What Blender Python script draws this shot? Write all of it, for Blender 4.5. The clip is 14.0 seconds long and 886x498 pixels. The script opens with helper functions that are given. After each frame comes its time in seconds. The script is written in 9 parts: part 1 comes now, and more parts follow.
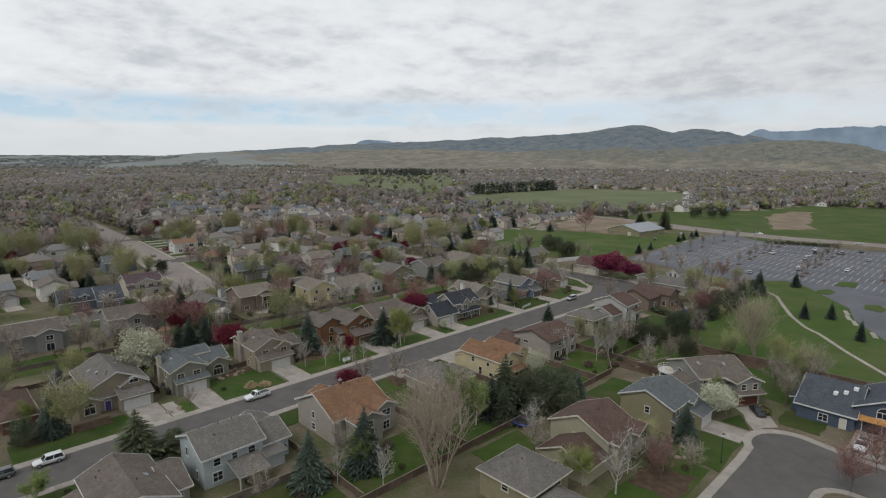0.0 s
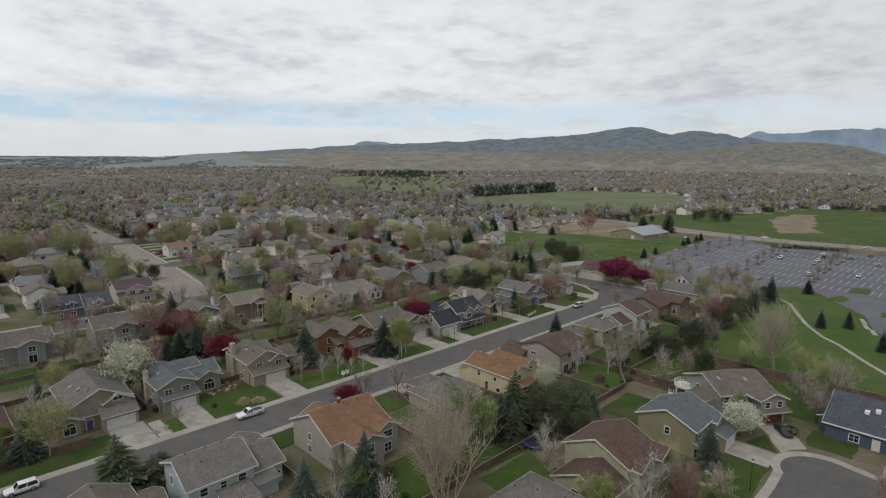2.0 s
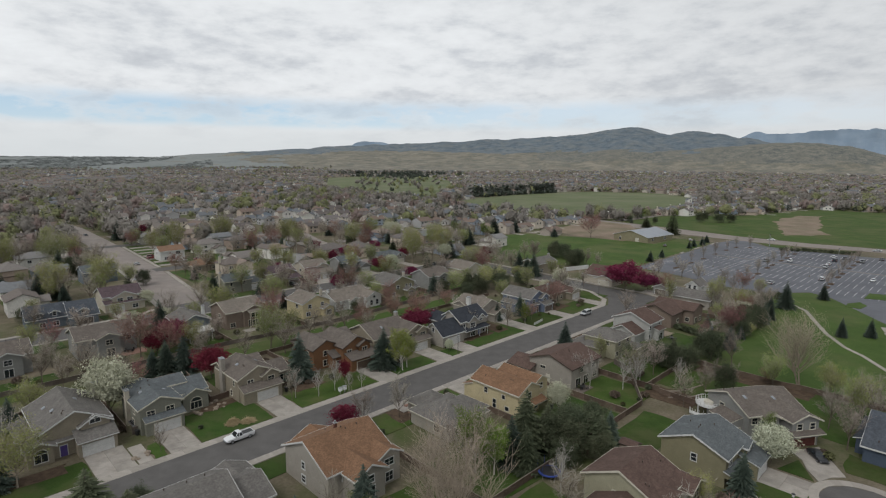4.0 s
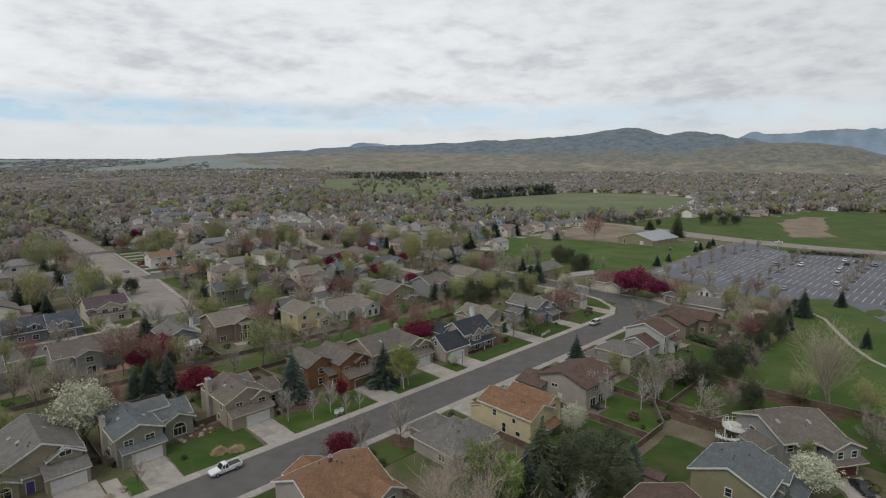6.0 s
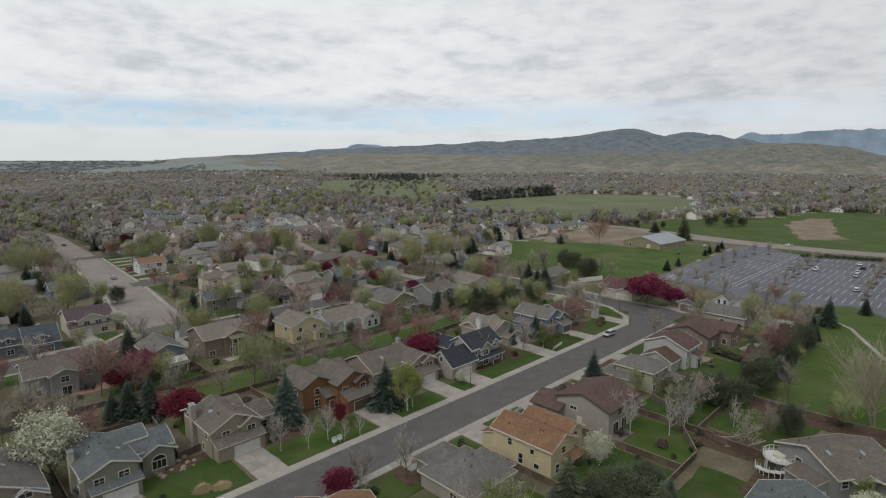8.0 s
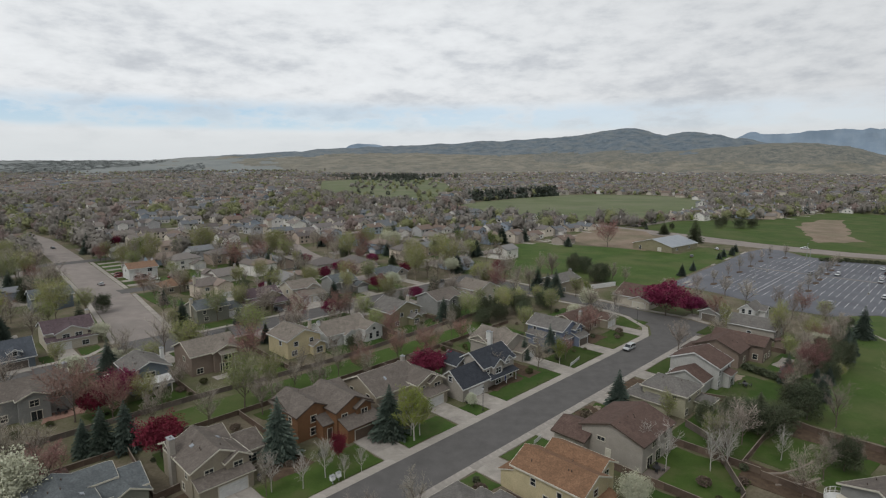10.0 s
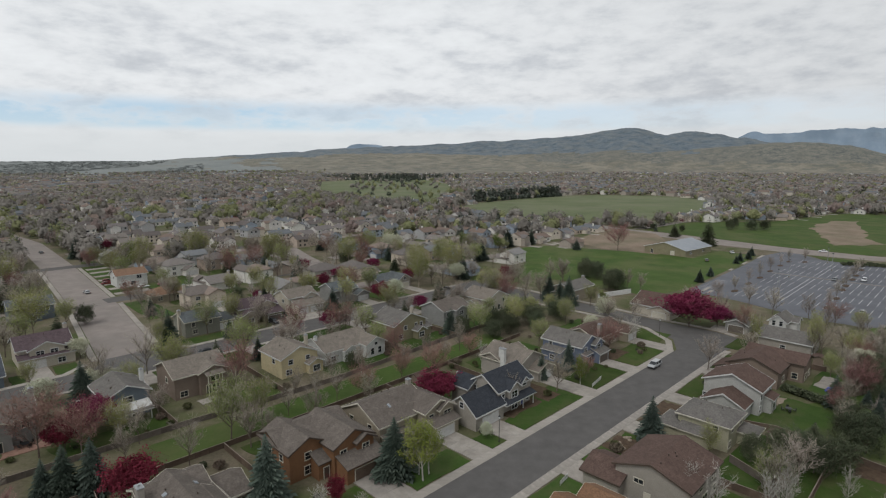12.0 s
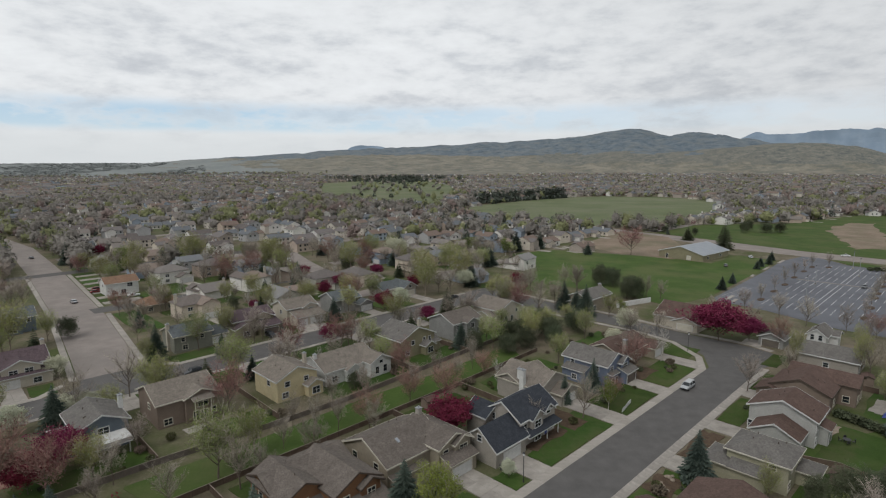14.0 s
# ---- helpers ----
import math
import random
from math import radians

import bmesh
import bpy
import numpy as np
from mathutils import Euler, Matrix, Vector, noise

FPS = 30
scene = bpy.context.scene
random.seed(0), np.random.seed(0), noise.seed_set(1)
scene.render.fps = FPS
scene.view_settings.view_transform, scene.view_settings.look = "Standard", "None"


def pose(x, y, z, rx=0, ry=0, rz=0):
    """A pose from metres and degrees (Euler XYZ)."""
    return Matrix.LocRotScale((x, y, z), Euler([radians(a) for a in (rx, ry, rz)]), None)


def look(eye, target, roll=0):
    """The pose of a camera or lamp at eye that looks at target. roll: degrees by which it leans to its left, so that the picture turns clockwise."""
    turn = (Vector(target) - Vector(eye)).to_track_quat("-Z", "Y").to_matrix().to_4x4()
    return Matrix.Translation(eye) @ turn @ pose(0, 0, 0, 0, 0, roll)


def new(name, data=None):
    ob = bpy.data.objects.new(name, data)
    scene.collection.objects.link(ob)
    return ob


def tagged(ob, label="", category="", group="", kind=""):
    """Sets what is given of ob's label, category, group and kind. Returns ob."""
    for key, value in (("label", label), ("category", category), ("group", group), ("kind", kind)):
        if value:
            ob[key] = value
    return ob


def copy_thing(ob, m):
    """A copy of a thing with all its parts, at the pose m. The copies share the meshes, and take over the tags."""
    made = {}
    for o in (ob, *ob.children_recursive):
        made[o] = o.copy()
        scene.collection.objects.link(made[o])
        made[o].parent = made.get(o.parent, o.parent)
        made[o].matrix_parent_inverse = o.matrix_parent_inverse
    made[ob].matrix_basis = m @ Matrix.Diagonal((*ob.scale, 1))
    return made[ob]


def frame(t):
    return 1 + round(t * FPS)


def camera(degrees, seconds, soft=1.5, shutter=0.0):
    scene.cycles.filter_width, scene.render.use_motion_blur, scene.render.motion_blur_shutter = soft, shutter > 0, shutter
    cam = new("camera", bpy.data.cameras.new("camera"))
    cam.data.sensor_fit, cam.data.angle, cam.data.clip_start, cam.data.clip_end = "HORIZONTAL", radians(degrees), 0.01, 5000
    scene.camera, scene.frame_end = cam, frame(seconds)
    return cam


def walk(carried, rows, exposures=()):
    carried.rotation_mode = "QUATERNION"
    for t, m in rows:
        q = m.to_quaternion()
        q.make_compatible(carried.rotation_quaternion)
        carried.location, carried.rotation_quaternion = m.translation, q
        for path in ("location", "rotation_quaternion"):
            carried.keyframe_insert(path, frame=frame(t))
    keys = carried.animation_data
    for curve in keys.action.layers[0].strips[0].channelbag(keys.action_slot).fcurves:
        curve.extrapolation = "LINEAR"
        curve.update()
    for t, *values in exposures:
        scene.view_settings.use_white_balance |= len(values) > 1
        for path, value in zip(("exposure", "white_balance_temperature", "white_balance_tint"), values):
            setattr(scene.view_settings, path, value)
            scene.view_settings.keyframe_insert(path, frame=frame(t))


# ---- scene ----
cam = camera(77.5, 14.0, soft=1.2)
PATH = [
    (0, (2.701, 13.39, 53.871), (2.662, 16.35, 53.379), 0.2),
    (0.5, (2.29, 15.114, 53.882), (2.254, 18.073, 53.391), 0.2),
    (1, (1.863, 16.91, 53.945), (1.829, 19.869, 53.457), 0.3),
    (1.5, (1.472, 18.841, 54.061), (1.44, 21.801, 53.574), 0.3),
    (2, (1.099, 20.892, 54.117), (1.071, 23.852, 53.633), 0.3),
    (2.5, (0.669, 23.088, 54.183), (0.643, 26.047, 53.7), 0.3),
    (3, (0.268, 25.393, 54.215), (0.246, 28.354, 53.731), 0.3),
    (5.5, (-1.431, 36.969, 54.822), (-1.44, 39.93, 54.343), 0.2),
    (6, (-1.827, 39.582, 54.916), (-1.832, 42.543, 54.439), 0.1),
    (6.5, (-2.352, 42.36, 54.962), (-2.352, 45.322, 54.488), 0.1),
    (7, (-2.907, 45.174, 54.987), (-2.904, 48.136, 54.513), 0.1),
    (7.5, (-3.441, 48.01, 54.983), (-3.436, 50.973, 54.51), 0.0),
    (8, (-4.021, 50.912, 54.966), (-4.012, 53.874, 54.495), -0.0),
    (10.5, (-6.68, 67.257, 55.155), (-6.669, 70.22, 54.682), -0.0),
    (11, (-7.13, 70.636, 55.17), (-7.119, 73.599, 54.699), -0.0),
    (11.5, (-7.684, 74.165, 55.258), (-7.674, 77.127, 54.785), -0.1),
    (12, (-8.247, 77.698, 55.236), (-8.238, 80.661, 54.764), -0.1),
    (12.5, (-8.777, 81.351, 55.144), (-8.769, 84.315, 54.673), -0.2),
    (13, (-9.354, 85.068, 55.086), (-9.348, 88.03, 54.615), -0.2),
    (13.5, (-9.963, 88.524, 55.093), (-9.96, 91.488, 54.627), -0.2),
    (14, (-10.703, 91.303, 55.133), (-10.703, 94.267, 54.668), -0.2),
]
walk(cam, [(t, look(eye, aim, lean)) for t, eye, aim, lean in PATH])
# ---- light ----
SUN_HEIGHT, SUN_TURN = radians(52), radians(215)
world = bpy.data.worlds.new("overcast_sky")
scene.world = world
world.use_nodes = True


def node(tree, kind, values=(), operation=""):
    """A node; values are (socket, value or output socket)."""
    n = tree.nodes.new(kind)
    if operation:
        n.operation = operation
    for sock, value in values:
        if isinstance(value, bpy.types.NodeSocket):
            tree.links.new(value, n.inputs[sock])
        else:
            n.inputs[sock].default_value = value
    return n


def math_node(tree, op, a, b=0.0, c=0.0, clamp=False):
    n = node(tree, "ShaderNodeMath", ((0, a), (1, b), (2, c)), op)
    n.use_clamp = clamp
    return n.outputs[0]


def ramp(tree, fac, stops, ease="LINEAR"):
    n = node(tree, "ShaderNodeValToRGB", ((0, fac),))
    n.color_ramp.interpolation = ease
    e = n.color_ramp.elements
    while len(e) < len(stops):
        e.new(0.5)
    for el, (at, col) in zip(e, stops):
        el.position = at
        el.color = (*col, 1) if len(col) == 3 else col
    return n.outputs[0]


def blend(tree, fac, a, b, how="MIX"):
    n = tree.nodes.new("ShaderNodeMix")
    n.data_type, n.blend_type = "RGBA", how
    for sock, value in ((0, fac), (6, a), (7, b)):
        if isinstance(value, bpy.types.NodeSocket):
            tree.links.new(value, n.inputs[sock])
        elif sock == 0:
            n.inputs[0].default_value = value
        else:
            n.inputs[sock].default_value = (*value, 1)
    return n.outputs[2]


def make_sky():
    tr = world.node_tree
    tr.nodes.clear()
    out = tr.nodes.new("ShaderNodeOutputWorld")
    sky = tr.nodes.new("ShaderNodeTexSky")
    sky.sky_type, sky.sun_disc, sky.sun_elevation, sky.sun_rotation, sky.altitude = "NISHITA", False, SUN_HEIGHT, SUN_TURN, 1500
    clear = blend(tr, 1.0, sky.outputs[0], (0.085, 0.085, 0.085), "MULTIPLY")
    co = node(tr, "ShaderNodeTexCoord").outputs["Generated"]
    xyz = node(tr, "ShaderNodeSeparateXYZ", ((0, co),))
    x, y, z = xyz.outputs
    up = math_node(tr, "MAXIMUM", z, 0.0)
    low = math_node(tr, "ADD", up, 0.13)
    flat = node(tr, "ShaderNodeCombineXYZ", ((0, math_node(tr, "DIVIDE", x, low)), (1, math_node(tr, "DIVIDE", y, low)), (2, 0.0))).outputs[0]
    big = node(tr, "ShaderNodeTexNoise", ((0, flat), ("Scale", 0.85), ("Detail", 6.0), ("Roughness", 0.48), ("Distortion", 0.0))).outputs[0]
    tall = node(tr, "ShaderNodeMapping", ((0, co), ("Scale", (1.0, 1.0, 2.8)), ("Location", (3.1, 0.7, 2.2)))).outputs[0]
    puffs = node(tr, "ShaderNodeTexNoise", ((0, tall), ("Scale", 13.0), ("Detail", 12.0), ("Roughness", 0.60), ("Distortion", 0.0))).outputs[0]
    # thick bases show grey, thin edges white
    both = math_node(tr, "ADD", math_node(tr, "MULTIPLY", big, 0.46), math_node(tr, "MULTIPLY", puffs, 0.54))
    cloud = ramp(tr, both, ((0.38, (0.79, 0.815, 0.835)), (0.48, (0.735, 0.757, 0.778)), (0.53, (0.675, 0.70, 0.725)), (0.58, (0.595, 0.622, 0.655)), (0.65, (0.515, 0.543, 0.58))))
    even = ramp(tr, up, ((0.20, (0, 0, 0)), (0.36, (0.7, 0.7, 0.7))))
    cloud = blend(tr, even, cloud, (0.685, 0.71, 0.73))
    thick = math_node(tr, "MULTIPLY_ADD", math_node(tr, "MAXIMUM", x, 0.0), -0.24, 1.0)
    cloud = blend(tr, 1.0, cloud, node(tr, "ShaderNodeCombineXYZ", ((0, thick), (1, thick), (2, thick))).outputs[0], "MULTIPLY")
    # clear strip low over the land, thin pale haze under it
    strip = ramp(tr, up, ((0.0, (0, 0, 0)), (0.046, (0.0, 0.0, 0.0)), (0.060, (1.0, 1.0, 1.0)), (0.082, (1.0, 1.0, 1.0)), (0.108, (0.0, 0.0, 0.0))), "EASE")
    side = math_node(tr, "MULTIPLY_ADD", x, -0.85, 0.78, True)
    rag = ramp(tr, puffs, ((0.42, (1, 1, 1)), (0.54, (0.0, 0.0, 0.0))))
    gap = math_node(tr, "MULTIPLY", math_node(tr, "MULTIPLY", strip, math_node(tr, "MULTIPLY_ADD", rag, 0.5, 0.5)), side)
    pale = ramp(tr, up, ((0.0, (0.62, 0.68, 0.72)), (0.05, (0.56, 0.70, 0.82)), (0.09, (0.50, 0.665, 0.82))))
    opening = blend(tr, 0.3, pale, clear)
    haze = ramp(tr, up, ((0.0, (0.95, 0.95, 0.95)), (0.04, (0.72, 0.72, 0.72)), (0.075, (0, 0, 0))))
    body = blend(tr, haze, cloud, (0.635, 0.665, 0.68))
    full = blend(tr, gap, body, opening)
    bg = node(tr, "ShaderNodeBackground", ((0, full), (1, 1.06)))
    tr.links.new(bg.outputs[0], out.inputs[0])


make_sky()
sun = new("sun", bpy.data.lights.new("sun", "SUN"))
sun.data.energy, sun.data.angle, sun.data.color = 1.3, radians(25), (1.0, 0.98, 0.95)
sun.matrix_world = pose(0, 0, 300, 38, 0, 145 - 180)
# ---- materials ----
def mat(name, dark, light, scale=1.0, rough=0.85, bump=0.15, fine=8.0, lines=0.0, rows=0.0, vary=0.0, spread=(0.35, 0.65), metal=0.0, stain=None, stain_scale=0.15, stain_amount=0.5, sheen=None):
    """A surface with a coarse and a fine mottle. lines: height in metres of laps that run level; vary: by how much things of one kind differ; stain: a third colour in patches."""
    m = bpy.data.materials.new(name)
    m.use_nodes = True
    tr = m.node_tree
    bsdf = tr.nodes["Principled BSDF"]
    co = node(tr, "ShaderNodeTexCoord").outputs["Object"]
    a = node(tr, "ShaderNodeTexNoise", ((0, co), ("Scale", scale), ("Detail", 6.0), ("Roughness", 0.6))).outputs[0]
    b = node(tr, "ShaderNodeTexNoise", ((0, co), ("Scale", scale * fine), ("Detail", 4.0), ("Roughness", 0.65))).outputs[0]
    fac = math_node(tr, "ADD", math_node(tr, "MULTIPLY", a, 0.6), math_node(tr, "MULTIPLY", b, 0.4))
    col = ramp(tr, fac, ((spread[0], dark), (spread[1], light)))
    relief = b
    if stain:
        c = node(tr, "ShaderNodeTexNoise", ((0, co), ("Scale", stain_scale), ("Detail", 7.0), ("Roughness", 0.65))).outputs[0]
        col = blend(tr, math_node(tr, "MULTIPLY", ramp(tr, c, ((0.45, (0, 0, 0)), (0.62, (1, 1, 1)))), stain_amount), col, stain)
    if lines:
        z = node(tr, "ShaderNodeSeparateXYZ", ((0, co),)).outputs[2]
        lap = math_node(tr, "FRACT", math_node(tr, "DIVIDE", z, lines))
        col = blend(tr, math_node(tr, "MULTIPLY", math_node(tr, "GREATER_THAN", lap, 0.88), 0.35), col, tuple(v * 0.45 for v in dark))
        relief = math_node(tr, "ADD", math_node(tr, "MULTIPLY", b, 0.5), math_node(tr, "MULTIPLY", lap, 1.0))
    if rows:
        z = node(tr, "ShaderNodeSeparateXYZ", ((0, co),)).outputs[2]
        r = math_node(tr, "FLOOR", math_node(tr, "DIVIDE", z, rows))
        at = node(tr, "ShaderNodeVectorMath", ((0, co), (1, (3.0, 3.0, 0.0))), operation="MULTIPLY").outputs[0]
        at = node(tr, "ShaderNodeVectorMath", ((0, at), (1, node(tr, "ShaderNodeCombineXYZ", ((2, math_node(tr, "MULTIPLY", r, 7.3)),)).outputs[0])), operation="ADD").outputs[0]
        tab = node(tr, "ShaderNodeTexNoise", ((0, at), ("Scale", 1.0), ("Detail", 1.0))).outputs[0]
        col = blend(tr, ramp(tr, tab, ((0.35, (0, 0, 0)), (0.7, (0.55, 0.55, 0.55)))), col, tuple(v * 0.6 for v in dark))
        relief = math_node(tr, "ADD", b, math_node(tr, "FRACT", math_node(tr, "DIVIDE", z, rows)))
    if vary:
        ob = node(tr, "ShaderNodeObjectInfo").outputs["Random"]
        hs = node(tr, "ShaderNodeHueSaturation", (("Color", col), ("Value", math_node(tr, "MULTIPLY_ADD", ob, 2 * vary, 1 - vary)), ("Hue", math_node(tr, "MULTIPLY_ADD", math_node(tr, "FRACT", math_node(tr, "MULTIPLY", ob, 7.7)), vary * 0.08, 0.5 - vary * 0.04))))
        col = hs.outputs[0]
    tr.links.new(col, bsdf.inputs["Base Color"])
    bsdf.inputs["Roughness"].default_value, bsdf.inputs["Metallic"].default_value = rough, metal
    bsdf.inputs["Specular IOR Level"].default_value = sheen if sheen is not None else 0.5 if rough < 0.7 else 0.3 if rough < 0.86 else 0.12
    if bump:
        bp = node(tr, "ShaderNodeBump", (("Strength", bump), ("Distance", 0.05), ("Height", relief)))
        tr.links.new(bp.outputs[0], bsdf.inputs["Normal"])
    return m


def leaf_mat(name, dark, light, patch=0.25, vary=0.25, each=0.55):
    """Foliage or twigs: each piece differs, and so does each stretch of woods."""
    m = bpy.data.materials.new(name)
    m.use_nodes = True
    tr = m.node_tree
    bsdf = tr.nodes["Principled BSDF"]
    isl = node(tr, "ShaderNodeNewGeometry").outputs["Random Per Island"]
    co = node(tr, "ShaderNodeTexCoord").outputs["Object"]
    a = node(tr, "ShaderNodeTexNoise", ((0, co), ("Scale", patch), ("Detail", 3.0))).outputs[0]
    fac = math_node(tr, "ADD", math_node(tr, "MULTIPLY", isl, each), math_node(tr, "MULTIPLY_ADD", a, 1.45 - each, -0.475 + each * 0.5))
    col = ramp(tr, fac, ((0.1, dark), (0.9, light)))
    ob = node(tr, "ShaderNodeObjectInfo").outputs["Random"]
    hs = node(tr, "ShaderNodeHueSaturation", (("Color", col), ("Value", math_node(tr, "MULTIPLY_ADD", ob, 2 * vary, 1 - vary)), ("Hue", math_node(tr, "MULTIPLY_ADD", math_node(tr, "FRACT", math_node(tr, "MULTIPLY", ob, 5.3)), 0.04, 0.48))))
    tr.links.new(hs.outputs[0], bsdf.inputs["Base Color"])
    bsdf.inputs["Roughness"].default_value = 0.8
    bsdf.inputs["Specular IOR Level"].default_value = 0.08
    return m


def canopy_mat(name, dark, light):
    """A far crown of twigs or thin leaf: each tree has its tone; noise paints in its sprays and the shaded gaps between
    them.
    """
    m = bpy.data.materials.new(name)
    m.use_nodes = True
    tr = m.node_tree
    bsdf = tr.nodes["Principled BSDF"]
    isl = node(tr, "ShaderNodeNewGeometry").outputs["Random Per Island"]
    co = node(tr, "ShaderNodeTexCoord").outputs["Object"]
    wide = node(tr, "ShaderNodeTexNoise", ((0, co), ("Scale", 0.07), ("Detail", 2.0))).outputs[0]
    spray = node(tr, "ShaderNodeTexNoise", ((0, co), ("Scale", 0.55), ("Detail", 4.0), ("Roughness", 0.7))).outputs[0]
    fac = math_node(tr, "ADD", math_node(tr, "MULTIPLY", isl, 0.16), math_node(tr, "MULTIPLY_ADD", wide, 1.3, math_node(tr, "MULTIPLY_ADD", spray, 0.7, -0.6)))
    col = ramp(tr, fac, ((0.15, dark), (0.85, light)))
    tr.links.new(col, bsdf.inputs["Base Color"])
    bp = node(tr, "ShaderNodeBump", (("Strength", 0.5), ("Distance", 0.6), ("Height", spray)))
    tr.links.new(bp.outputs[0], bsdf.inputs["Normal"])
    bsdf.inputs["Roughness"].default_value = 0.9
    bsdf.inputs["Specular IOR Level"].default_value = 0.05
    return m


def palette_mat(name, colours, lines=0.0, rough=0.8, by_island=False):
    """One of several paints, thing by thing, with a little mottle."""
    m = bpy.data.materials.new(name)
    m.use_nodes = True
    tr = m.node_tree
    bsdf = tr.nodes["Principled BSDF"]
    pick = node(tr, "ShaderNodeNewGeometry").outputs["Random Per Island"] if by_island else node(tr, "ShaderNodeObjectInfo").outputs["Random"]
    col = ramp(tr, pick, [(i / len(colours), c) for i, c in enumerate(colours)], "CONSTANT")
    co = node(tr, "ShaderNodeTexCoord").outputs["Object"]
    b = node(tr, "ShaderNodeTexNoise", ((0, co), ("Scale", 1.5), ("Detail", 6.0), ("Roughness", 0.7))).outputs[0]
    col = blend(tr, 1.0, col, ramp(tr, b, ((0.3, (0.75, 0.75, 0.75)), (0.7, (1.1, 1.1, 1.1)))), "MULTIPLY")
    tr.links.new(col, bsdf.inputs["Base Color"])
    bsdf.inputs["Roughness"].default_value = rough
    bsdf.inputs["Specular IOR Level"].default_value = 0.15
    return m


def glass_mat(name, tint=(0.02, 0.024, 0.028)):
    m = bpy.data.materials.new(name)
    m.use_nodes = True
    bsdf = m.node_tree.nodes["Principled BSDF"]
    bsdf.inputs["Base Color"].default_value = (*tint, 1)
    bsdf.inputs["Roughness"].default_value = 0.06
    bsdf.inputs["Specular IOR Level"].default_value = 0.6
    return m


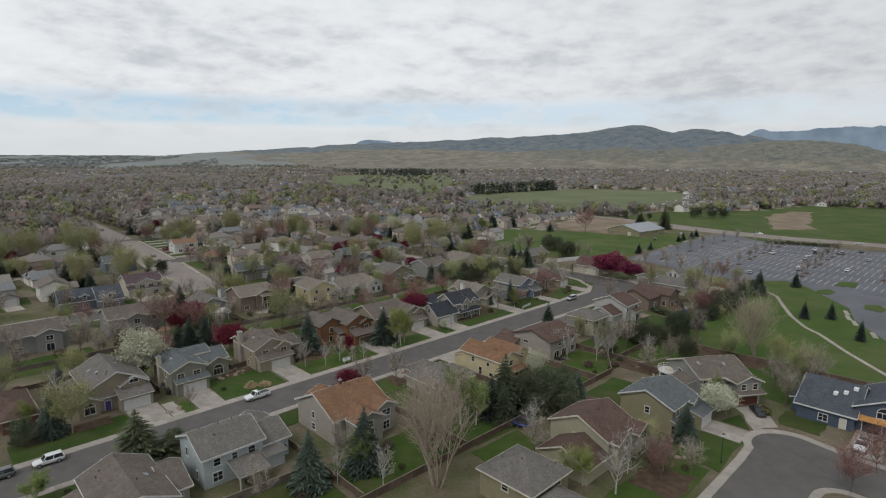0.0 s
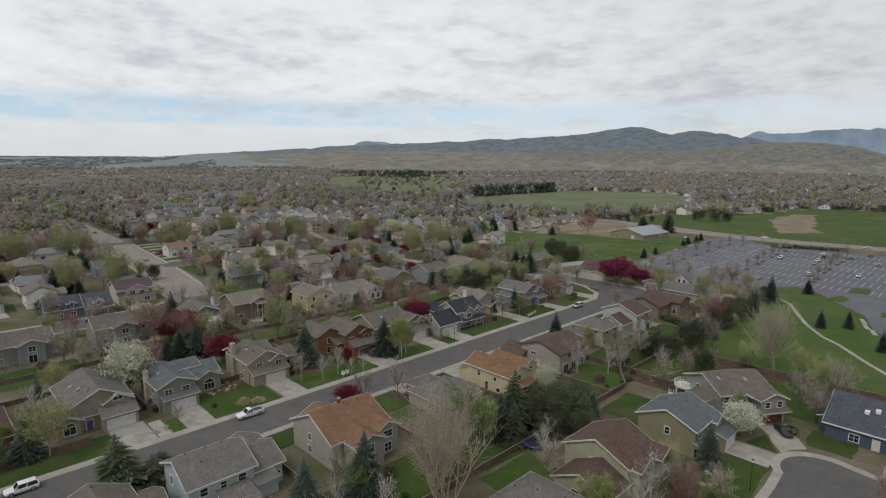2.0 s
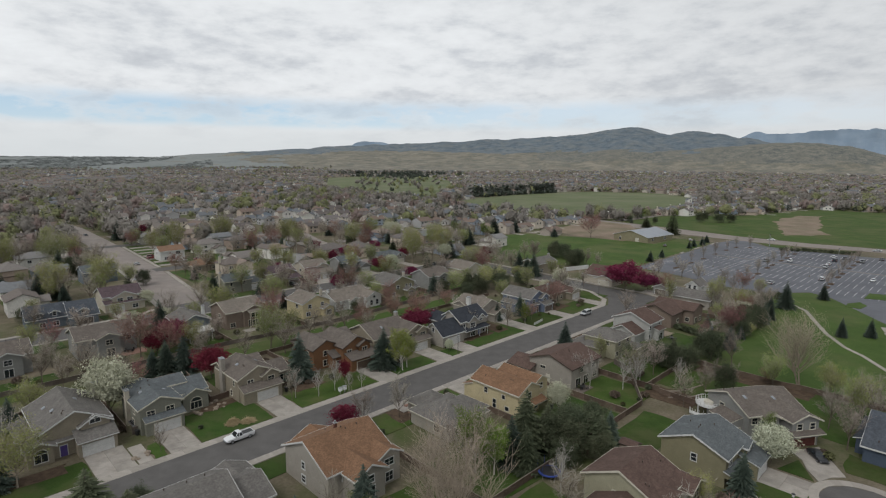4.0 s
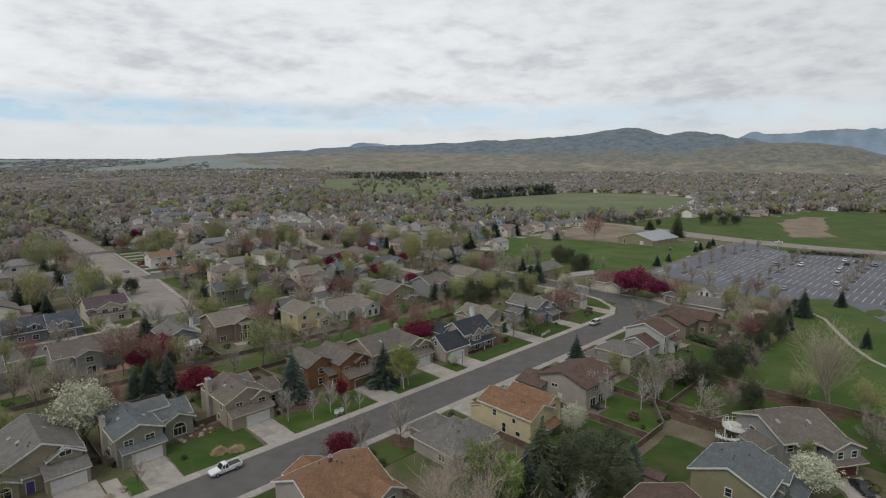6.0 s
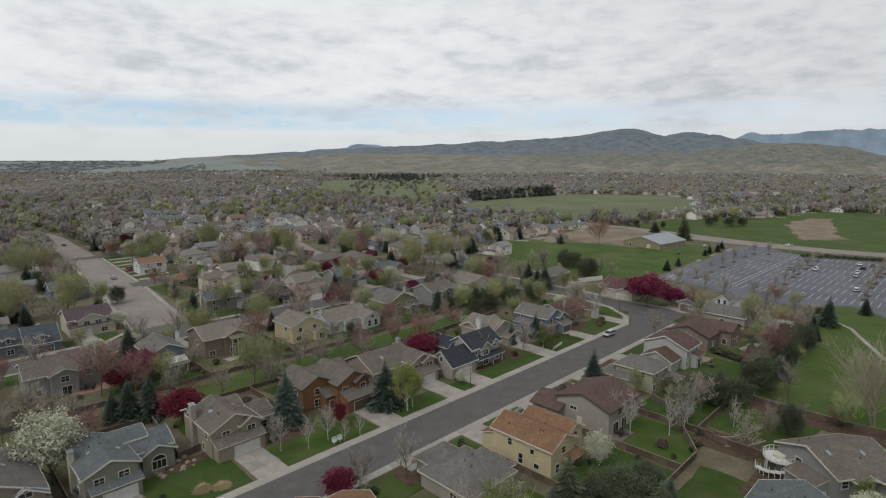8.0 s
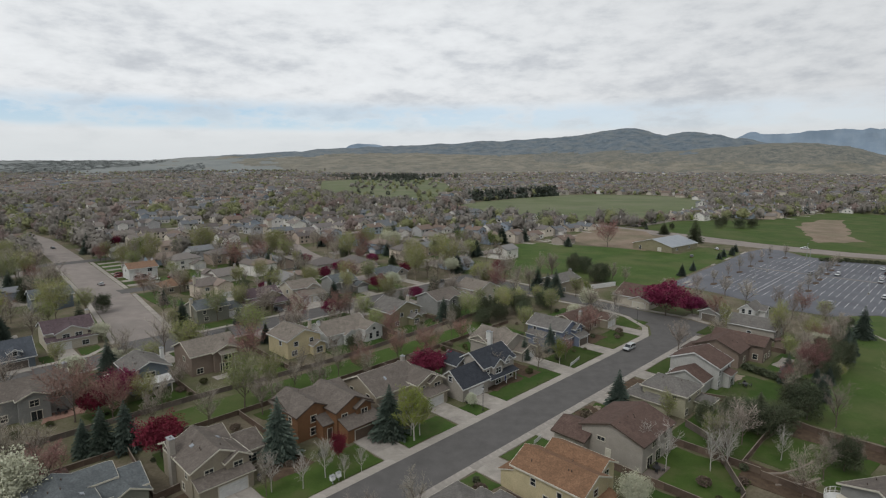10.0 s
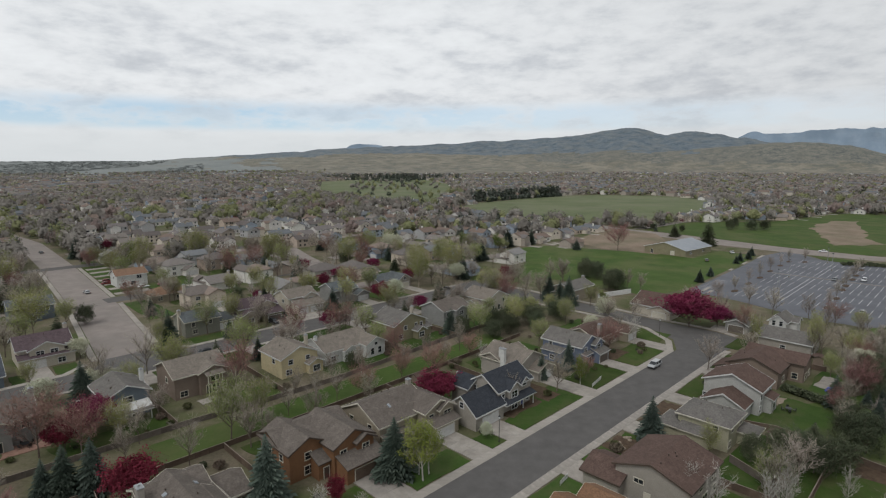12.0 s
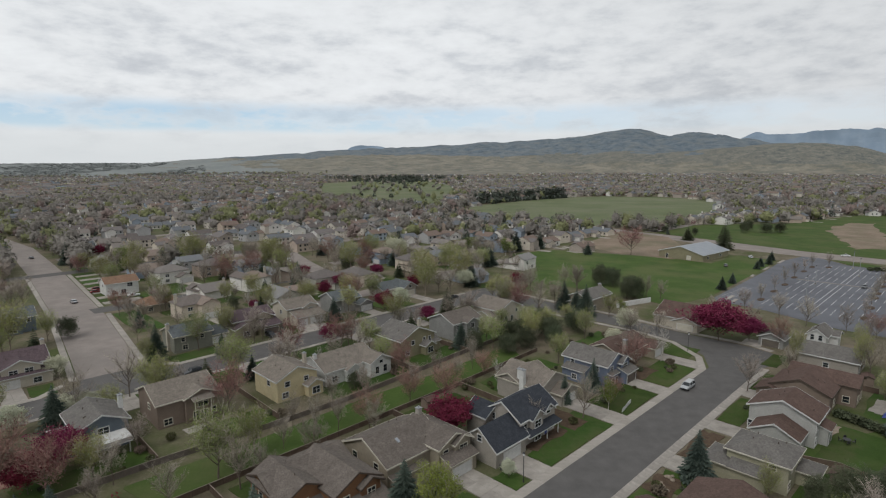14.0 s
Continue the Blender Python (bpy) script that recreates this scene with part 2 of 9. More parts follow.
M = {
    "ground": mat("yard_ground", (0.080, 0.072, 0.046), (0.166, 0.138, 0.102), 0.12, 0.95, 0.4, 14, spread=(0.36, 0.62), stain=(0.050, 0.074, 0.018), stain_scale=0.035, stain_amount=0.8),
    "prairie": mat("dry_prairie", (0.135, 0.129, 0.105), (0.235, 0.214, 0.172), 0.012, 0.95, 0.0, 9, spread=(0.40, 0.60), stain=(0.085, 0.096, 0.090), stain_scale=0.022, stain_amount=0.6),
    # Far slopes and range carry aerial haze as blue in their base colours.
    "forest": mat("hazed_wooded_slope", (0.064, 0.090, 0.114), (0.150, 0.174, 0.192), 0.022, 0.95, 0.0, 5, spread=(0.39, 0.61), stain=(0.175, 0.178, 0.165), stain_scale=0.012, stain_amount=0.45),
    "range": mat("hazed_range", (0.190, 0.250, 0.320), (0.225, 0.285, 0.350), 0.003, 0.95, 0.0, 6, stain=(0.36, 0.41, 0.46), stain_scale=0.014, stain_amount=0.2),
    "lawn": mat("lawn_grass", (0.025, 0.050, 0.010), (0.050, 0.083, 0.019), 0.25, 0.9, 0.5, 22, vary=0.22, stain=(0.072, 0.074, 0.032), stain_scale=0.14, stain_amount=0.6),
    "field": mat("field_grass", (0.034, 0.062, 0.013), (0.062, 0.097, 0.024), 0.09, 0.9, 0.3, 18, vary=0.05, stain=(0.092, 0.098, 0.042), stain_scale=0.035, stain_amount=0.6),
    "mulch": mat("bark_mulch", (0.050, 0.034, 0.024), (0.105, 0.075, 0.052), 0.8, 0.95, 0.6, 12),
    "dirt": mat("bare_earth", (0.15, 0.115, 0.085), (0.25, 0.195, 0.15), 0.06, 0.95, 0.3, 12, stain=(0.10, 0.105, 0.06), stain_scale=0.04, stain_amount=0.5),
    "asphalt": mat("street_asphalt", (0.080, 0.076, 0.074), (0.112, 0.107, 0.104), 0.35, 0.9, 0.2, 30, stain=(0.122, 0.116, 0.111), stain_scale=0.05, stain_amount=0.3),
    "lot": mat("car_park_asphalt", (0.105, 0.108, 0.122), (0.140, 0.144, 0.160), 0.12, 0.9, 0.1, 18, stain=(0.085, 0.088, 0.10), stain_scale=0.05, stain_amount=0.5),
    "pale_road": mat("worn_concrete_road", (0.192, 0.167, 0.152), (0.262, 0.232, 0.213), 0.2, 0.9, 0.1, 20, stain=(0.155, 0.14, 0.13), stain_scale=0.06, stain_amount=0.4),
    "concrete": mat("pale_concrete", (0.235, 0.214, 0.190), (0.335, 0.308, 0.275), 0.5, 0.85, 0.15, 14, vary=0.10, stain=(0.165, 0.15, 0.135), stain_scale=0.35, stain_amount=0.45),
    "paint_line": mat("road_paint", (0.36, 0.36, 0.36), (0.56, 0.56, 0.55), 0.8, 0.7, 0.0, 9),
    "fence": mat("weathered_fence", (0.085, 0.062, 0.048), (0.150, 0.112, 0.086), 0.6, 0.9, 0.3, 12, vary=0.2),
    "fence_grey": mat("grey_fence", (0.105, 0.088, 0.075), (0.17, 0.145, 0.125), 0.6, 0.9, 0.3, 12, vary=0.2),
    "rail_wood": mat("pale_rail_timber", (0.17, 0.14, 0.115), (0.27, 0.23, 0.195), 0.6, 0.9, 0.2, 12),
    "white": mat("white_paint", (0.43, 0.43, 0.42), (0.60, 0.60, 0.585), 1.2, 0.6, 0.05, 8),
    "cream": mat("cream_trim", (0.43, 0.40, 0.33), (0.56, 0.53, 0.45), 1.2, 0.6, 0.05, 8),
    "dark_trim": mat("brown_trim", (0.05, 0.036, 0.028), (0.085, 0.06, 0.045), 1.2, 0.6, 0.05, 8),
    "glass": glass_mat("window_glass"),
    "bark": mat("grey_brown_bark", (0.085, 0.067, 0.054), (0.165, 0.135, 0.11), 2.0, 0.9, 0.4, 9),
    "tan_bark": mat("tan_bark", (0.20, 0.165, 0.13), (0.34, 0.285, 0.23), 2.0, 0.9, 0.3, 9),
    "pale_bark": mat("pale_birch_bark", (0.28, 0.265, 0.24), (0.46, 0.44, 0.41), 2.0, 0.9, 0.3, 9),
    "twig": leaf_mat("brown_twigs", (0.200, 0.176, 0.146), (0.380, 0.338, 0.288)),
    "twig_far": canopy_mat("far_twigs", (0.140, 0.128, 0.114), (0.250, 0.232, 0.208)),
    "twig_pink": leaf_mat("tan_twigs", (0.235, 0.200, 0.148), (0.430, 0.378, 0.285)),
    "twig_pale": leaf_mat("pale_twigs", (0.205, 0.192, 0.170), (0.350, 0.330, 0.298)),
    "twig_red": leaf_mat("reddish_buds", (0.150, 0.078, 0.068), (0.285, 0.172, 0.150)),
    "bud": leaf_mat("yellow_green_buds", (0.145, 0.165, 0.055), (0.290, 0.315, 0.118)),
    "bud_far": canopy_mat("olive_buds", (0.128, 0.136, 0.076), (0.235, 0.244, 0.122)),
    "leaf": leaf_mat("spring_leaves", (0.098, 0.132, 0.028), (0.190, 0.235, 0.058), each=0.4),
    "meadow": mat("pale_meadow", (0.086, 0.106, 0.052), (0.128, 0.146, 0.076), 0.02, 0.9, 0.1, 12, stain=(0.150, 0.152, 0.100), stain_scale=0.012, stain_amount=0.7),
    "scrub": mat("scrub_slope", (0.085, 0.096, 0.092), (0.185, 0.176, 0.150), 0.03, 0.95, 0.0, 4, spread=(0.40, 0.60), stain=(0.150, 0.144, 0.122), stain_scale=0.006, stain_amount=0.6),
    # The plain and its woods have haze mixed into their grey-blue tints.
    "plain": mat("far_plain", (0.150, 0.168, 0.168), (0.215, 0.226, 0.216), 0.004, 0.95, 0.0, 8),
    "hazed_plain_woods": canopy_mat("hazed_plain_woods", (0.165, 0.182, 0.180), (0.235, 0.248, 0.242)),
    # Needles and red buds repeated paler and greyer, so colour stands for haze.
    "pine_hazed": leaf_mat("hazed_needles", (0.062, 0.076, 0.062), (0.125, 0.142, 0.116), patch=0.05, vary=0.0, each=0.2),
    "twig_red_hazed": canopy_mat("hazed_reddish_buds", (0.150, 0.115, 0.105), (0.255, 0.200, 0.182)),
    "willow": leaf_mat("olive_willow_leaves", (0.135, 0.150, 0.052), (0.270, 0.285, 0.115)),
    "crimson": leaf_mat("crimson_blossom", (0.092, 0.014, 0.030), (0.215, 0.034, 0.068), vary=0.12, each=0.4),
    "white_blossom": leaf_mat("white_blossom", (0.385, 0.395, 0.290), (0.575, 0.575, 0.450), vary=0.08, each=0.25),
    "spruce": leaf_mat("blue_green_needles", (0.034, 0.050, 0.040), (0.094, 0.118, 0.094)),
    "pine": leaf_mat("dark_green_needles", (0.040, 0.050, 0.029), (0.106, 0.120, 0.073)),
    "brown_shrub": leaf_mat("bare_shrub_twigs", (0.085, 0.066, 0.050), (0.165, 0.132, 0.102)),
    "shrub": leaf_mat("shrub_leaves", (0.050, 0.060, 0.025), (0.120, 0.120, 0.060)),
    "rock": mat("tan_boulders", (0.16, 0.13, 0.10), (0.30, 0.25, 0.20), 1.5, 0.9, 0.5, 6),
    "red_rock": mat("red_gravel", (0.19, 0.11, 0.085), (0.30, 0.19, 0.15), 1.5, 0.9, 0.5, 10),
    "metal_roof": mat("grey_metal_roof", (0.20, 0.22, 0.245), (0.26, 0.28, 0.305), 0.3, 0.45, 0.05, 8, metal=0.2),
    "steel": mat("galvanised_steel", (0.25, 0.26, 0.27), (0.38, 0.39, 0.4), 2, 0.5, 0.02, 6, metal=0.6),
    "black": mat("black_enamel", (0.012, 0.012, 0.013), (0.03, 0.03, 0.032), 2, 0.5, 0.02, 6),
    "rubber": mat("tyre_rubber", (0.012, 0.012, 0.012), (0.028, 0.028, 0.028), 4, 0.85, 0.1, 6),
    "blue_vinyl": mat("blue_vinyl", (0.015, 0.03, 0.16), (0.03, 0.06, 0.26), 1, 0.5, 0.02, 6),
    "lamp_red": mat("red_lens", (0.25, 0.01, 0.01), (0.35, 0.02, 0.02), 3, 0.3, 0.0, 6),
    "lamp_clear": mat("clear_lens", (0.55, 0.56, 0.57), (0.75, 0.76, 0.77), 3, 0.2, 0.0, 6),
    "straw": mat("dry_brush", (0.27, 0.21, 0.12), (0.46, 0.38, 0.24), 2.5, 0.95, 0.6, 7),
    "red_door": mat("red_brown_door", (0.085, 0.026, 0.020), (0.13, 0.042, 0.032), 1.0, 0.6, 0.1, 8),
    "purple_door": mat("purple_door_paint", (0.060, 0.040, 0.170), (0.095, 0.065, 0.240), 1.0, 0.6, 0.05, 8),
    "plywood": mat("bare_plywood", (0.42, 0.22, 0.07), (0.58, 0.33, 0.13), 0.8, 0.8, 0.1, 8),
}


def siding(name, c, lap=0.2):
    return mat("siding_" + name, tuple(v * 0.86 for v in c), tuple(v * 1.1 for v in c), 0.5, 0.75, 0.25, 9, lines=lap, stain=tuple(v * 0.72 for v in c), stain_scale=0.3, stain_amount=0.35)


def shingle(name, c):
    return mat("shingle_" + name, tuple(v * 0.74 for v in c), tuple(v * 1.2 for v in c), 0.9, 0.95, 0.4, 11, rows=0.11, stain=tuple(v * 0.7 for v in c), stain_scale=0.25, stain_amount=0.5)


WALLS = {k: siding(k, c) for k, c in {
    # White siding with the dim light on its wall put into the colour.
    "dim_white": (0.37, 0.37, 0.35),
    "tan": (0.27, 0.235, 0.18), "grey": (0.235, 0.235, 0.225), "grey_green": (0.20, 0.20, 0.165), "pale_blue": (0.36, 0.405, 0.41), "yellow": (0.50, 0.43, 0.27),
    "white": (0.56, 0.56, 0.54), "brown": (0.19, 0.098, 0.050), "olive": (0.225, 0.205, 0.13), "blue": (0.135, 0.162, 0.225), "dark_blue": (0.065, 0.085, 0.12),
    "taupe": (0.20, 0.155, 0.125), "stone": (0.31, 0.285, 0.25), "pale_olive": (0.33, 0.315, 0.225), "brick": (0.145, 0.065, 0.05), "cream": (0.44, 0.40, 0.33), "slate": (0.125, 0.15, 0.175)}.items()}
ROOFS = {k: shingle(k, c) for k, c in {
    "grey": (0.155, 0.145, 0.135), "brown_grey": (0.145, 0.125, 0.110), "blue_grey": (0.120, 0.132, 0.138), "orange": (0.205, 0.120, 0.074), "brown": (0.115, 0.078, 0.066),
    "charcoal": (0.045, 0.050, 0.060), "tan": (0.20, 0.175, 0.15), "russet": (0.23, 0.145, 0.10), "plum": (0.105, 0.078, 0.085), "dark_blue": (0.082, 0.092, 0.108)}.items()}
ROOFS["metal"] = M["metal_roof"]
M["far_wall"] = palette_mat("mixed_siding", [(0.54, 0.47, 0.39), (0.42, 0.42, 0.41), (0.70, 0.68, 0.64), (0.36, 0.29, 0.24), (0.62, 0.53, 0.44), (0.29, 0.34, 0.41), (0.48, 0.47, 0.41), (0.66, 0.64, 0.60)])
M["far_roof"] = palette_mat("mixed_shingles", [(0.185, 0.168, 0.156), (0.150, 0.130, 0.118), (0.215, 0.195, 0.175), (0.175, 0.182, 0.190), (0.140, 0.125, 0.118), (0.215, 0.172, 0.145), (0.205, 0.20, 0.195)], rough=0.95)
M["far_wall_stuff"] = palette_mat("mixed_siding_far", [(0.52, 0.48, 0.42), (0.40, 0.40, 0.40), (0.68, 0.66, 0.62), (0.34, 0.30, 0.26), (0.60, 0.54, 0.46), (0.31, 0.36, 0.42), (0.64, 0.62, 0.59), (0.42, 0.35, 0.29)], by_island=True)
M["far_roof_stuff"] = palette_mat("mixed_shingles_far", [(0.155, 0.14, 0.135), (0.115, 0.10, 0.095), (0.18, 0.16, 0.145), (0.13, 0.138, 0.148), (0.165, 0.125, 0.105)], rough=0.95, by_island=True)

# ---- building tools ----
ANG = radians(44.9)
ORIGIN = Vector((2.612, 168.244, 0))
ALONG, ACROSS = Vector((math.cos(ANG), math.sin(ANG), 0)), Vector((-math.sin(ANG), math.cos(ANG), 0))


def P(s, n, z=0.0):
    """A place by metres along the street, metres across it, and height."""
    return ORIGIN + ALONG * s + ACROSS * n + Vector((0, 0, z))


def at(s, n, z=0.0, turn=0.0):
    return Matrix.Translation(P(s, n, z)) @ Matrix.Rotation(ANG + radians(turn), 4, "Z")


class Shape:
    """Gathers corners and faces for one mesh."""

    def __init__(self):
        self.v, self.f, self.k = [], [], []

    def add(self, verts, faces, k=0):
        o = len(self.v)
        self.v += [tuple(p) for p in verts]
        self.f += [tuple(i + o for i in f) for f in faces]
        self.k += [k] * len(faces)
        return self

    def box(self, x0, x1, y0, y1, z0, z1, k=0):
        v = [(x, y, z) for z in (z0, z1) for x, y in ((x0, y0), (x1, y0), (x1, y1), (x0, y1))]
        return self.add(v, [(3, 2, 1, 0), (4, 5, 6, 7), (0, 1, 5, 4), (1, 2, 6, 5), (2, 3, 7, 6), (3, 0, 4, 7)], k)

    def slab(self, pts, z0, z1, k=0):
        n = len(pts)
        area = sum(pts[i][0] * pts[(i + 1) % n][1] - pts[(i + 1) % n][0] * pts[i][1] for i in range(n))
        if area < 0:
            pts = pts[::-1]
        v = [(p[0], p[1], z0) for p in pts] + [(p[0], p[1], z1) for p in pts]
        f = [tuple(range(n, 2 * n)), tuple(range(n))[::-1]] + [(i, (i + 1) % n, n + (i + 1) % n, n + i) for i in range(n)]
        return self.add(v, f, k)

    def tube(self, pts, radii, sides=6, k=0, cap=True):
        o = len(self.v)
        for i, (p, r) in enumerate(zip(pts, radii)):
            p = Vector(p)
            d = (Vector(pts[min(i + 1, len(pts) - 1)]) - Vector(pts[max(i - 1, 0)])).normalized()
            a = d.cross(Vector((0.31, 0.95, 0.05))).normalized()
            b = d.cross(a)
            self.v += [tuple(p + (a * math.cos(t) + b * math.sin(t)) * r) for t in (2 * math.pi * j / sides for j in range(sides))]
        for i in range(len(pts) - 1):
            for j in range(sides):
                a, b = o + i * sides + j, o + i * sides + (j + 1) % sides
                self.f.append((a, b, b + sides, a + sides))
                self.k.append(k)
        if cap:
            e = o + (len(pts) - 1) * sides
            self.f += [tuple(range(e, e + sides)), tuple(range(o, o + sides))[::-1]]
            self.k += [k, k]
        return self

    def mesh(self, name, *mats):
        me = bpy.data.meshes.new(name)
        me.from_pydata(self.v, [], self.f)
        for m in mats:
            me.materials.append(m)
        if any(self.k):
            me.polygons.foreach_set("material_index", self.k)
        me.update()
        return me


def part(name, mesh, parent, m=None, label=""):
    """Links a mesh as one part under a thing or a part."""
    ob = new(name, mesh)
    ob.parent = parent
    if m is not None:
        ob.matrix_basis = m
    if label:
        ob["label"] = label
    return ob


def thing(name, label, category, m, group="", kind=""):
    return tagged_at(new(name), label, category, m, group, kind)


def tagged_at(ob, label, category, m, group="", kind=""):
    ob.matrix_basis = m
    return tagged(ob, label, category, group, kind)


def piece_of_setting(name, shape, material, label, category):
    return tagged(new(name, shape.mesh(name, material)), label, category, kind="structure")


def strip(name, pts, z, material, label, category, thick=0.25):
    """A flat sheet of the setting over street places (s, n)."""
    w = [P(s, n) for s, n in pts]
    return piece_of_setting(name, Shape().slab([(p.x, p.y) for p in w], z - thick, z), material, label, category)
# ---- land ----
def bell(x, mid, width):
    return math.exp(-((x - mid) / width) ** 2)


def ease(x):
    x = min(1.0, max(0.0, x))
    return x * x * (3 - 2 * x)


def skyline(a):
    """Height over eye level of the far ridge, as a slope, by the bearing's tangent."""
    rise = 0.0385 * min(1.0, max(0.0, (a + 0.52) / 0.74)) ** 0.8
    fall = 1 - 0.85 * ease((a - 0.47) / 0.36)
    return rise * fall + 0.016 * bell(a, 0.335, 0.042) + 0.011 * bell(a, 0.445, 0.055) + 0.004 * bell(a, 0.28, 0.03)


def hogback(a):
    """Height over eye level of the lower ridge that stands before the far one."""
    return 0.020 * ease((a - 0.16) / 0.16) * (1 - ease((a - 0.70) / 0.16)) + 0.013 * bell(a, 0.62, 0.12) - 0.004 * bell(a, 0.40, 0.05)


def land_height(x, y):
    d = math.hypot(x, y)
    if d < 2300 or y < 400:
        return 0.0
    a = max(-1.2, min(1.2, x / max(y, 1.0)))
    far = d / math.sqrt(1 + a * a)
    # Raised to eye level, 54 m, so the horizon fits the camera's view.
    up = 54.0 + min(d, 4300) / math.sqrt(1 + a * a) * skyline(a)
    h = up * ease((d - 2300) / 2000) ** 1.5
    bold = min(1.0, skyline(a) * 26)
    gully = 1 - abs(noise.noise(Vector((x * 0.0042, y * 0.0018, 3.3)))) * 2
    foot = noise.fractal(Vector((x * 0.0016, y * 0.0016, 3.3)), 1.0, 2.0, 5)
    h += (foot * 22 + gully * 16) * ease((d - 2600) / 1100) * (0.2 + bold) * (1 - 0.8 * ease((d - 4000) / 300))
    front = hogback(a)
    if front > 0.0005:
        wave = 1 + 0.10 * noise.fractal(Vector((a * 26, d * 0.002, 4.4)), 1.0, 2.0, 4)
        h = max(h, (54 + front * far * wave) * ease((d - 2620) / 560) ** 0.8 * (1 - 0.62 * ease((d - 3230) / 420)))
    crest = noise.fractal(Vector((a * 34, d * 0.0005, 8.1)), 1.0, 2.0, 5)
    h += crest * 15 * ease((d - 3900) / 400) * bold
    return max(0.0, h)


def make_land():
    """One sheet from under the camera out to the skyline; the far slopes rise from it."""
    turns = [radians(v) for v in np.concatenate([np.arange(-46, 46, 0.2), np.arange(46, 314, 6.0)])]
    reach = [0, 60, 140, 260, 400, 600, 850, 1150, 1500, 1900] + list(np.arange(2300, 4850, 42.0))
    verts, faces, kinds = [(0.0, 40.0, 0.0)], [], []
    for d in reach[1:]:
        for t in turns:
            x, y = d * math.sin(t), d * math.cos(t)
            verts.append((x, y + 40, land_height(x, y)))
    n = len(turns)
    for j in range(n):
        faces.append((0, 1 + (j + 1) % n, 1 + j))
        kinds.append(0)
    for i in range(len(reach) - 2):
        for j in range(n):
            a, b = 1 + i * n + j, 1 + i * n + (j + 1) % n
            faces.append((a, b, b + n, a + n))
            z = verts[a + n][2]
            rough = noise.fractal(Vector((verts[a][0] * 0.0012, verts[a][1] * 0.0012, 1.7)), 1.0, 2.0, 4)
            aa = verts[a][0] / max(1.0, verts[a][1])
            spot = noise.noise(Vector((verts[a][0] * 0.006, verts[a][1] * 0.006, 6.2)))
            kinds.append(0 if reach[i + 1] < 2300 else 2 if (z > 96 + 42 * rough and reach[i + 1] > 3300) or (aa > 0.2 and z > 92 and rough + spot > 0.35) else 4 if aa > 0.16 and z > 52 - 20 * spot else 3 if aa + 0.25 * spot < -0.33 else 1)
    me = bpy.data.meshes.new("ground")
    me.from_pydata(verts, [], faces)
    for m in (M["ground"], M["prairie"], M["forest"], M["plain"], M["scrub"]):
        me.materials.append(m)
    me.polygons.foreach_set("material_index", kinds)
    me.polygons.foreach_set("use_smooth", [True] * len(faces))
    me.update()
    tagged(new("ground", me), "level town ground rising to dry foothills and haze-tinted wooded ridges", "ground", kind="structure")


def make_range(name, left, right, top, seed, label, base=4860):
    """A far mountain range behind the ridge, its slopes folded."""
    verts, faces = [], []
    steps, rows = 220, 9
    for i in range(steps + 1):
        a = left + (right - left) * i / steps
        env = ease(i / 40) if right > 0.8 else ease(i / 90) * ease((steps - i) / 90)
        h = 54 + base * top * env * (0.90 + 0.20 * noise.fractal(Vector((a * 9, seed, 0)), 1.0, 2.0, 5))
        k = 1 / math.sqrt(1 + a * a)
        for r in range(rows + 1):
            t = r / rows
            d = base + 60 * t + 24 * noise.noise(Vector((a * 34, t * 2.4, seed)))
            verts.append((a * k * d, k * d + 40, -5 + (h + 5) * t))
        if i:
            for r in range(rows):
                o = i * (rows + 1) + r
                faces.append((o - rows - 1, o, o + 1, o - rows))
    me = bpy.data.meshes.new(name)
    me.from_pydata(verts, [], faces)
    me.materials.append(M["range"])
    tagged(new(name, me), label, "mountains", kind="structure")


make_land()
make_range("backdrop_mountains", 0.44, 1.1, 0.050, 2.0, "far mountain range, tinted blue for haze, with snow patches", 4880)
make_range("backdrop_peak", -0.22, -0.04, 0.0315, 5.0, "distant peak beyond the ridge, tinted pale blue for haze")

# ---- streets ----
strip("road_main", [(-170, -5.1), (96, -5.1), (104, -7), (112, -5), (114, 3), (113.5, 20), (116, 45), (117, 75), (118, 98), (118, 112), (106, 112), (106.5, 90), (105, 70), (106.5, 40), (104, 22), (97, 10), (88, 5.2), (-170, 5.2)], 0.03, M["asphalt"], "dark patched asphalt street through the houses", "road")
strip("road_back", [(-190, 98.5), (60, 98.5), (106, 98.5), (106, 110), (60, 110), (-16, 110), (-20, 114), (-20, 116.6), (-35, 116.6), (-35, 114), (-38, 110), (-190, 110)], 0.034, M["asphalt"], "grey asphalt back street", "road")
strip("road_side", [(-35, 116), (-20, 116), (-12.4, 185), (-5.4, 292), (-1, 400), (-10, 520), (-25, 520), (-14, 410), (-20, 290), (-27, 190)], 0.032, M["pale_road"], "wide pale concrete side street", "road")
strip("road_cross", [(-15, 187), (90, 184), (90, 193), (-15, 196)], 0.036, M["asphalt"], "narrow asphalt cross street", "road")
strip("road_cross", [(-150, 283), (110, 281), (110, 290.5), (-150, 292.5)], 0.038, M["asphalt"], "dark asphalt cross street", "road")
strip("road_close", [(84, 193), (92, 193), (100, 225), (112, 262), (100, 276), (84, 270), (84, 225)], 0.028, M["pale_road"], "pale concrete close among houses", "road")
strip("road_avenue", [(324, -140), (340, -140), (335, -37), (329.5, -8), (332, 38), (343.6, 86), (356, 163), (420, 380), (404, 384), (340, 166), (325, 110), (313, 66), (309, 19), (311, -11), (317, -37)], 0.03, M["pale_road"], "grey two-lane avenue beside the car park", "road")
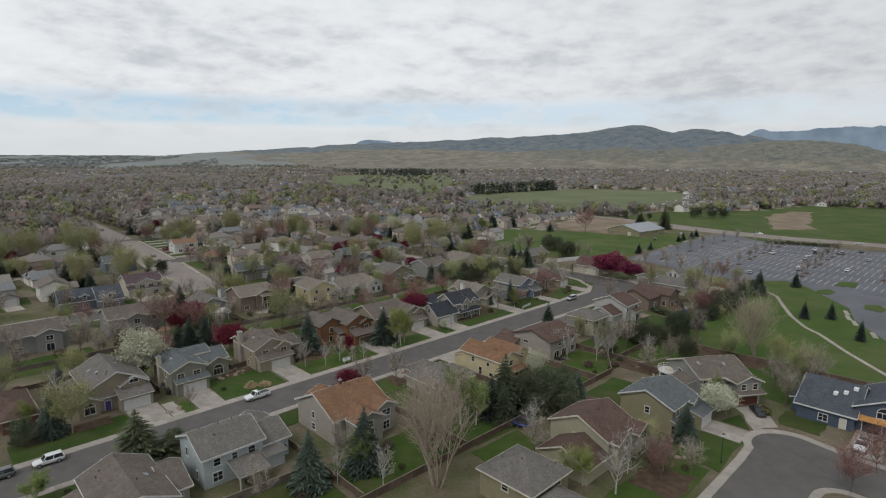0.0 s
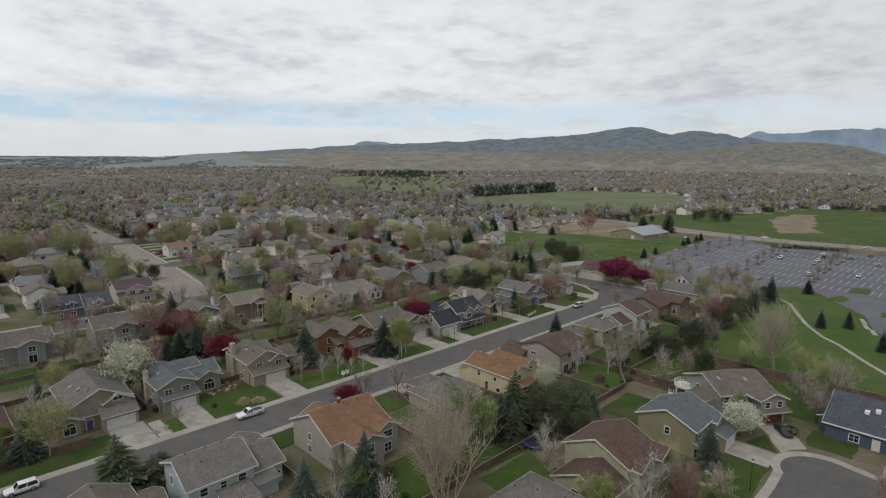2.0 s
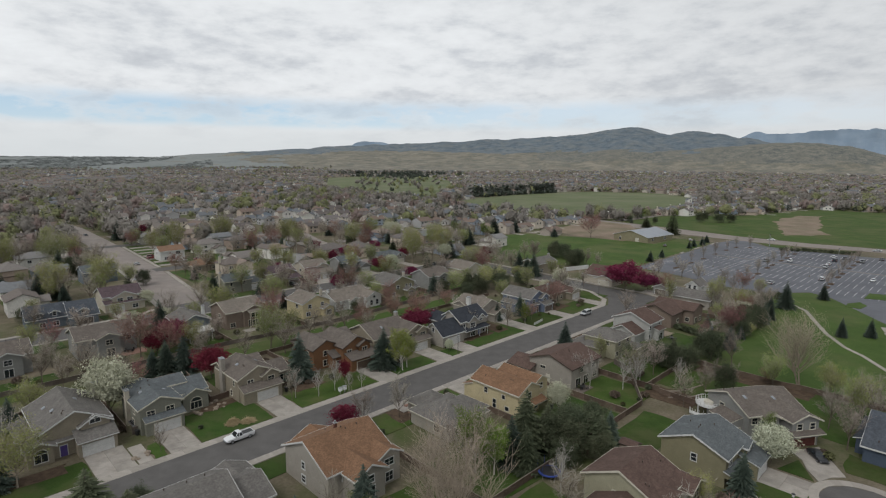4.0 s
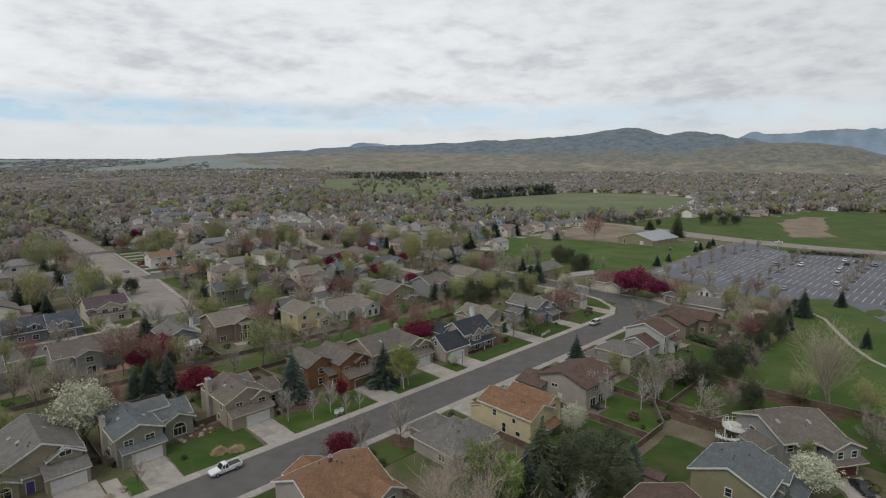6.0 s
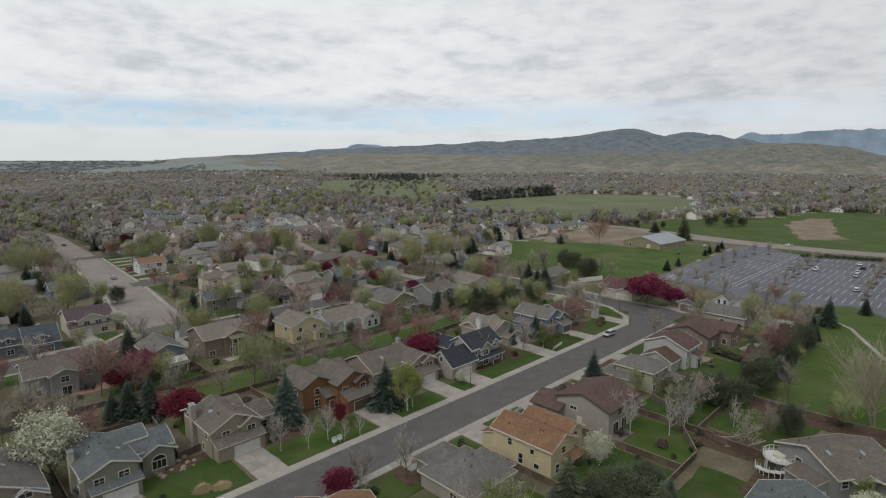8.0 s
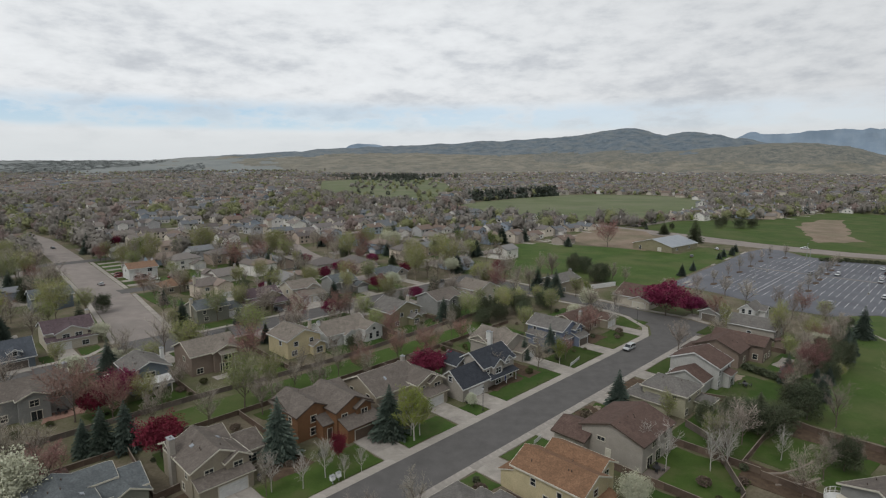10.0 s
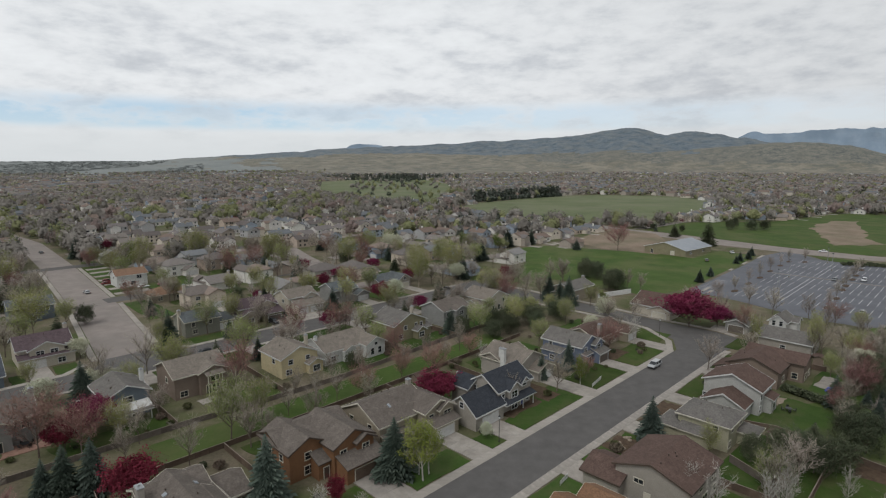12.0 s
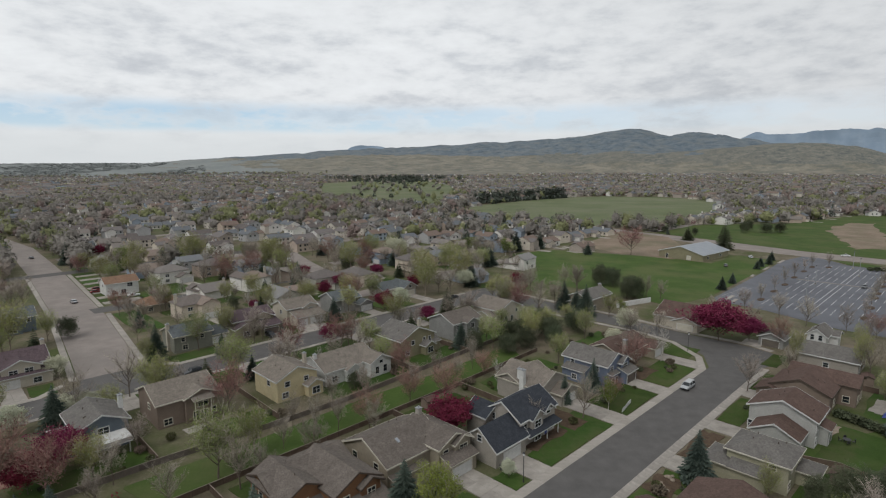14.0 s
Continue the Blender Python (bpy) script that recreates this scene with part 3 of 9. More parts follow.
strip("road_corner", [(-150, -82), (-5, -81.8), (-1, -80.2), (3, -79.8), (7, -80.6), (9.6, -83), (10.6, -86.4), (9.8, -90), (8.4, -96), (7, -190), (-4, -190), (-3.2, -98), (-8, -92.6), (-150, -92.4)], 0.03, M["asphalt"], "dark asphalt street corner", "road")
# ---- houses ----
OUT = {"-n": 0.0, "+s": 90.0, "+n": 180.0, "-s": 270.0}
frames_made = {}


def rim(edge, loop, over, under):
    """A board that runs round a roof's edge as one closed ring."""
    v = []
    for (x, y, z), (gx, gy) in loop:
        for out, up in ((0.03, over), (0.03, -under), (-0.02, -under), (-0.02, over)):
            v.append((x + gx * out, y + gy * out, z + up))
    k = len(loop)
    edge.add(v, [(4 * i + j, 4 * i + (j + 1) % 4, 4 * ((i + 1) % k) + (j + 1) % 4, 4 * ((i + 1) % k) + j) for i in range(k) for j in range(4)])


def gable_roof(s0, s1, n0, n1, ze, kind, pitch, lap=0.5, thick=0.2):
    """Two slopes, or four for a hip, or one for a lean-to, as a slab with eaves; also the edging boards."""
    top, edge = Shape(), Shape()
    if kind in ("gs", "gn"):
        a0, a1, b0, b1 = (s0, s1, n0, n1) if kind == "gs" else (n0, n1, s0, s1)
        mid, half = (b0 + b1) / 2, (b1 - b0) / 2
        zr, zl = ze + half * pitch + thick, ze - lap * pitch + thick
        prof = [(b0 - lap, zl), (mid, zr), (b1 + lap, zl), (b1 + lap, zl - thick), (mid, zr - thick), (b0 - lap, zl - thick)]
        ends = (a0 - lap, a1 + lap)
        v = [((a, b, z) if kind == "gs" else (b, a, z)) for a in ends for b, z in prof]
        f = [(0, 1, 7, 6), (1, 2, 8, 7), (3, 4, 10, 9), (4, 5, 11, 10)]
        e = [(2, 3, 9, 8), (5, 0, 6, 11), (0, 5, 4, 1), (1, 4, 3, 2), (6, 7, 10, 11), (7, 8, 9, 10)]
        if kind == "gn":
            f, e = [q[::-1] for q in f], [q[::-1] for q in e]
        top.add(v, f)
        loop = [(ends[0], -1, b0 - lap, -1, zl), (ends[0], -1, mid, 0, zr), (ends[0], -1, b1 + lap, 1, zl), (ends[1], 1, b1 + lap, 1, zl), (ends[1], 1, mid, 0, zr), (ends[1], 1, b0 - lap, -1, zl)]
        rim(edge, [((a, b, z), (ga, gb)) if kind == "gs" else ((b, a, z), (gb, ga)) for a, ga, b, gb, z in loop], 0.02, thick + 0.08)
    elif kind == "hip":
        x0, x1, y0, y1 = s0 - lap, s1 + lap, n0 - lap, n1 + lap
        w, d = x1 - x0, y1 - y0
        r = min(w, d) / 2
        zl = ze - lap * pitch + thick
        zr = zl + r * pitch
        if w >= d:
            ridge = [(x0 + r, (y0 + y1) / 2, zr), (x1 - r + 0.01, (y0 + y1) / 2, zr)]
            f = [(0, 1, 5, 4), (1, 2, 5), (2, 3, 4, 5), (3, 0, 4)]
        else:
            ridge = [((x0 + x1) / 2, y0 + r, zr), ((x0 + x1) / 2, y1 - r + 0.01, zr)]
            f = [(0, 1, 4), (1, 2, 5, 4), (2, 3, 5), (3, 0, 4, 5)]
        top.add([(x0, y0, zl), (x1, y0, zl), (x1, y1, zl), (x0, y1, zl)] + ridge + [(x0, y0, zl - 0.1), (x1, y0, zl - 0.1), (x1, y1, zl - 0.1), (x0, y1, zl - 0.1)], f + [(9, 8, 7, 6)])
        rim(edge, [((x0, y0, zl), (-1, -1)), ((x1, y0, zl), (1, -1)), ((x1, y1, zl), (1, 1)), ((x0, y1, zl), (-1, 1))], 0.01, 0.24)
    else:
        # lean-to: kind names the side it falls to; ze is the height at its low wall
        x0, x1, y0, y1 = s0 - lap * 0.5, s1 + lap * 0.5, n0, n1
        if kind == "-n":
            y0, rise = n0 - lap, (n1 - n0 + lap) * pitch
            z = [ze, ze, ze + rise, ze + rise]
        elif kind == "+n":
            y1, rise = n1 + lap, (n1 - n0 + lap) * pitch
            z = [ze + rise, ze + rise, ze, ze]
        elif kind == "-s":
            x0, rise = s0 - lap, (s1 - s0 + lap) * pitch
            z = [ze, ze + rise, ze + rise, ze]
        else:
            x1, rise = s1 + lap, (s1 - s0 + lap) * pitch
            z = [ze + rise, ze, ze, ze + rise]
        c = [(x0, y0), (x1, y0), (x1, y1), (x0, y1)]
        top.add([(x, y, h + thick) for (x, y), h in zip(c, z)] + [(x, y, h) for (x, y), h in zip(c, z)], [(0, 1, 2, 3), (7, 6, 5, 4)])
        edge.add([(x, y, h + thick - 0.01) for (x, y), h in zip(c, z)] + [(x, y, h - 0.02) for (x, y), h in zip(c, z)], [(0, 4, 5, 1), (1, 5, 6, 2), (2, 6, 7, 3), (3, 7, 4, 0)])
    return top, edge


def wall_shape(vols):
    sh = Shape()
    for i, (s0, s1, n0, n1, ze, kind, pitch, *more) in enumerate(vols):
        z0 = more[0] if more else -0.3
        g = 0.012 * i
        s0, s1, n0, n1 = s0 + g, s1 - g, n0 + g, n1 - g
        if kind == "porch":
            continue
        if kind in ("gs", "gn"):
            half = ((n1 - n0) if kind == "gs" else (s1 - s0)) / 2
            zr = ze + half * pitch
            if kind == "gs":
                v = [(s0, n0, z0), (s1, n0, z0), (s1, n1, z0), (s0, n1, z0), (s0, n0, ze), (s1, n0, ze), (s1, n1, ze), (s0, n1, ze), (s0, (n0 + n1) / 2, zr), (s1, (n0 + n1) / 2, zr)]
                f = [(0, 1, 5, 4), (1, 2, 6, 9, 5), (2, 3, 7, 6), (3, 0, 4, 8, 7), (4, 5, 9, 8), (6, 7, 8, 9), (3, 2, 1, 0)]
            else:
                v = [(s0, n0, z0), (s1, n0, z0), (s1, n1, z0), (s0, n1, z0), (s0, n0, ze), (s1, n0, ze), (s1, n1, ze), (s0, n1, ze), ((s0 + s1) / 2, n0, zr), ((s0 + s1) / 2, n1, zr)]
                f = [(0, 1, 5, 8, 4), (1, 2, 6, 5), (2, 3, 7, 9, 6), (3, 0, 4, 7), (5, 6, 9, 8), (7, 4, 8, 9), (3, 2, 1, 0)]
            sh.add(v, f)
        elif kind == "hip":
            sh.box(s0, s1, n0, n1, z0, ze + 0.05)
        else:
            r = pitch * ((n1 - n0) if kind in ("-n", "+n") else (s1 - s0))
            hi = {"-n": (0, 0, r, r), "+n": (r, r, 0, 0), "-s": (0, r, r, 0), "+s": (r, 0, 0, r)}[kind]
            c = [(s0, n0), (s1, n0), (s1, n1), (s0, n1)]
            sh.add([(x, y, z0) for x, y in c] + [(x, y, ze + h) for (x, y), h in zip(c, hi)], [(3, 2, 1, 0), (4, 5, 6, 7), (0, 1, 5, 4), (1, 2, 6, 5), (2, 3, 7, 6), (3, 0, 4, 7)])
    return sh


def opening_mesh(kind, w, h, trim):
    """Frame and filling of a window or door, drawn with its outer face towards -y."""
    key = (kind, round(w, 2), round(h, 2), trim)
    if key in frames_made:
        return frames_made[key]
    fr, fill = Shape(), Shape()
    b = 0.13 if kind != "garage" else 0.15
    fr.box(-w / 2 - b, -w / 2, -0.07, 0.03, -b * (kind == "window"), h + b)
    fr.box(w / 2, w / 2 + b, -0.07, 0.03, -b * (kind == "window"), h + b)
    fr.box(-w / 2 - b, w / 2 + b, -0.08, 0.03, h, h + b)
    if kind in ("window", "arch"):
        fr.box(-w / 2 - b - 0.04, w / 2 + b + 0.04, -0.1, 0.03, -b, 0)
    mats = [M["glass"]]
    if kind == "arch":
        pts = [(w / 2 * math.cos(radians(a)), h + w * 0.42 * math.sin(radians(a))) for a in range(0, 181, 20)]
        inn = pts
        outp = [((w / 2 + b) * math.cos(radians(a)), h + (w * 0.42 + b) * math.sin(radians(a))) for a in range(0, 181, 20)]
        for i in range(len(inn) - 1):
            q = [(inn[i][0], -0.07, inn[i][1]), (inn[i + 1][0], -0.07, inn[i + 1][1]), (outp[i + 1][0], -0.07, outp[i + 1][1]), (outp[i][0], -0.07, outp[i][1])]
            fr.add(q + [(x, 0.03, z) for x, _, z in q], [(3, 2, 1, 0), (2, 3, 7, 6), (0, 1, 5, 4)])
        fill.add([(0, -0.02, h)] + [(x, -0.02, z) for x, z in pts], [(0, i + 2, i + 1)[::-1] for i in range(len(pts) - 1)])
    if kind in ("window", "arch", "slider"):
        fill.box(-w / 2, w / 2, -0.02, 0.02, 0, h)
        n = max(1, round(w / 0.85))
        for i in range(1, n):
            x = -w / 2 + w * i / n
            fr.box(x - 0.04, x + 0.04, -0.05, 0.0, 0, h)
        if kind == "window" and h > 0.9:
            fr.box(-w / 2, w / 2, -0.045, 0.0, h * 0.5 - 0.03, h * 0.5 + 0.03)
    elif kind == "garage":
        rows = 4
        for r in range(rows):
            z0, z1 = h * r / rows + 0.012, h * (r + 1) / rows - 0.012
            fill.box(-w / 2, w / 2, -0.01, 0.03, z0, z1)
            n = max(2, round(w / 0.6))
            for i in range(n):
                x0, x1 = -w / 2 + w * i / n + 0.07, -w / 2 + w * (i + 1) / n - 0.07
                fill.box(x0, x1, -0.035, -0.01, z0 + 0.08, z1 - 0.08)
    else:
        fill.box(-w / 2, w / 2, -0.02, 0.02, 0, h)
        for z0, z1 in ((0.2, 0.85), (1.0, h - 0.2)):
            fill.box(-w / 2 + 0.14, -0.05, -0.04, -0.02, z0, z1)
            fill.box(0.05, w / 2 - 0.14, -0.04, -0.02, z0, z1)
    frames_made[key] = (fr.mesh(kind + "_frame", M[trim]), fill)
    return frames_made[key]


pane_made = {}


def opening(house, vol, side, pos, z, w, h, kind="window", trim="white", fill=None, group_label=""):
    """Sets a window or door on one side of one volume; pos runs along the side in the house's own metres."""
    s0, s1, n0, n1 = vol[:4]
    x, y = {"-n": (pos, n0), "+n": (pos, n1), "-s": (s0, pos), "+s": (s1, pos)}[side]
    fr, fl = opening_mesh(kind, w, h, trim)
    m = Matrix.Translation((x, y, z)) @ Matrix.Rotation(radians(OUT[side]), 4, "Z") @ Matrix.Translation((0, -0.03, 0))
    name = {"window": "window", "arch": "window", "slider": "patio_door", "garage": "garage_door", "door": "front_door"}[kind]
    fk = fill or ("glass" if kind in ("window", "arch", "slider") else "white")
    key = (kind, round(w, 2), round(h, 2), fk)
    if key not in pane_made:
        pane_made[key] = fl.mesh("pane" if fk == "glass" else "leaf", M[fk])
    if kind in ("window", "arch", "slider"):
        f = part(name, fr, house, m, group_label)
        part("pane", pane_made[key], f)
    else:
        f = part(name, pane_made[key], house, m, group_label)
        part("frame", fr, f)
    return f


def chimney(house, s, n, top, w=0.9, d=0.7, mat_name="cream", z0=-0.2):
    c = part("chimney", Shape().box(s - w / 2, s + w / 2, n - d / 2, n + d / 2, z0, top).mesh("chimney", WALLS.get(mat_name, M["cream"])), house)
    part("cap", Shape().box(s - w / 2 - 0.08, s + w / 2 + 0.08, n - d / 2 - 0.08, n + d / 2 + 0.08, top, top + 0.14).box(s - 0.14, s + 0.14, n - 0.14, n + 0.14, top + 0.14, top + 0.45).mesh("cap", M["steel"]), c)


def roof_z(vol, x, y):
    s0, s1, n0, n1, ze, kind, pitch = vol[:7]
    if kind == "gs":
        return ze + ((n1 - n0) / 2 - abs(y - (n0 + n1) / 2)) * pitch + 0.2
    if kind == "gn":
        return ze + ((s1 - s0) / 2 - abs(x - (s0 + s1) / 2)) * pitch + 0.2
    return ze + min(x - s0, s1 - x, y - n0, n1 - y) * pitch + 0.2


def build_house(label, s, n, vols, wall, roof, trim="white", openings=(), chimneys=(), posts=(), wall_label="", turn=0.0, group="", pipes=True, skylights=()):
    """A house at street place (s, n); vols in metres from there: (s0, s1, n0, n1, eave height, roof kind, pitch[, floor height])."""
    h = thing("house", label, "house", at(s, n, 0, turn), group)
    part("wall", wall_shape([v for v in vols if len(v) < 9]).mesh("wall", WALLS[wall]), h)
    for i, v in enumerate(vols):
        top, edge = gable_roof(*v[:7])
        r = part("roof", top.mesh("roof", ROOFS[roof]), h)
        part("fascia", edge.mesh("fascia", M[trim]), r)
    for vi, side, pos, z, w, hh, *more in openings:
        opening(h, vols[vi], side, pos, z, w, hh, more[0] if more else "window", trim if trim != "dark_trim" else "cream", more[1] if len(more) > 1 else None, more[2] if len(more) > 2 else "")
    for c in chimneys:
        chimney(h, *c)
    for x, y, z in posts:
        part("post", Shape().box(x - 0.09, x + 0.09, y - 0.09, y + 0.09, -0.2, z).mesh("post", M[trim]), h)
    for vi, x, y in skylights:
        skylight(h, vols[vi], x, y)
    if pipes:
        rnd = random.Random(int(abs(s * 13 + n * 7)))
        v = vols[0]
        for _ in range(4):
            x, y = rnd.uniform(v[0] + 1, v[1] - 1), rnd.uniform(v[2] + 1, v[3] - 1)
            z = roof_z(v, x, y)
            part("roof_vent", Shape().tube([(x, y, z - 0.3), (x, y, z + 0.35)], (0.09, 0.09), 6).mesh("roof_vent", M["dark_trim"]), h)
    return h
def skylight(house, vol, x, y, w=0.3, d=0.45):
    """A framed roof window lying on one slope of a roof."""
    s0, s1, n0, n1, ze, kind, pitch = vol[:7]
    if kind == "gs":
        gx, gy = 0.0, -pitch if y > (n0 + n1) / 2 else pitch
    else:
        gx, gy = -pitch if x > (s0 + s1) / 2 else pitch, 0.0
    z = roof_z(vol, x, y)
    corner = [(x + a * w, y + b * d) for a, b in ((-1, -1), (1, -1), (1, 1), (-1, 1))]

    def lift(up, k):
        return [(x + (px - x) * k, y + (py - y) * k, z + gx * (px - x) * k + gy * (py - y) * k + up) for px, py in corner]
    box = [(0, 1, 5, 4), (1, 2, 6, 5), (2, 3, 7, 6), (3, 0, 4, 7), (4, 5, 6, 7)]
    f = part("skylight", Shape().add(lift(-0.1, 1.0) + lift(0.14, 1.0), box).mesh("skylight", M["steel"]), house)
    part("pane", Shape().add(lift(0.1, 0.82) + lift(0.17, 0.82), box).mesh("pane", M["metal_roof"]), f)


# ---- the houses along the street, far side ----
W, D, G = "window", "door", "garage"
FRONT = "-n"
build_house("tan two-storey house with grey shingles and a purple front door", -82, 17, [
    (-4.6, 6.6, 3.4, 18, 5.2, "gn", 0.5), (0.6, 6.9, 0, 6, 2.9, "-n", 0.34), (1.6, 6.5, 2.6, 9, 5.0, "gn", 0.6, 2.9), (-6.8, -2.8, 1.8, 7, 3.3, "gn", 0.5), (-3.0, 0.7, 3.0, 6, 3.0, "-n", 0.3), (-7.2, -4.4, 6.6, 16.5, 3.3, "-s", 0.36)],
    "tan", "grey", "white", [(1, FRONT, 3.7, 0.05, 4.9, 2.2, G), (2, FRONT, 4.0, 5.05, 1.7, 0.75, "arch"), (3, FRONT, -4.8, 0.7, 1.9, 1.5, "arch"), (4, FRONT, -1.2, 0.05, 1.1, 2.1, D, "purple_door", "purple front door"), (5, "-s", 9, 0.8, 1.3, 1.3), (5, "-s", 13, 0.8, 1.3, 1.3), (0, "+s", 10, 3.2, 1.1, 1.2), (0, "+s", 14, 3.2, 1.1, 1.2), (0, "+s", 12, 0.8, 1.3, 1.3)], [(6.7, 13.6, 8.8, 0.9, 1.1, "stone")], skylights=((0, -1.6, 9.0), (0, -2.4, 12.4), (0, 2.6, 11.0)))
build_house("grey-green two-storey house with blue-grey shingles and an arched window", -63.5, 17, [
    (-7.2, 0.6, 1.3, 13.5, 5.5, "gn", 0.42), (-0.5, 7.6, 6.5, 14, 4.3, "gs", 0.5), (2.3, 7.7, 5.4, 10, 3.7, "gn", 0.5), (-6.6, 0.7, 0, 2.0, 2.9, "-n", 0.35), (-7.1, 4, 9, 14.4, 5.9, "gs", 0.42)],
    "grey_green", "blue_grey", "cream", [(3, FRONT, -2.6, 0.05, 4.9, 2.2, G), (0, FRONT, -5.2, 3.5, 1.4, 1.15), (0, FRONT, -1.6, 3.5, 1.5, 1.15), (2, FRONT, 5, 0.6, 2.3, 1.5, "arch"), (0, "-s", 5, 3.4, 1.0, 1.2), (0, "-s", 10, 3.4, 1.0, 1.2), (0, "-s", 6, 0.8, 1.2, 1.2), (0, "+s", 3.4, 0.05, 1.0, 2.1, D, "dark_trim")], [(-7.5, 8.5, 7.4, 0.8, 1.3)], skylights=((0, -5.2, 7.4), (0, -1.0, 6.2)))
build_house("tan stucco two-storey house with a side chimney", -45.3, 17, [
    (-5, 4.2, 2.2, 13, 5.5, "gn", 0.48), (-4.8, 4.4, 0, 2.6, 2.9, "-n", 0.35), (0.5, 4.5, 1.6, 7, 5.3, "gn", 0.6, 2.9), (4.2, 9.5, 6.5, 14, 3.2, "gs", 0.45), (-5.2, 4, 9, 15, 5.7, "gs", 0.45)],
    "tan", "brown_grey", "cream", [(1, FRONT, 0.8, 0.05, 4.9, 2.2, G), (2, FRONT, 2.5, 3.5, 1.5, 1.2), (0, FRONT, -2.2, 3.6, 1.4, 1.15), (0, "-s", 4.5, 3.4, 0.8, 1.2), (0, "-s", 6, 0.8, 0.9, 1.2), (0, "+s", 5, 3.4, 1.0, 1.2), (3, FRONT, 7.2, 0.7, 1.8, 1.4)], [(-5.35, 9.8, 8.6, 0.9, 1.5, "stone")], skylights=((0, -2.6, 8.0), (0, 2.0, 8.2)))
build_house("brown wood-sided two-storey house with steep gables", -19.5, 17, [
    (-8.6, -1.2, 7.2, 17.5, 5.6, "gn", 0.5), (-2.2, 6.2, 3.2, 15, 5.8, "gn", 0.5), (-1.8, 6.4, 0, 3.6, 2.9, "-n", 0.32), (-8.4, 6, 11, 18, 5.7, "gs", 0.42), (-4.6, -1.6, 4.6, 8, 3.1, "-n", 0.4), (2.2, 5.9, 2.4, 7, 5.6, "gn", 0.55, 2.9)],
    "brown", "brown_grey", "dark_trim", [(2, FRONT, 2.4, 0.05, 5.0, 2.2, G, "fence"), (0, FRONT, -5, 3.4, 1.2, 1.3), (0, FRONT, -4.8, 0.7, 1.9, 1.5), (1, FRONT, -0.3, 3.5, 1.3, 1.3), (5, FRONT, 4, 3.6, 1.4, 1.3), (0, "-s", 10, 3.4, 1.1, 1.2), (0, "-s", 14, 3.4, 1.1, 1.2), (1, "+s", 6, 3.4, 1.1, 1.2), (4, FRONT, -3, 0.05, 1.0, 2.1, D, "dark_trim")], [])
build_house("large tan house under a broad grey shingle roof", -1, 17, [
    (-9.2, 4, 5, 17.5, 4.9, "gs", 0.47), (0.4, 8, 2.4, 13, 5.4, "gn", 0.45), (0.8, 7.6, 0, 2.8, 2.9, "-n", 0.33), (3.8, 7.9, 1.8, 6, 5.3, "gn", 0.55, 2.9), (-8.8, -1, 4.2, 5.4, 2.6, "-n", 0.3)],
    "tan", "brown_grey", "cream", [(2, FRONT, 3.8, 0.05, 4.9, 2.2, G), (3, FRONT, 6, 3.5, 1.9, 1.1), (1, FRONT, 2.0, 3.5, 1.2, 1.1), (0, "-s", 8, 3.2, 1.2, 1.2), (0, "-s", 14, 3.2, 1.2, 1.2), (0, "-s", 11, 0.7, 1.6, 1.3), (1, "+s", 8, 3.4, 1.1, 1.2), (0, FRONT, -5, 0.8, 2.0, 1.4)], [(3.8, 11.4, 9.0, 0.9, 0.9, "stone")], skylights=((0, -4.2, 8.2),))
build_house("grey two-storey house with charcoal shingles and white trim", 18.8, 14, [
    (-10.2, -1.2, 0, 8, 3.5, "gs", 0.78), (-1.6, 10.2, 1.2, 10, 5.7, "gs", 0.62), (1.3, 4.9, 0.4, 5, 5.6, "gn", 0.75, 2.9), (5.6, 8.8, 0.8, 5, 5.6, "gn", 0.75, 4.6), (-1, 9.6, -0.4, 1.4, 2.7, "-n", 0.3, -0.3, "porch"), (-4, 2, 8, 13, 5.2, "gn", 0.6)],
    "stone", "charcoal", "white", [(0, FRONT, -5.6, 0.05, 4.9, 2.2, G), (0, "-s", 4, 4.0, 1.0, 1.2), (2, FRONT, 3.1, 3.4, 1.9, 1.4), (2, FRONT, 3.1, 0.7, 1.9, 1.6), (3, FRONT, 7.2, 4.8, 1.2, 0.9), (1, FRONT, 7.0, 0.05, 1.0, 2.1, D, "blue_vinyl"), (1, FRONT, 0, 3.4, 0.9, 1.3), (1, FRONT, 9.0, 0.7, 1.0, 1.5), (1, "+s", 4, 3.4, 1.1, 1.3), (1, "+s", 7.5, 3.4, 1.1, 1.3), (1, "-s", 8, 4.2, 1.1, 1.2)], [],
    [(5.6, -0.2, 2.8), (9.4, -0.2, 2.8)])
build_house("tan stucco house with twin white chimneys", 38.5, 20, [
    (-4, 7.5, 3, 15, 4.6, "gn", 0.46), (0.5, 7.2, 0, 4, 2.9, "gn", 0.46), (-4.2, 7, 8.5, 14.6, 4.8, "gs", 0.46)],
    "stone", "tan", "cream", [(1, FRONT, 3.8, 0.05, 4.9, 2.2, G), (0, "-s", 5.5, 0.8, 1.6, 1.3), (0, "-s", 11, 3.0, 1.1, 1.1), (0, FRONT, -2, 0.8, 1.4, 1.4), (0, "+s", 9, 0.8, 1.4, 1.3)], [(-4.4, 7.4, 8.2, 0.9, 1.2, "white"), (-3.2, 9.2, 7.6, 0.7, 0.8, "white")])
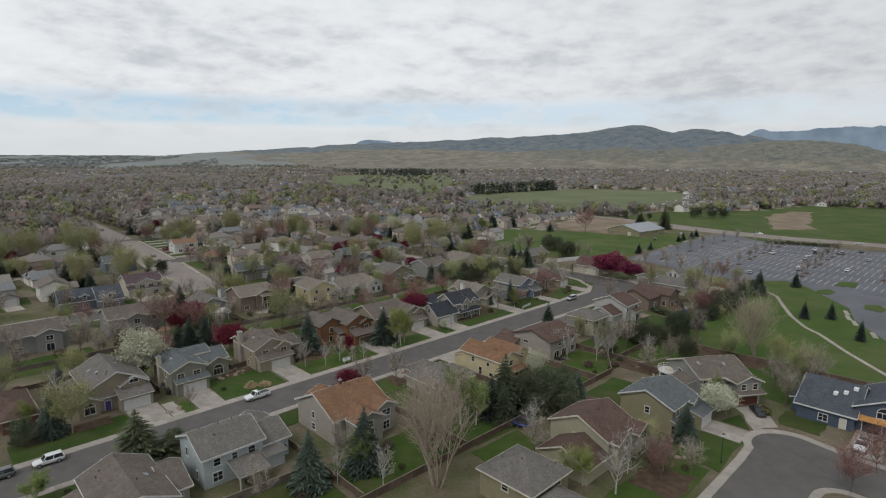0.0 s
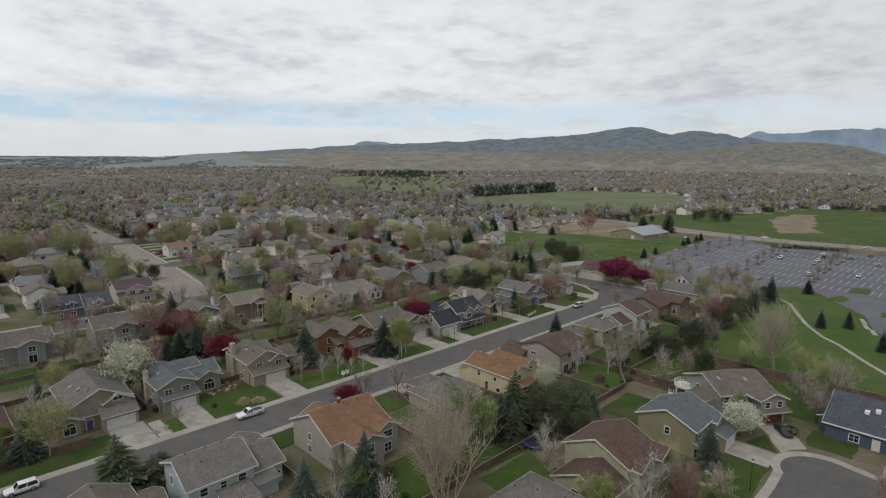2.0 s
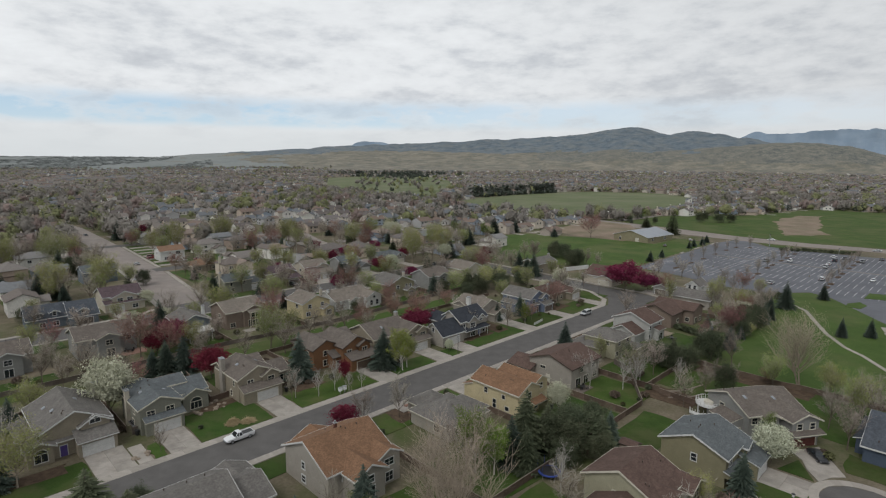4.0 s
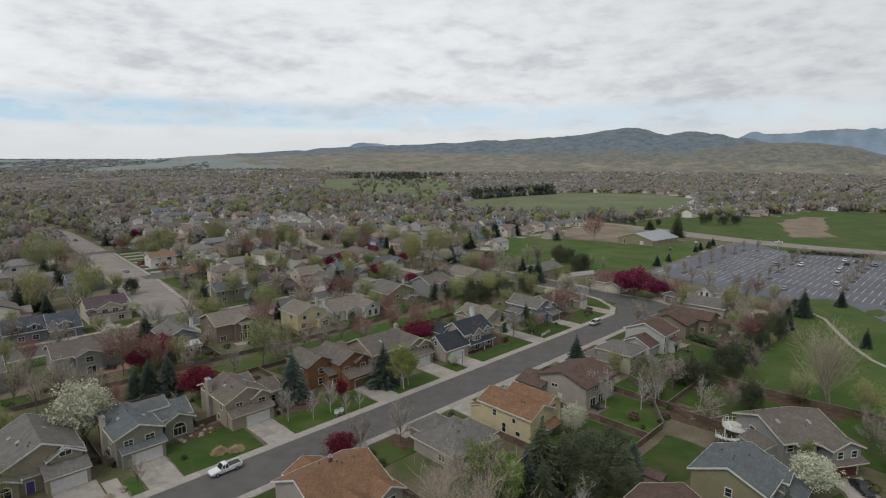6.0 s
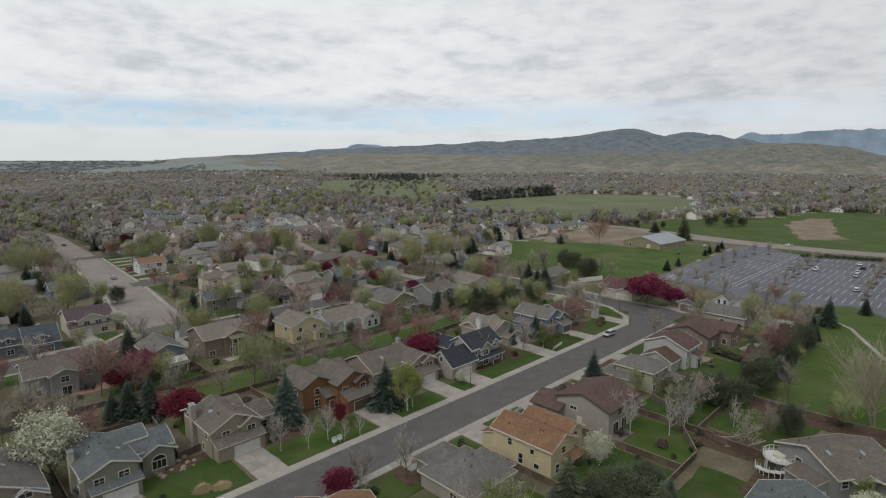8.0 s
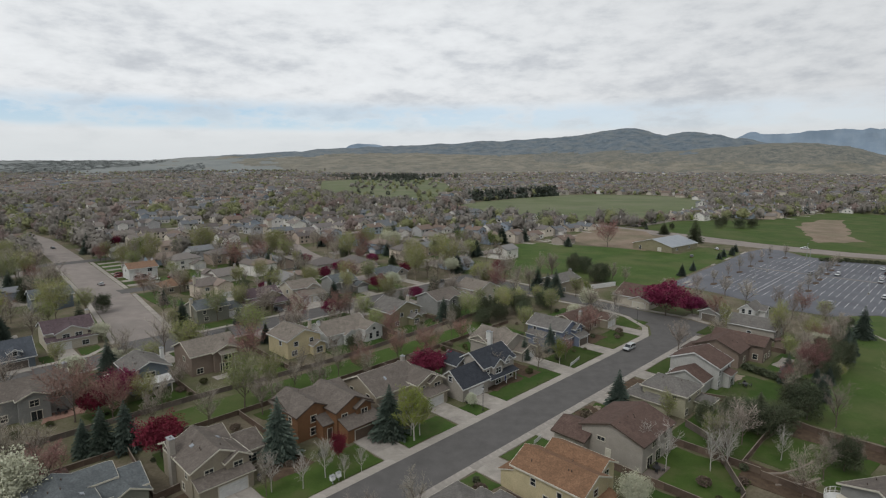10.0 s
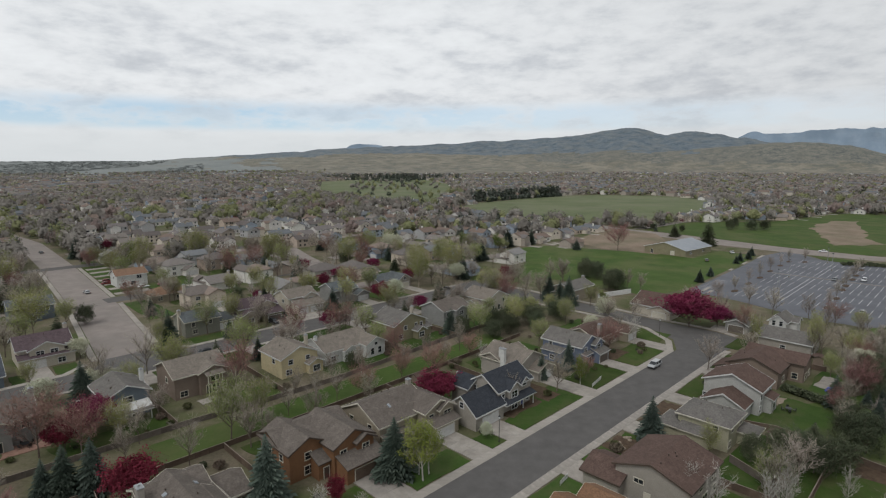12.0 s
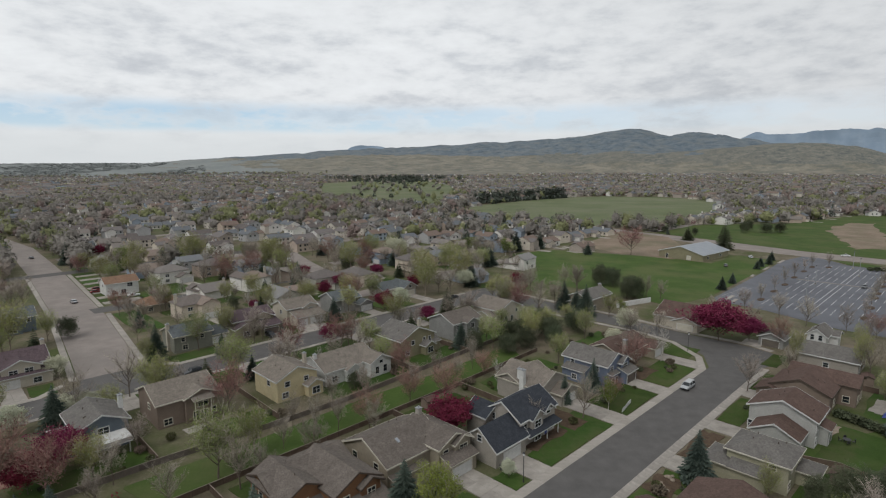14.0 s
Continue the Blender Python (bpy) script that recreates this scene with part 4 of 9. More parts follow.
build_house("blue two-storey house with white-trimmed gables", 61, 17, [
    (-4.8, 4.4, 1.2, 13.6, 5.4, "gn", 0.5), (0.2, 5.6, -1.4, 4, 2.8, "-n", 0.36), (0.6, 4.8, 0.2, 6, 5.2, "gn", 0.62, 2.7), (-4.4, -0.6, 0.4, 5, 3.0, "-n", 0.34), (-7.0, -4.6, 6, 12.6, 3.0, "-s", 0.36)],
    "blue", "grey", "white", [(1, FRONT, 2.9, 0.05, 4.4, 2.2, G, "fence_grey"), (2, FRONT, 2.7, 3.5, 1.7, 1.2), (0, FRONT, -2.6, 3.6, 1.4, 1.2), (3, FRONT, -3.2, 0.7, 1.3, 1.5), (3, FRONT, -1.3, 0.05, 1.0, 2.1, D, "dark_trim"), (0, "-s", 4, 3.6, 1.1, 1.2), (0, "-s", 11, 3.9, 1.0, 1.0), (4, "-s", 9, 0.8, 1.3, 1.2), (0, "+s", 6, 3.4, 1.1, 1.2)], [])
build_house("long low tan house with brown shingles and a tall pale chimney", 80, 20, [
    (-10, 7, 1.6, 12, 3.7, "gs", 0.42), (4, 10.5, -1.2, 8, 3.0, "gn", 0.42)],
    "tan", "brown", "cream", [(1, FRONT, 7.2, 0.05, 4.9, 2.2, G), (0, FRONT, -6, 0.8, 1.8, 1.3), (0, FRONT, 1.2, 0.8, 1.3, 1.3), (0, "-s", 7, 1.0, 1.4, 1.3), (0, FRONT, -1.6, 0.05, 1.0, 2.1, D, "dark_trim")], [(-8.8, 1.2, 8.0, 1.2, 0.9, "stone")])
build_house("low tan garage house with a front gable", 120, 22, [
    (-4, 4.4, -3, 5, 3.0, "gs", 0.42), (-2, 14, 1, 12, 3.5, "gn", 0.42)], "cream", "brown", "white", [(0, "-s", 1, 0.05, 4.9, 2.2, G, "cream"), (1, FRONT, 9, 0.9, 1.6, 1.3)], [])
build_house("low red-brick house with a brown hip roof", -103, 25, [
    (-7, 7.6, 0, 12, 3.1, "hip", 0.5), (2, 7.8, -3.4, 4, 3.0, "hip", 0.5)], "brick", "brown", "cream", [(1, "+s", -0.6, 0.8, 1.7, 1.3), (1, FRONT, 5, 0.7, 1.8, 1.3), (0, "+s", 8, 0.9, 1.4, 1.2), (0, FRONT, -3, 0.8, 1.8, 1.3)], [])

# ---- near side of the street, seen from behind ----
BACK = "-n"
build_house("grey-sided house with a long brown-grey roof", -90, -21, [
    (-5, 4.6, -8, 7, 4.4, "gn", 0.44), (-8.4, -4.8, -6, 5, 2.9, "-s", 0.3), (4.4, 7.6, -4, 6, 3.0, "gs", 0.42)], "stone", "brown_grey", "white", [(0, BACK, -2.4, 0.8, 1.8, 1.4), (0, BACK, 2.2, 0.8, 1.6, 1.4), (0, BACK, 0, 3.6, 1.2, 1.2), (2, BACK, 6, 0.8, 1.2, 1.2)], [], skylights=((0, 2.4, -1.0),))
build_house("pale blue two-storey house with a covered back porch", -73, -19, [
    (-6.6, 3.6, -4.6, 6.0, 5.5, "gs", 0.44), (3.0, 9.0, -3.6, 5.4, 3.7, "gs", 0.42), (-2.6, 2.4, -8.8, -4.6, 2.5, "-n", 0.22, -0.3, "porch"), (3.4, 7, -6, -3.4, 2.7, "-n", 0.2), (4, 10.4, 3, 9, 3.0, "gn", 0.42)],
    "pale_blue", "grey", "white", [(0, "-s", 2.6, 3.3, 0.8, 1.4), (0, BACK, -4.4, 3.6, 1.1, 1.2), (0, BACK, -4.4, 0.9, 1.5, 1.5), (0, BACK, 1.6, 3.6, 1.2, 1.2), (0, BACK, 0, 0.1, 1.9, 2.1, "slider"), (0, "-s", -1.8, 0.9, 0.8, 1.3), (1, BACK, 7.9, 1.0, 1.2, 1.2), (0, BACK, -1.4, 3.7, 0.9, 1.0)], [], [(-2.3, -8.5, 2.5), (0, -8.5, 2.5), (2.1, -8.5, 2.5)])
build_house("pale two-storey house with orange-brown shingles", -50.5, -20, [
    (-6, 6.5, -6.4, 7, 5.2, "gs", 0.47), (-3.4, 2.4, -10.2, 0, 5.0, "gn", 0.52), (2.2, 7.2, -8.2, 2, 5.2, "gn", 0.5), (-2, 5, 5, 11, 3.0, "gn", 0.45)],
    "stone", "orange", "white", [(0, "-s", 1, 3.2, 0.9, 1.2), (1, BACK, -0.5, 0.8, 1.5, 1.9), (1, BACK, -0.5, 3.4, 1.2, 1.2), (2, BACK, 4.8, 3.4, 1.9, 1.2), (2, BACK, 4.8, 0.6, 1.5, 1.6), (2, "+s", -3, 3.4, 1.2, 1.2), (1, "-s", -6, 3.3, 1.0, 1.2), (0, "-s", 1, 0.8, 1.2, 1.2)], [(0.6, 1.4, 8.9, 0.5, 0.5, "brick", 5)])
build_house("low grey house with a spreading hip roof", -23, -20, [
    (-5.6, 5.4, -5.6, 5.6, 3.0, "hip", 0.42), (-3, 4, 2, 9.6, 2.9, "hip", 0.42), (-1, 6.6, -4.4, 2.6, 3.3, "hip", 0.44)], "stone", "grey", "cream", [(0, "-s", -2, 0.9, 1.4, 1.2), (0, BACK, -3, 0.8, 1.6, 1.3), (0, BACK, 3, 0.1, 1.8, 2.0, "slider"), (1, "+n", 0.5, 0.05, 4.9, 2.2, G)], [])
build_house("pale yellow stucco house with orange-brown shingles", -6, -22, [
    (-5.4, 2.2, -7, 6, 5.4, "gn", 0.48), (1.8, 7.4, -5.4, 4.6, 5.2, "gn", 0.48), (-5, 1.8, 5, 9, 2.9, "+n", 0.35), (-1.5, 2.8, -8.2, -6.9, 2.4, "-n", 0.35, 1.9)],
    "yellow", "orange", "cream", [(0, "-s", -3, 3.3, 0.8, 0.9), (0, "-s", 2, 3.3, 0.9, 1.2), (0, "-s", -0.5, 0.6, 0.9, 1.9), (0, "-s", -4, 0.9, 1.0, 0.9), (0, BACK, -1.6, 3.7, 1.2, 1.2), (0, BACK, -3.4, 0.6, 1.0, 1.6), (0, BACK, 0.8, 0.6, 1.1, 1.5), (1, BACK, 4.6, 3.6, 1.5, 1.2), (1, BACK, 4.2, 0.1, 1.8, 2.1, "slider")], [])
build_house("grey-sided house with a low brown roof and a back patio", 15.5, -22, [
    (-6, 6.6, -6.6, 5.6, 5.3, "gs", 0.34), (-8, 0, 4, 10.5, 3.0, "gn", 0.4)], "stone", "brown", "dark_trim", [(0, "-s", 1.5, 3.4, 1.5, 0.7), (0, "-s", 0, 0.05, 0.9, 2.1, D, "cream"), (0, BACK, -3, 0.2, 2.0, 2.0, "slider"), (0, BACK, 0.5, 0.2, 2.0, 2.0, "slider"), (0, BACK, 4, 3.4, 1.6, 1.2), (0, BACK, -1.5, 3.5, 1.4, 1.1), (0, BACK, 4.6, 0.8, 1.5, 1.3)], [])
build_house("olive-yellow house with stepped grey hip roofs", 40, -20.8, [
    (-3.8, 5, -4.8, 4.8, 5.2, "hip", 0.42), (-5.6, 1, 3.4, 8, 2.8, "hip", 0.42), (1.4, 6, -8, -4.2, 2.7, "hip", 0.42), (-6, -3.6, -2, 4, 2.7, "-s", 0.35)],
    "pale_olive", "grey", "cream", [(0, BACK, -1.8, 3.6, 1.2, 1.1), (0, BACK, 3, 3.6, 1.3, 1.1), (0, "-s", -2.4, 3.6, 1.0, 1.0), (2, BACK, 3, 0.8, 1.4, 1.3), (0, "+s", 1, 3.6, 1.1, 1.1), (0, BACK, -3, 0.8, 1.4, 1.3)], [])
build_house("white-sided two-storey house with brown shingles", 59.4, -19, [
    (-2, 6.6, -6.2, 5.6, 5.6, "gs", 0.42), (-7.8, -1.6, -4.6, 3.6, 3.2, "gs", 0.5), (0.8, 5, -7.8, -6, 3.2, "-n", 0.3, 0.0)], "dim_white", "brown", "white", [(0, "-s", 0.8, 3.7, 1.3, 0.7), (0, BACK, -1.4, 3.5, 1.1, 1.3), (0, BACK, 4.6, 3.5, 1.1, 1.3), (2, BACK, 2.6, 0.2, 1.9, 2.1, "slider"), (0, BACK, -1.6, 0.8, 1.2, 1.4), (0, "-s", 5.2, 0.8, 0.8, 1.4)], [])
build_house("taupe house with chocolate-brown roofs", 84, -19, [
    (-8, 3, -5, 6.5, 4.4, "gs", 0.42), (1, 9, -8.5, 5, 4.8, "gn", 0.42), (-9.5, -3, 4, 9, 3.0, "gs", 0.4)], "taupe", "brown", "dark_trim", [(1, BACK, 3.4, 0.3, 1.9, 1.8, "slider"), (1, BACK, 6.8, 0.6, 1.3, 1.5), (1, "+s", -4, 0.8, 1.3, 1.4), (0, BACK, -3, 0.8, 1.6, 1.4), (1, "-s", -6.6, 0.8, 1.2, 1.4)], [])
build_house("pale house under a long grey roof", 112.5, -17.5, [
    (-5, 6, -7, 6.5, 3.6, "gn", 0.38)], "stone", "grey", "white", [(0, BACK, 3, 0.9, 0.9, 1.6), (0, BACK, -3, 0.9, 1.4, 1.3), (0, "-s", 0, 0.9, 1.2, 1.2)], [])
build_house("white gabled house beside the car park", 127.4, -12, [
    (-4, 5, -2.4, 2.4, 4.8, "gs", 0.75), (0.5, 5, -4.5, -1, 4.4, "gn", 0.5)], "white", "grey", "white", [(0, "-s", -1.0, 3.4, 0.9, 1.5), (0, "-s", 1.0, 3.4, 0.9, 1.5), (1, BACK, 3, 3.0, 1.2, 1.2)], [])
build_house("small grey garage with a grey roof", 121.4, -1.6, [(-3.4, 3.4, -3.4, 3.2, 2.9, "gs", 0.45)], "grey", "grey", "white", [(0, "-s", 0, 0.05, 4.6, 2.2, G, "fence_grey")], [], pipes=False)

# ---- round the street corner ----
build_house("tan house with weathered grey hip roofs", -43, -60.4, [
    (-4.8, 5, -5, 5.2, 4.6, "hip", 0.52), (-4.4, 2.4, -9.6, -4, 2.8, "hip", 0.5)], "olive", "grey", "cream", [(0, "-s", 0, 3, 1.2, 1.1), (0, BACK, 2, 3.2, 1.4, 1.1), (1, BACK, -1, 0.05, 4.6, 2.1, G, "cream")], [])
build_house("olive-sided house with chocolate-brown roofs", -21.5, -60.5, [
    (-5.2, 4.6, -5.4, 6.4, 5.4, "gs", 0.46), (-12, -4.6, -5.6, 4, 3.0, "gs", 0.46), (-4.4, 0.6, -7, 0, 5.2, "gn", 0.5), (2, 6.6, -7.4, -2, 5.0, "gn", 0.5)],
    "pale_olive", "brown", "cream", [(2, BACK, -2, 3.3, 1.6, 1.3), (3, BACK, 4.2, 3.3, 1.7, 1.3), (3, BACK, 4.2, 0.7, 1.6, 1.3), (2, BACK, -2, 0.7, 1.6, 1.4), (0, "-s", 1, 3.4, 1.0, 1.1), (1, "-s", 0, 0.8, 1.3, 1.3)], [])
build_house("tan two-storey house with blue-grey shingles", -0.8, -63.3, [
    (-5.6, 4.8, -5.2, 5.8, 5.4, "gs", 0.42), (1.4, 4.4, -6.2, 0, 5.2, "gn", 0.55, 2.6), (0.4, 6.4, -8.4, -4, 2.8, "-n", 0.3), (-5.8, 0.4, -6.6, -5, 2.5, "-n", 0.3, 2.0)],
    "olive", "blue_grey", "white", [(0, "-s", 0, 3.0, 0.9, 1.3), (0, BACK, -3.4, 3.3, 1.3, 1.3), (1, BACK, 2.9, 3.4, 1.3, 1.3), (2, BACK, 3.4, 0.05, 4.6, 2.1, G), (0, BACK, -3.6, 0.6, 1.3, 1.3)], [])
build_house("grey two-storey house with a red-brown garage door", 19.5, -66.5, [
    (-5, 7.4, -2.5, 9.5, 5.2, "gs", 0.40), (1.2, 7.2, -6.5, 1.5, 5.3, "gn", 0.42), (-7.6, -4.8, -1, 5, 3.0, "-s", 0.35), (0.9, 7.4, -7.4, -6.3, 2.8, "-n", 0.3, 2.3), (-2.4, 0.6, -4, 0, 5.0, "gn", 0.5)],
    "grey", "brown_grey", "cream", [(1, BACK, 2.8, 3.5, 1.1, 1.2), (1, BACK, 5.7, 3.5, 1.1, 1.2), (1, BACK, 4.2, 0.05, 4.8, 2.1, G, "red_door"), (4, BACK, -0.9, 2.6, 1.2, 2.0), (4, BACK, -0.9, 0.05, 1.1, 2.1, D, "cream"), (0, BACK, -3.7, 3.4, 1.2, 1.2), (2, BACK, -6.2, 0.8, 1.2, 1.2), (0, "-s", 5, 3.4, 1.2, 1.2)], [], turn=-33, skylights=((0, -2.8, 1.6), (0, 3.2, 0.8)))
# The black garage doors are painted shade, standing for dark openings under the band.
blue_house = build_house("dark blue house with a timber band and slate-grey roof", 33, -91.5, [
    (-12, 5, -1.6, 8.4, 3.2, "gn", 0.45), (-10.2, 4, -11, -1.2, 5.0, "gs", 0.5), (-9, 3, 7.8, 10, 2.8, "+n", 0.3)], "dark_blue", "dark_blue", "white", [(1, "-s", -6, 3.7, 2.4, 1.1, "arch"), (1, "-s", -8.4, 0.05, 3.0, 2.3, G, "black"), (1, "-s", -4.2, 0.05, 3.0, 2.3, G, "black"), (0, "-s", 3.6, 0.7, 1.5, 1.4), (0, "-s", 0.2, 0.05, 1.0, 2.1, D, "cream")], [])
part("timber_band", Shape().box(-11.6, -10.2, -11.2, -1.7, 2.75, 2.95).box(-10.5, -10.22, -11.1, -1.8, 2.95, 3.5).mesh("timber_band", M["plywood"]), blue_house, None, "bare orange timber band")
for x, y in ((-6.6, 1.0), (-5.0, -0.4), (-7.4, 2.6)):
    part("skylight", Shape().box(x - 0.5, x + 0.5, y - 0.4, y + 0.4, roof_z((-12, 5, -1.6, 8.4, 3.2, "gn", 0.45), x, y) - 0.3, roof_z((-12, 5, -1.6, 8.4, 3.2, "gn", 0.45), x, y) + 0.35).mesh("skylight", M["lamp_clear"]), blue_house)
# ---- the row behind the green strip, seen from its gardens ----
build_house("grey house with a brown-grey roof and back gable", -62.5, 74.5, [
    (-7.5, 7, 0, 11, 5.4, "gs", 0.42), (-3, 2.6, -1.8, 6, 5.4, "gn", 0.42)], "grey", "brown_grey", "cream", [(0, BACK, -5.4, 0.8, 1.2, 1.4), (1, BACK, -0.2, 3.4, 1.6, 1.3), (1, BACK, 0, 0.2, 1.9, 2, "slider"), (0, BACK, 5, 3.4, 1.2, 1.2), (0, "-s", 5, 3.4, 1.2, 1.2)], [(7.3, 7, 8.6, 0.9, 0.9, "stone")])
awning_house = build_house("grey house with a white-framed upper window and awning", -39.8, 72, [
    (-4.4, 4.4, 0, 11, 5.4, "gn", 0.45), (-3.4, 3.6, -4, 0, 2.5, "-n", 0.16, 0, "porch"), (-7, -4, 2, 10, 3.0, "gs", 0.4)], "slate", "grey", "white", [(0, BACK, 0, 3.4, 1.9, 1.4), (0, BACK, 1.6, 0.1, 1.9, 2, "slider"), (0, BACK, -2, 0.6, 1.6, 1.5), (0, "+s", 3, 3.4, 1.1, 1.2)], [(4.7, 6, 8.2, 0.8, 0.8, "white")], [(-3.2, -3.8, 2.4), (3.4, -3.8, 2.4)])
part("awning", Shape().add([(-3.4, -4.2, 2.45), (4.0, -4.2, 2.45), (4.0, 0, 3.3), (-3.4, 0, 3.3), (-3.4, -4.2, 2.57), (4.0, -4.2, 2.57), (4.0, 0, 3.42), (-3.4, 0, 3.42)], [(3, 2, 1, 0), (4, 5, 6, 7), (0, 1, 5, 4), (1, 2, 6, 5), (3, 0, 4, 7)]).mesh("awning", M["white"]), awning_house, Matrix.Translation((0, -0.1, 0.12)), "white sloping awning")
build_house("brown two-storey house with a tall columned back bay", -23.6, 73.5, [
    (-6, 6.4, 0, 12, 5.5, "gs", 0.42), (-0.6, 6.2, -1, 8, 5.5, "gn", 0.42), (0.6, 4.6, -2.6, -0.6, 5.0, "-n", 0.25, 0, "porch")], "taupe", "tan", "cream", [(0, BACK, -4, 0.6, 1.6, 1.3), (1, BACK, 1.4, 0.1, 1.0, 2.1, "slider"), (1, BACK, 3.0, 3.0, 2.0, 1.8), (1, BACK, 5.2, 0.8, 1.0, 1.3), (0, "+s", 5, 1, 0.9, 1.6), (0, "-s", 5, 3.2, 1.2, 1.2), (1, BACK, 3.1, 0.2, 1.6, 1.8)], [], [(0.9, -2.3, 5), (2.6, -2.3, 5), (4.3, -2.3, 5)])
build_house("pale yellow house with brown-grey roof", -0.6, 67.6, [
    (-5, 5.6, 0, 11, 5.3, "gn", 0.44), (2, 6, -2, 4, 3.0, "gn", 0.5)], "yellow", "tan", "white", [(0, BACK, -2.4, 3.4, 1.2, 1.2), (0, BACK, -3, 0.8, 1.5, 1.3), (2 - 1, BACK, 4, 0.6, 1.9, 1.6), (0, BACK, 2.6, 3.6, 1.1, 1.1), (0, "-s", 4, 3.3, 1.2, 1.2)], [(5.8, 6, 8.0, 0.8, 0.8, "cream")])
build_house("white rambling house with a grey roof", 16, 67.6, [
    (-8.6, 7, 0, 12, 3.8, "gs", 0.45), (3, 9.6, -3.2, 8, 4.0, "gn", 0.5), (-3, 1, -1.4, 4, 3.4, "gn", 0.5)], "white", "tan", "white", [(0, BACK, -6, 0.8, 1.4, 1.4), (1, BACK, 5, 0.8, 1.1, 1.8), (1, BACK, 7.6, 0.8, 1.1, 1.8), (2, BACK, -1, 0.7, 1.4, 1.5), (1, BACK, 6.3, 3.4, 1.0, 0.8)], [(-8.4, 5, 7.2, 0.8, 0.8, "white")])
build_house("tan house with a white bay on the garden side", 39.6, 69, [
    (-6.5, 6.5, 0, 11.5, 5.4, "gn", 0.44), (1, 4.4, -2.4, 1, 3.0, "gn", 0.6), (4, 8, -1, 4, 2.8, "-n", 0.3)], "olive", "grey", "white", [(0, BACK, -2, 3.4, 1.2, 1.2), (1, BACK, 2.7, 0.7, 1.9, 1.6), (0, BACK, 4.6, 3.4, 0.9, 1.2), (0, BACK, 2.4, 3.5, 0.9, 1.2), (0, BACK, -4, 0.8, 1.4, 1.3)], [(6, 6, 8.2, 0.8, 0.8, "cream")])
build_house("grey-green house behind bare trees", 62, 70, [
    (-6.5, 6, 0, 11, 5.4, "gs", 0.42), (-2, 3, -1.6, 5, 5.4, "gn", 0.42)], "grey", "brown_grey", "white", [(1, BACK, 0.5, 3.4, 1.5, 1.4), (1, BACK, 0.5, 0.6, 1.5, 1.6), (0, BACK, 4.6, 0.6, 1.2, 1.6), (0, BACK, -4.4, 3.4, 1.2, 1.2)], [])
build_house("pale yellow house with a tan roof", 84, 70, [
    (-6, 6, 0, 12, 5.2, "gn", 0.44), (-9, -4, 1, 9, 3.2, "gs", 0.42)], "cream", "tan", "white", [(0, BACK, -2.6, 0.8, 1.1, 1.7), (0, BACK, 0.6, 0.8, 1.1, 1.7), (0, BACK, 3.2, 3.4, 1.1, 1.2), (0, "-s", 5, 3.4, 1.2, 1.2)], [])
build_house("long grey-brown house among bare trees", -88, 74, [
    (-8, 8, 0, 11, 5.2, "gs", 0.42), (0, 6, -1.6, 5, 5.2, "gn", 0.42)], "grey", "brown_grey", "white", [(1, BACK, 3, 3.3, 1.6, 1.3), (0, BACK, -4, 3.3, 1.3, 1.2), (0, BACK, -4, 0.7, 1.8, 1.4), (1, BACK, 3, 0.3, 1.8, 2, "slider")], [])
build_house("brown-grey house with a pale gable", -112, 72, [
    (-8, 7, 0, 11, 5.0, "gs", 0.42)], "taupe", "grey", "cream", [(0, BACK, -3, 3.2, 1.3, 1.2), (0, BACK, 3, 0.8, 1.7, 1.4), (0, "+s", 5, 3.2, 1.2, 1.2)], [])

# ---- across the back street ----
build_house("slate-blue house with white dormers", -66.5, 114.5, [
    (-9, 2, 0, 9, 3.6, "gs", 0.75), (2, 10, -2.4, 8, 3.2, "gs", 0.75), (-7, -5, -0.2, 4, 5.2, "gn", 0.6, 3.4), (-2.6, -0.6, -0.2, 4, 5.2, "gn", 0.6, 3.4), (4.6, 7, -2.6, 2, 5.0, "gn", 0.6, 3)], "slate", "dark_blue", "white", [(1, FRONT, 6, 0.05, 4.8, 2.1, G, "fence_grey"), (2, FRONT, -6, 4.1, 0.9, 1.1), (3, FRONT, -1.6, 4.1, 0.9, 1.1), (4, FRONT, 5.8, 4.0, 1.0, 1.1), (0, FRONT, -5, 0.7, 1.5, 1.4), (0, FRONT, -1.4, 0.7, 1.5, 1.4)], [])
build_house("cream house with a plum-brown roof", -45.6, 124, [
    (-6.4, 6, 0, 11, 5.2, "gs", 0.45), (-6.6, 6.2, -2.4, 0.6, 2.9, "-n", 0.3), (-4, 4, -1.6, 5, 5.0, "gn", 0.45, 2.9)], "cream", "plum", "white", [(2, FRONT, -1.6, 3.4, 1.7, 1.1), (2, FRONT, 1.6, 3.4, 1.7, 1.1), (1, FRONT, 3, 0.6, 1.7, 1.3), (1, FRONT, -3, 0.05, 4.6, 2.1, G), (0, "+s", 5, 3.2, 1.2, 1.2)], [(6.2, 8, 8.6, 0.9, 0.9, "cream")])
build_house("grey-green corner house with a blue-grey roof", -4, 120, [
    (-6, 5, 0, 10, 5.0, "gs", 0.42), (5, 10, 1, 9, 3.0, "gs", 0.42)], "grey_green", "blue_grey", "cream", [(0, FRONT, -3.5, 3.2, 1.0, 1.2), (0, FRONT, 2, 3.2, 1.0, 1.2), (0, FRONT, -3, 0.8, 1.4, 1.3), (1, FRONT, 7.6, 0.05, 4.4, 2.1, G), (0, "-s", 5, 3.2, 1.0, 1.2)], [(-6.3, 4, 8.2, 0.9, 1.0, "cream")])
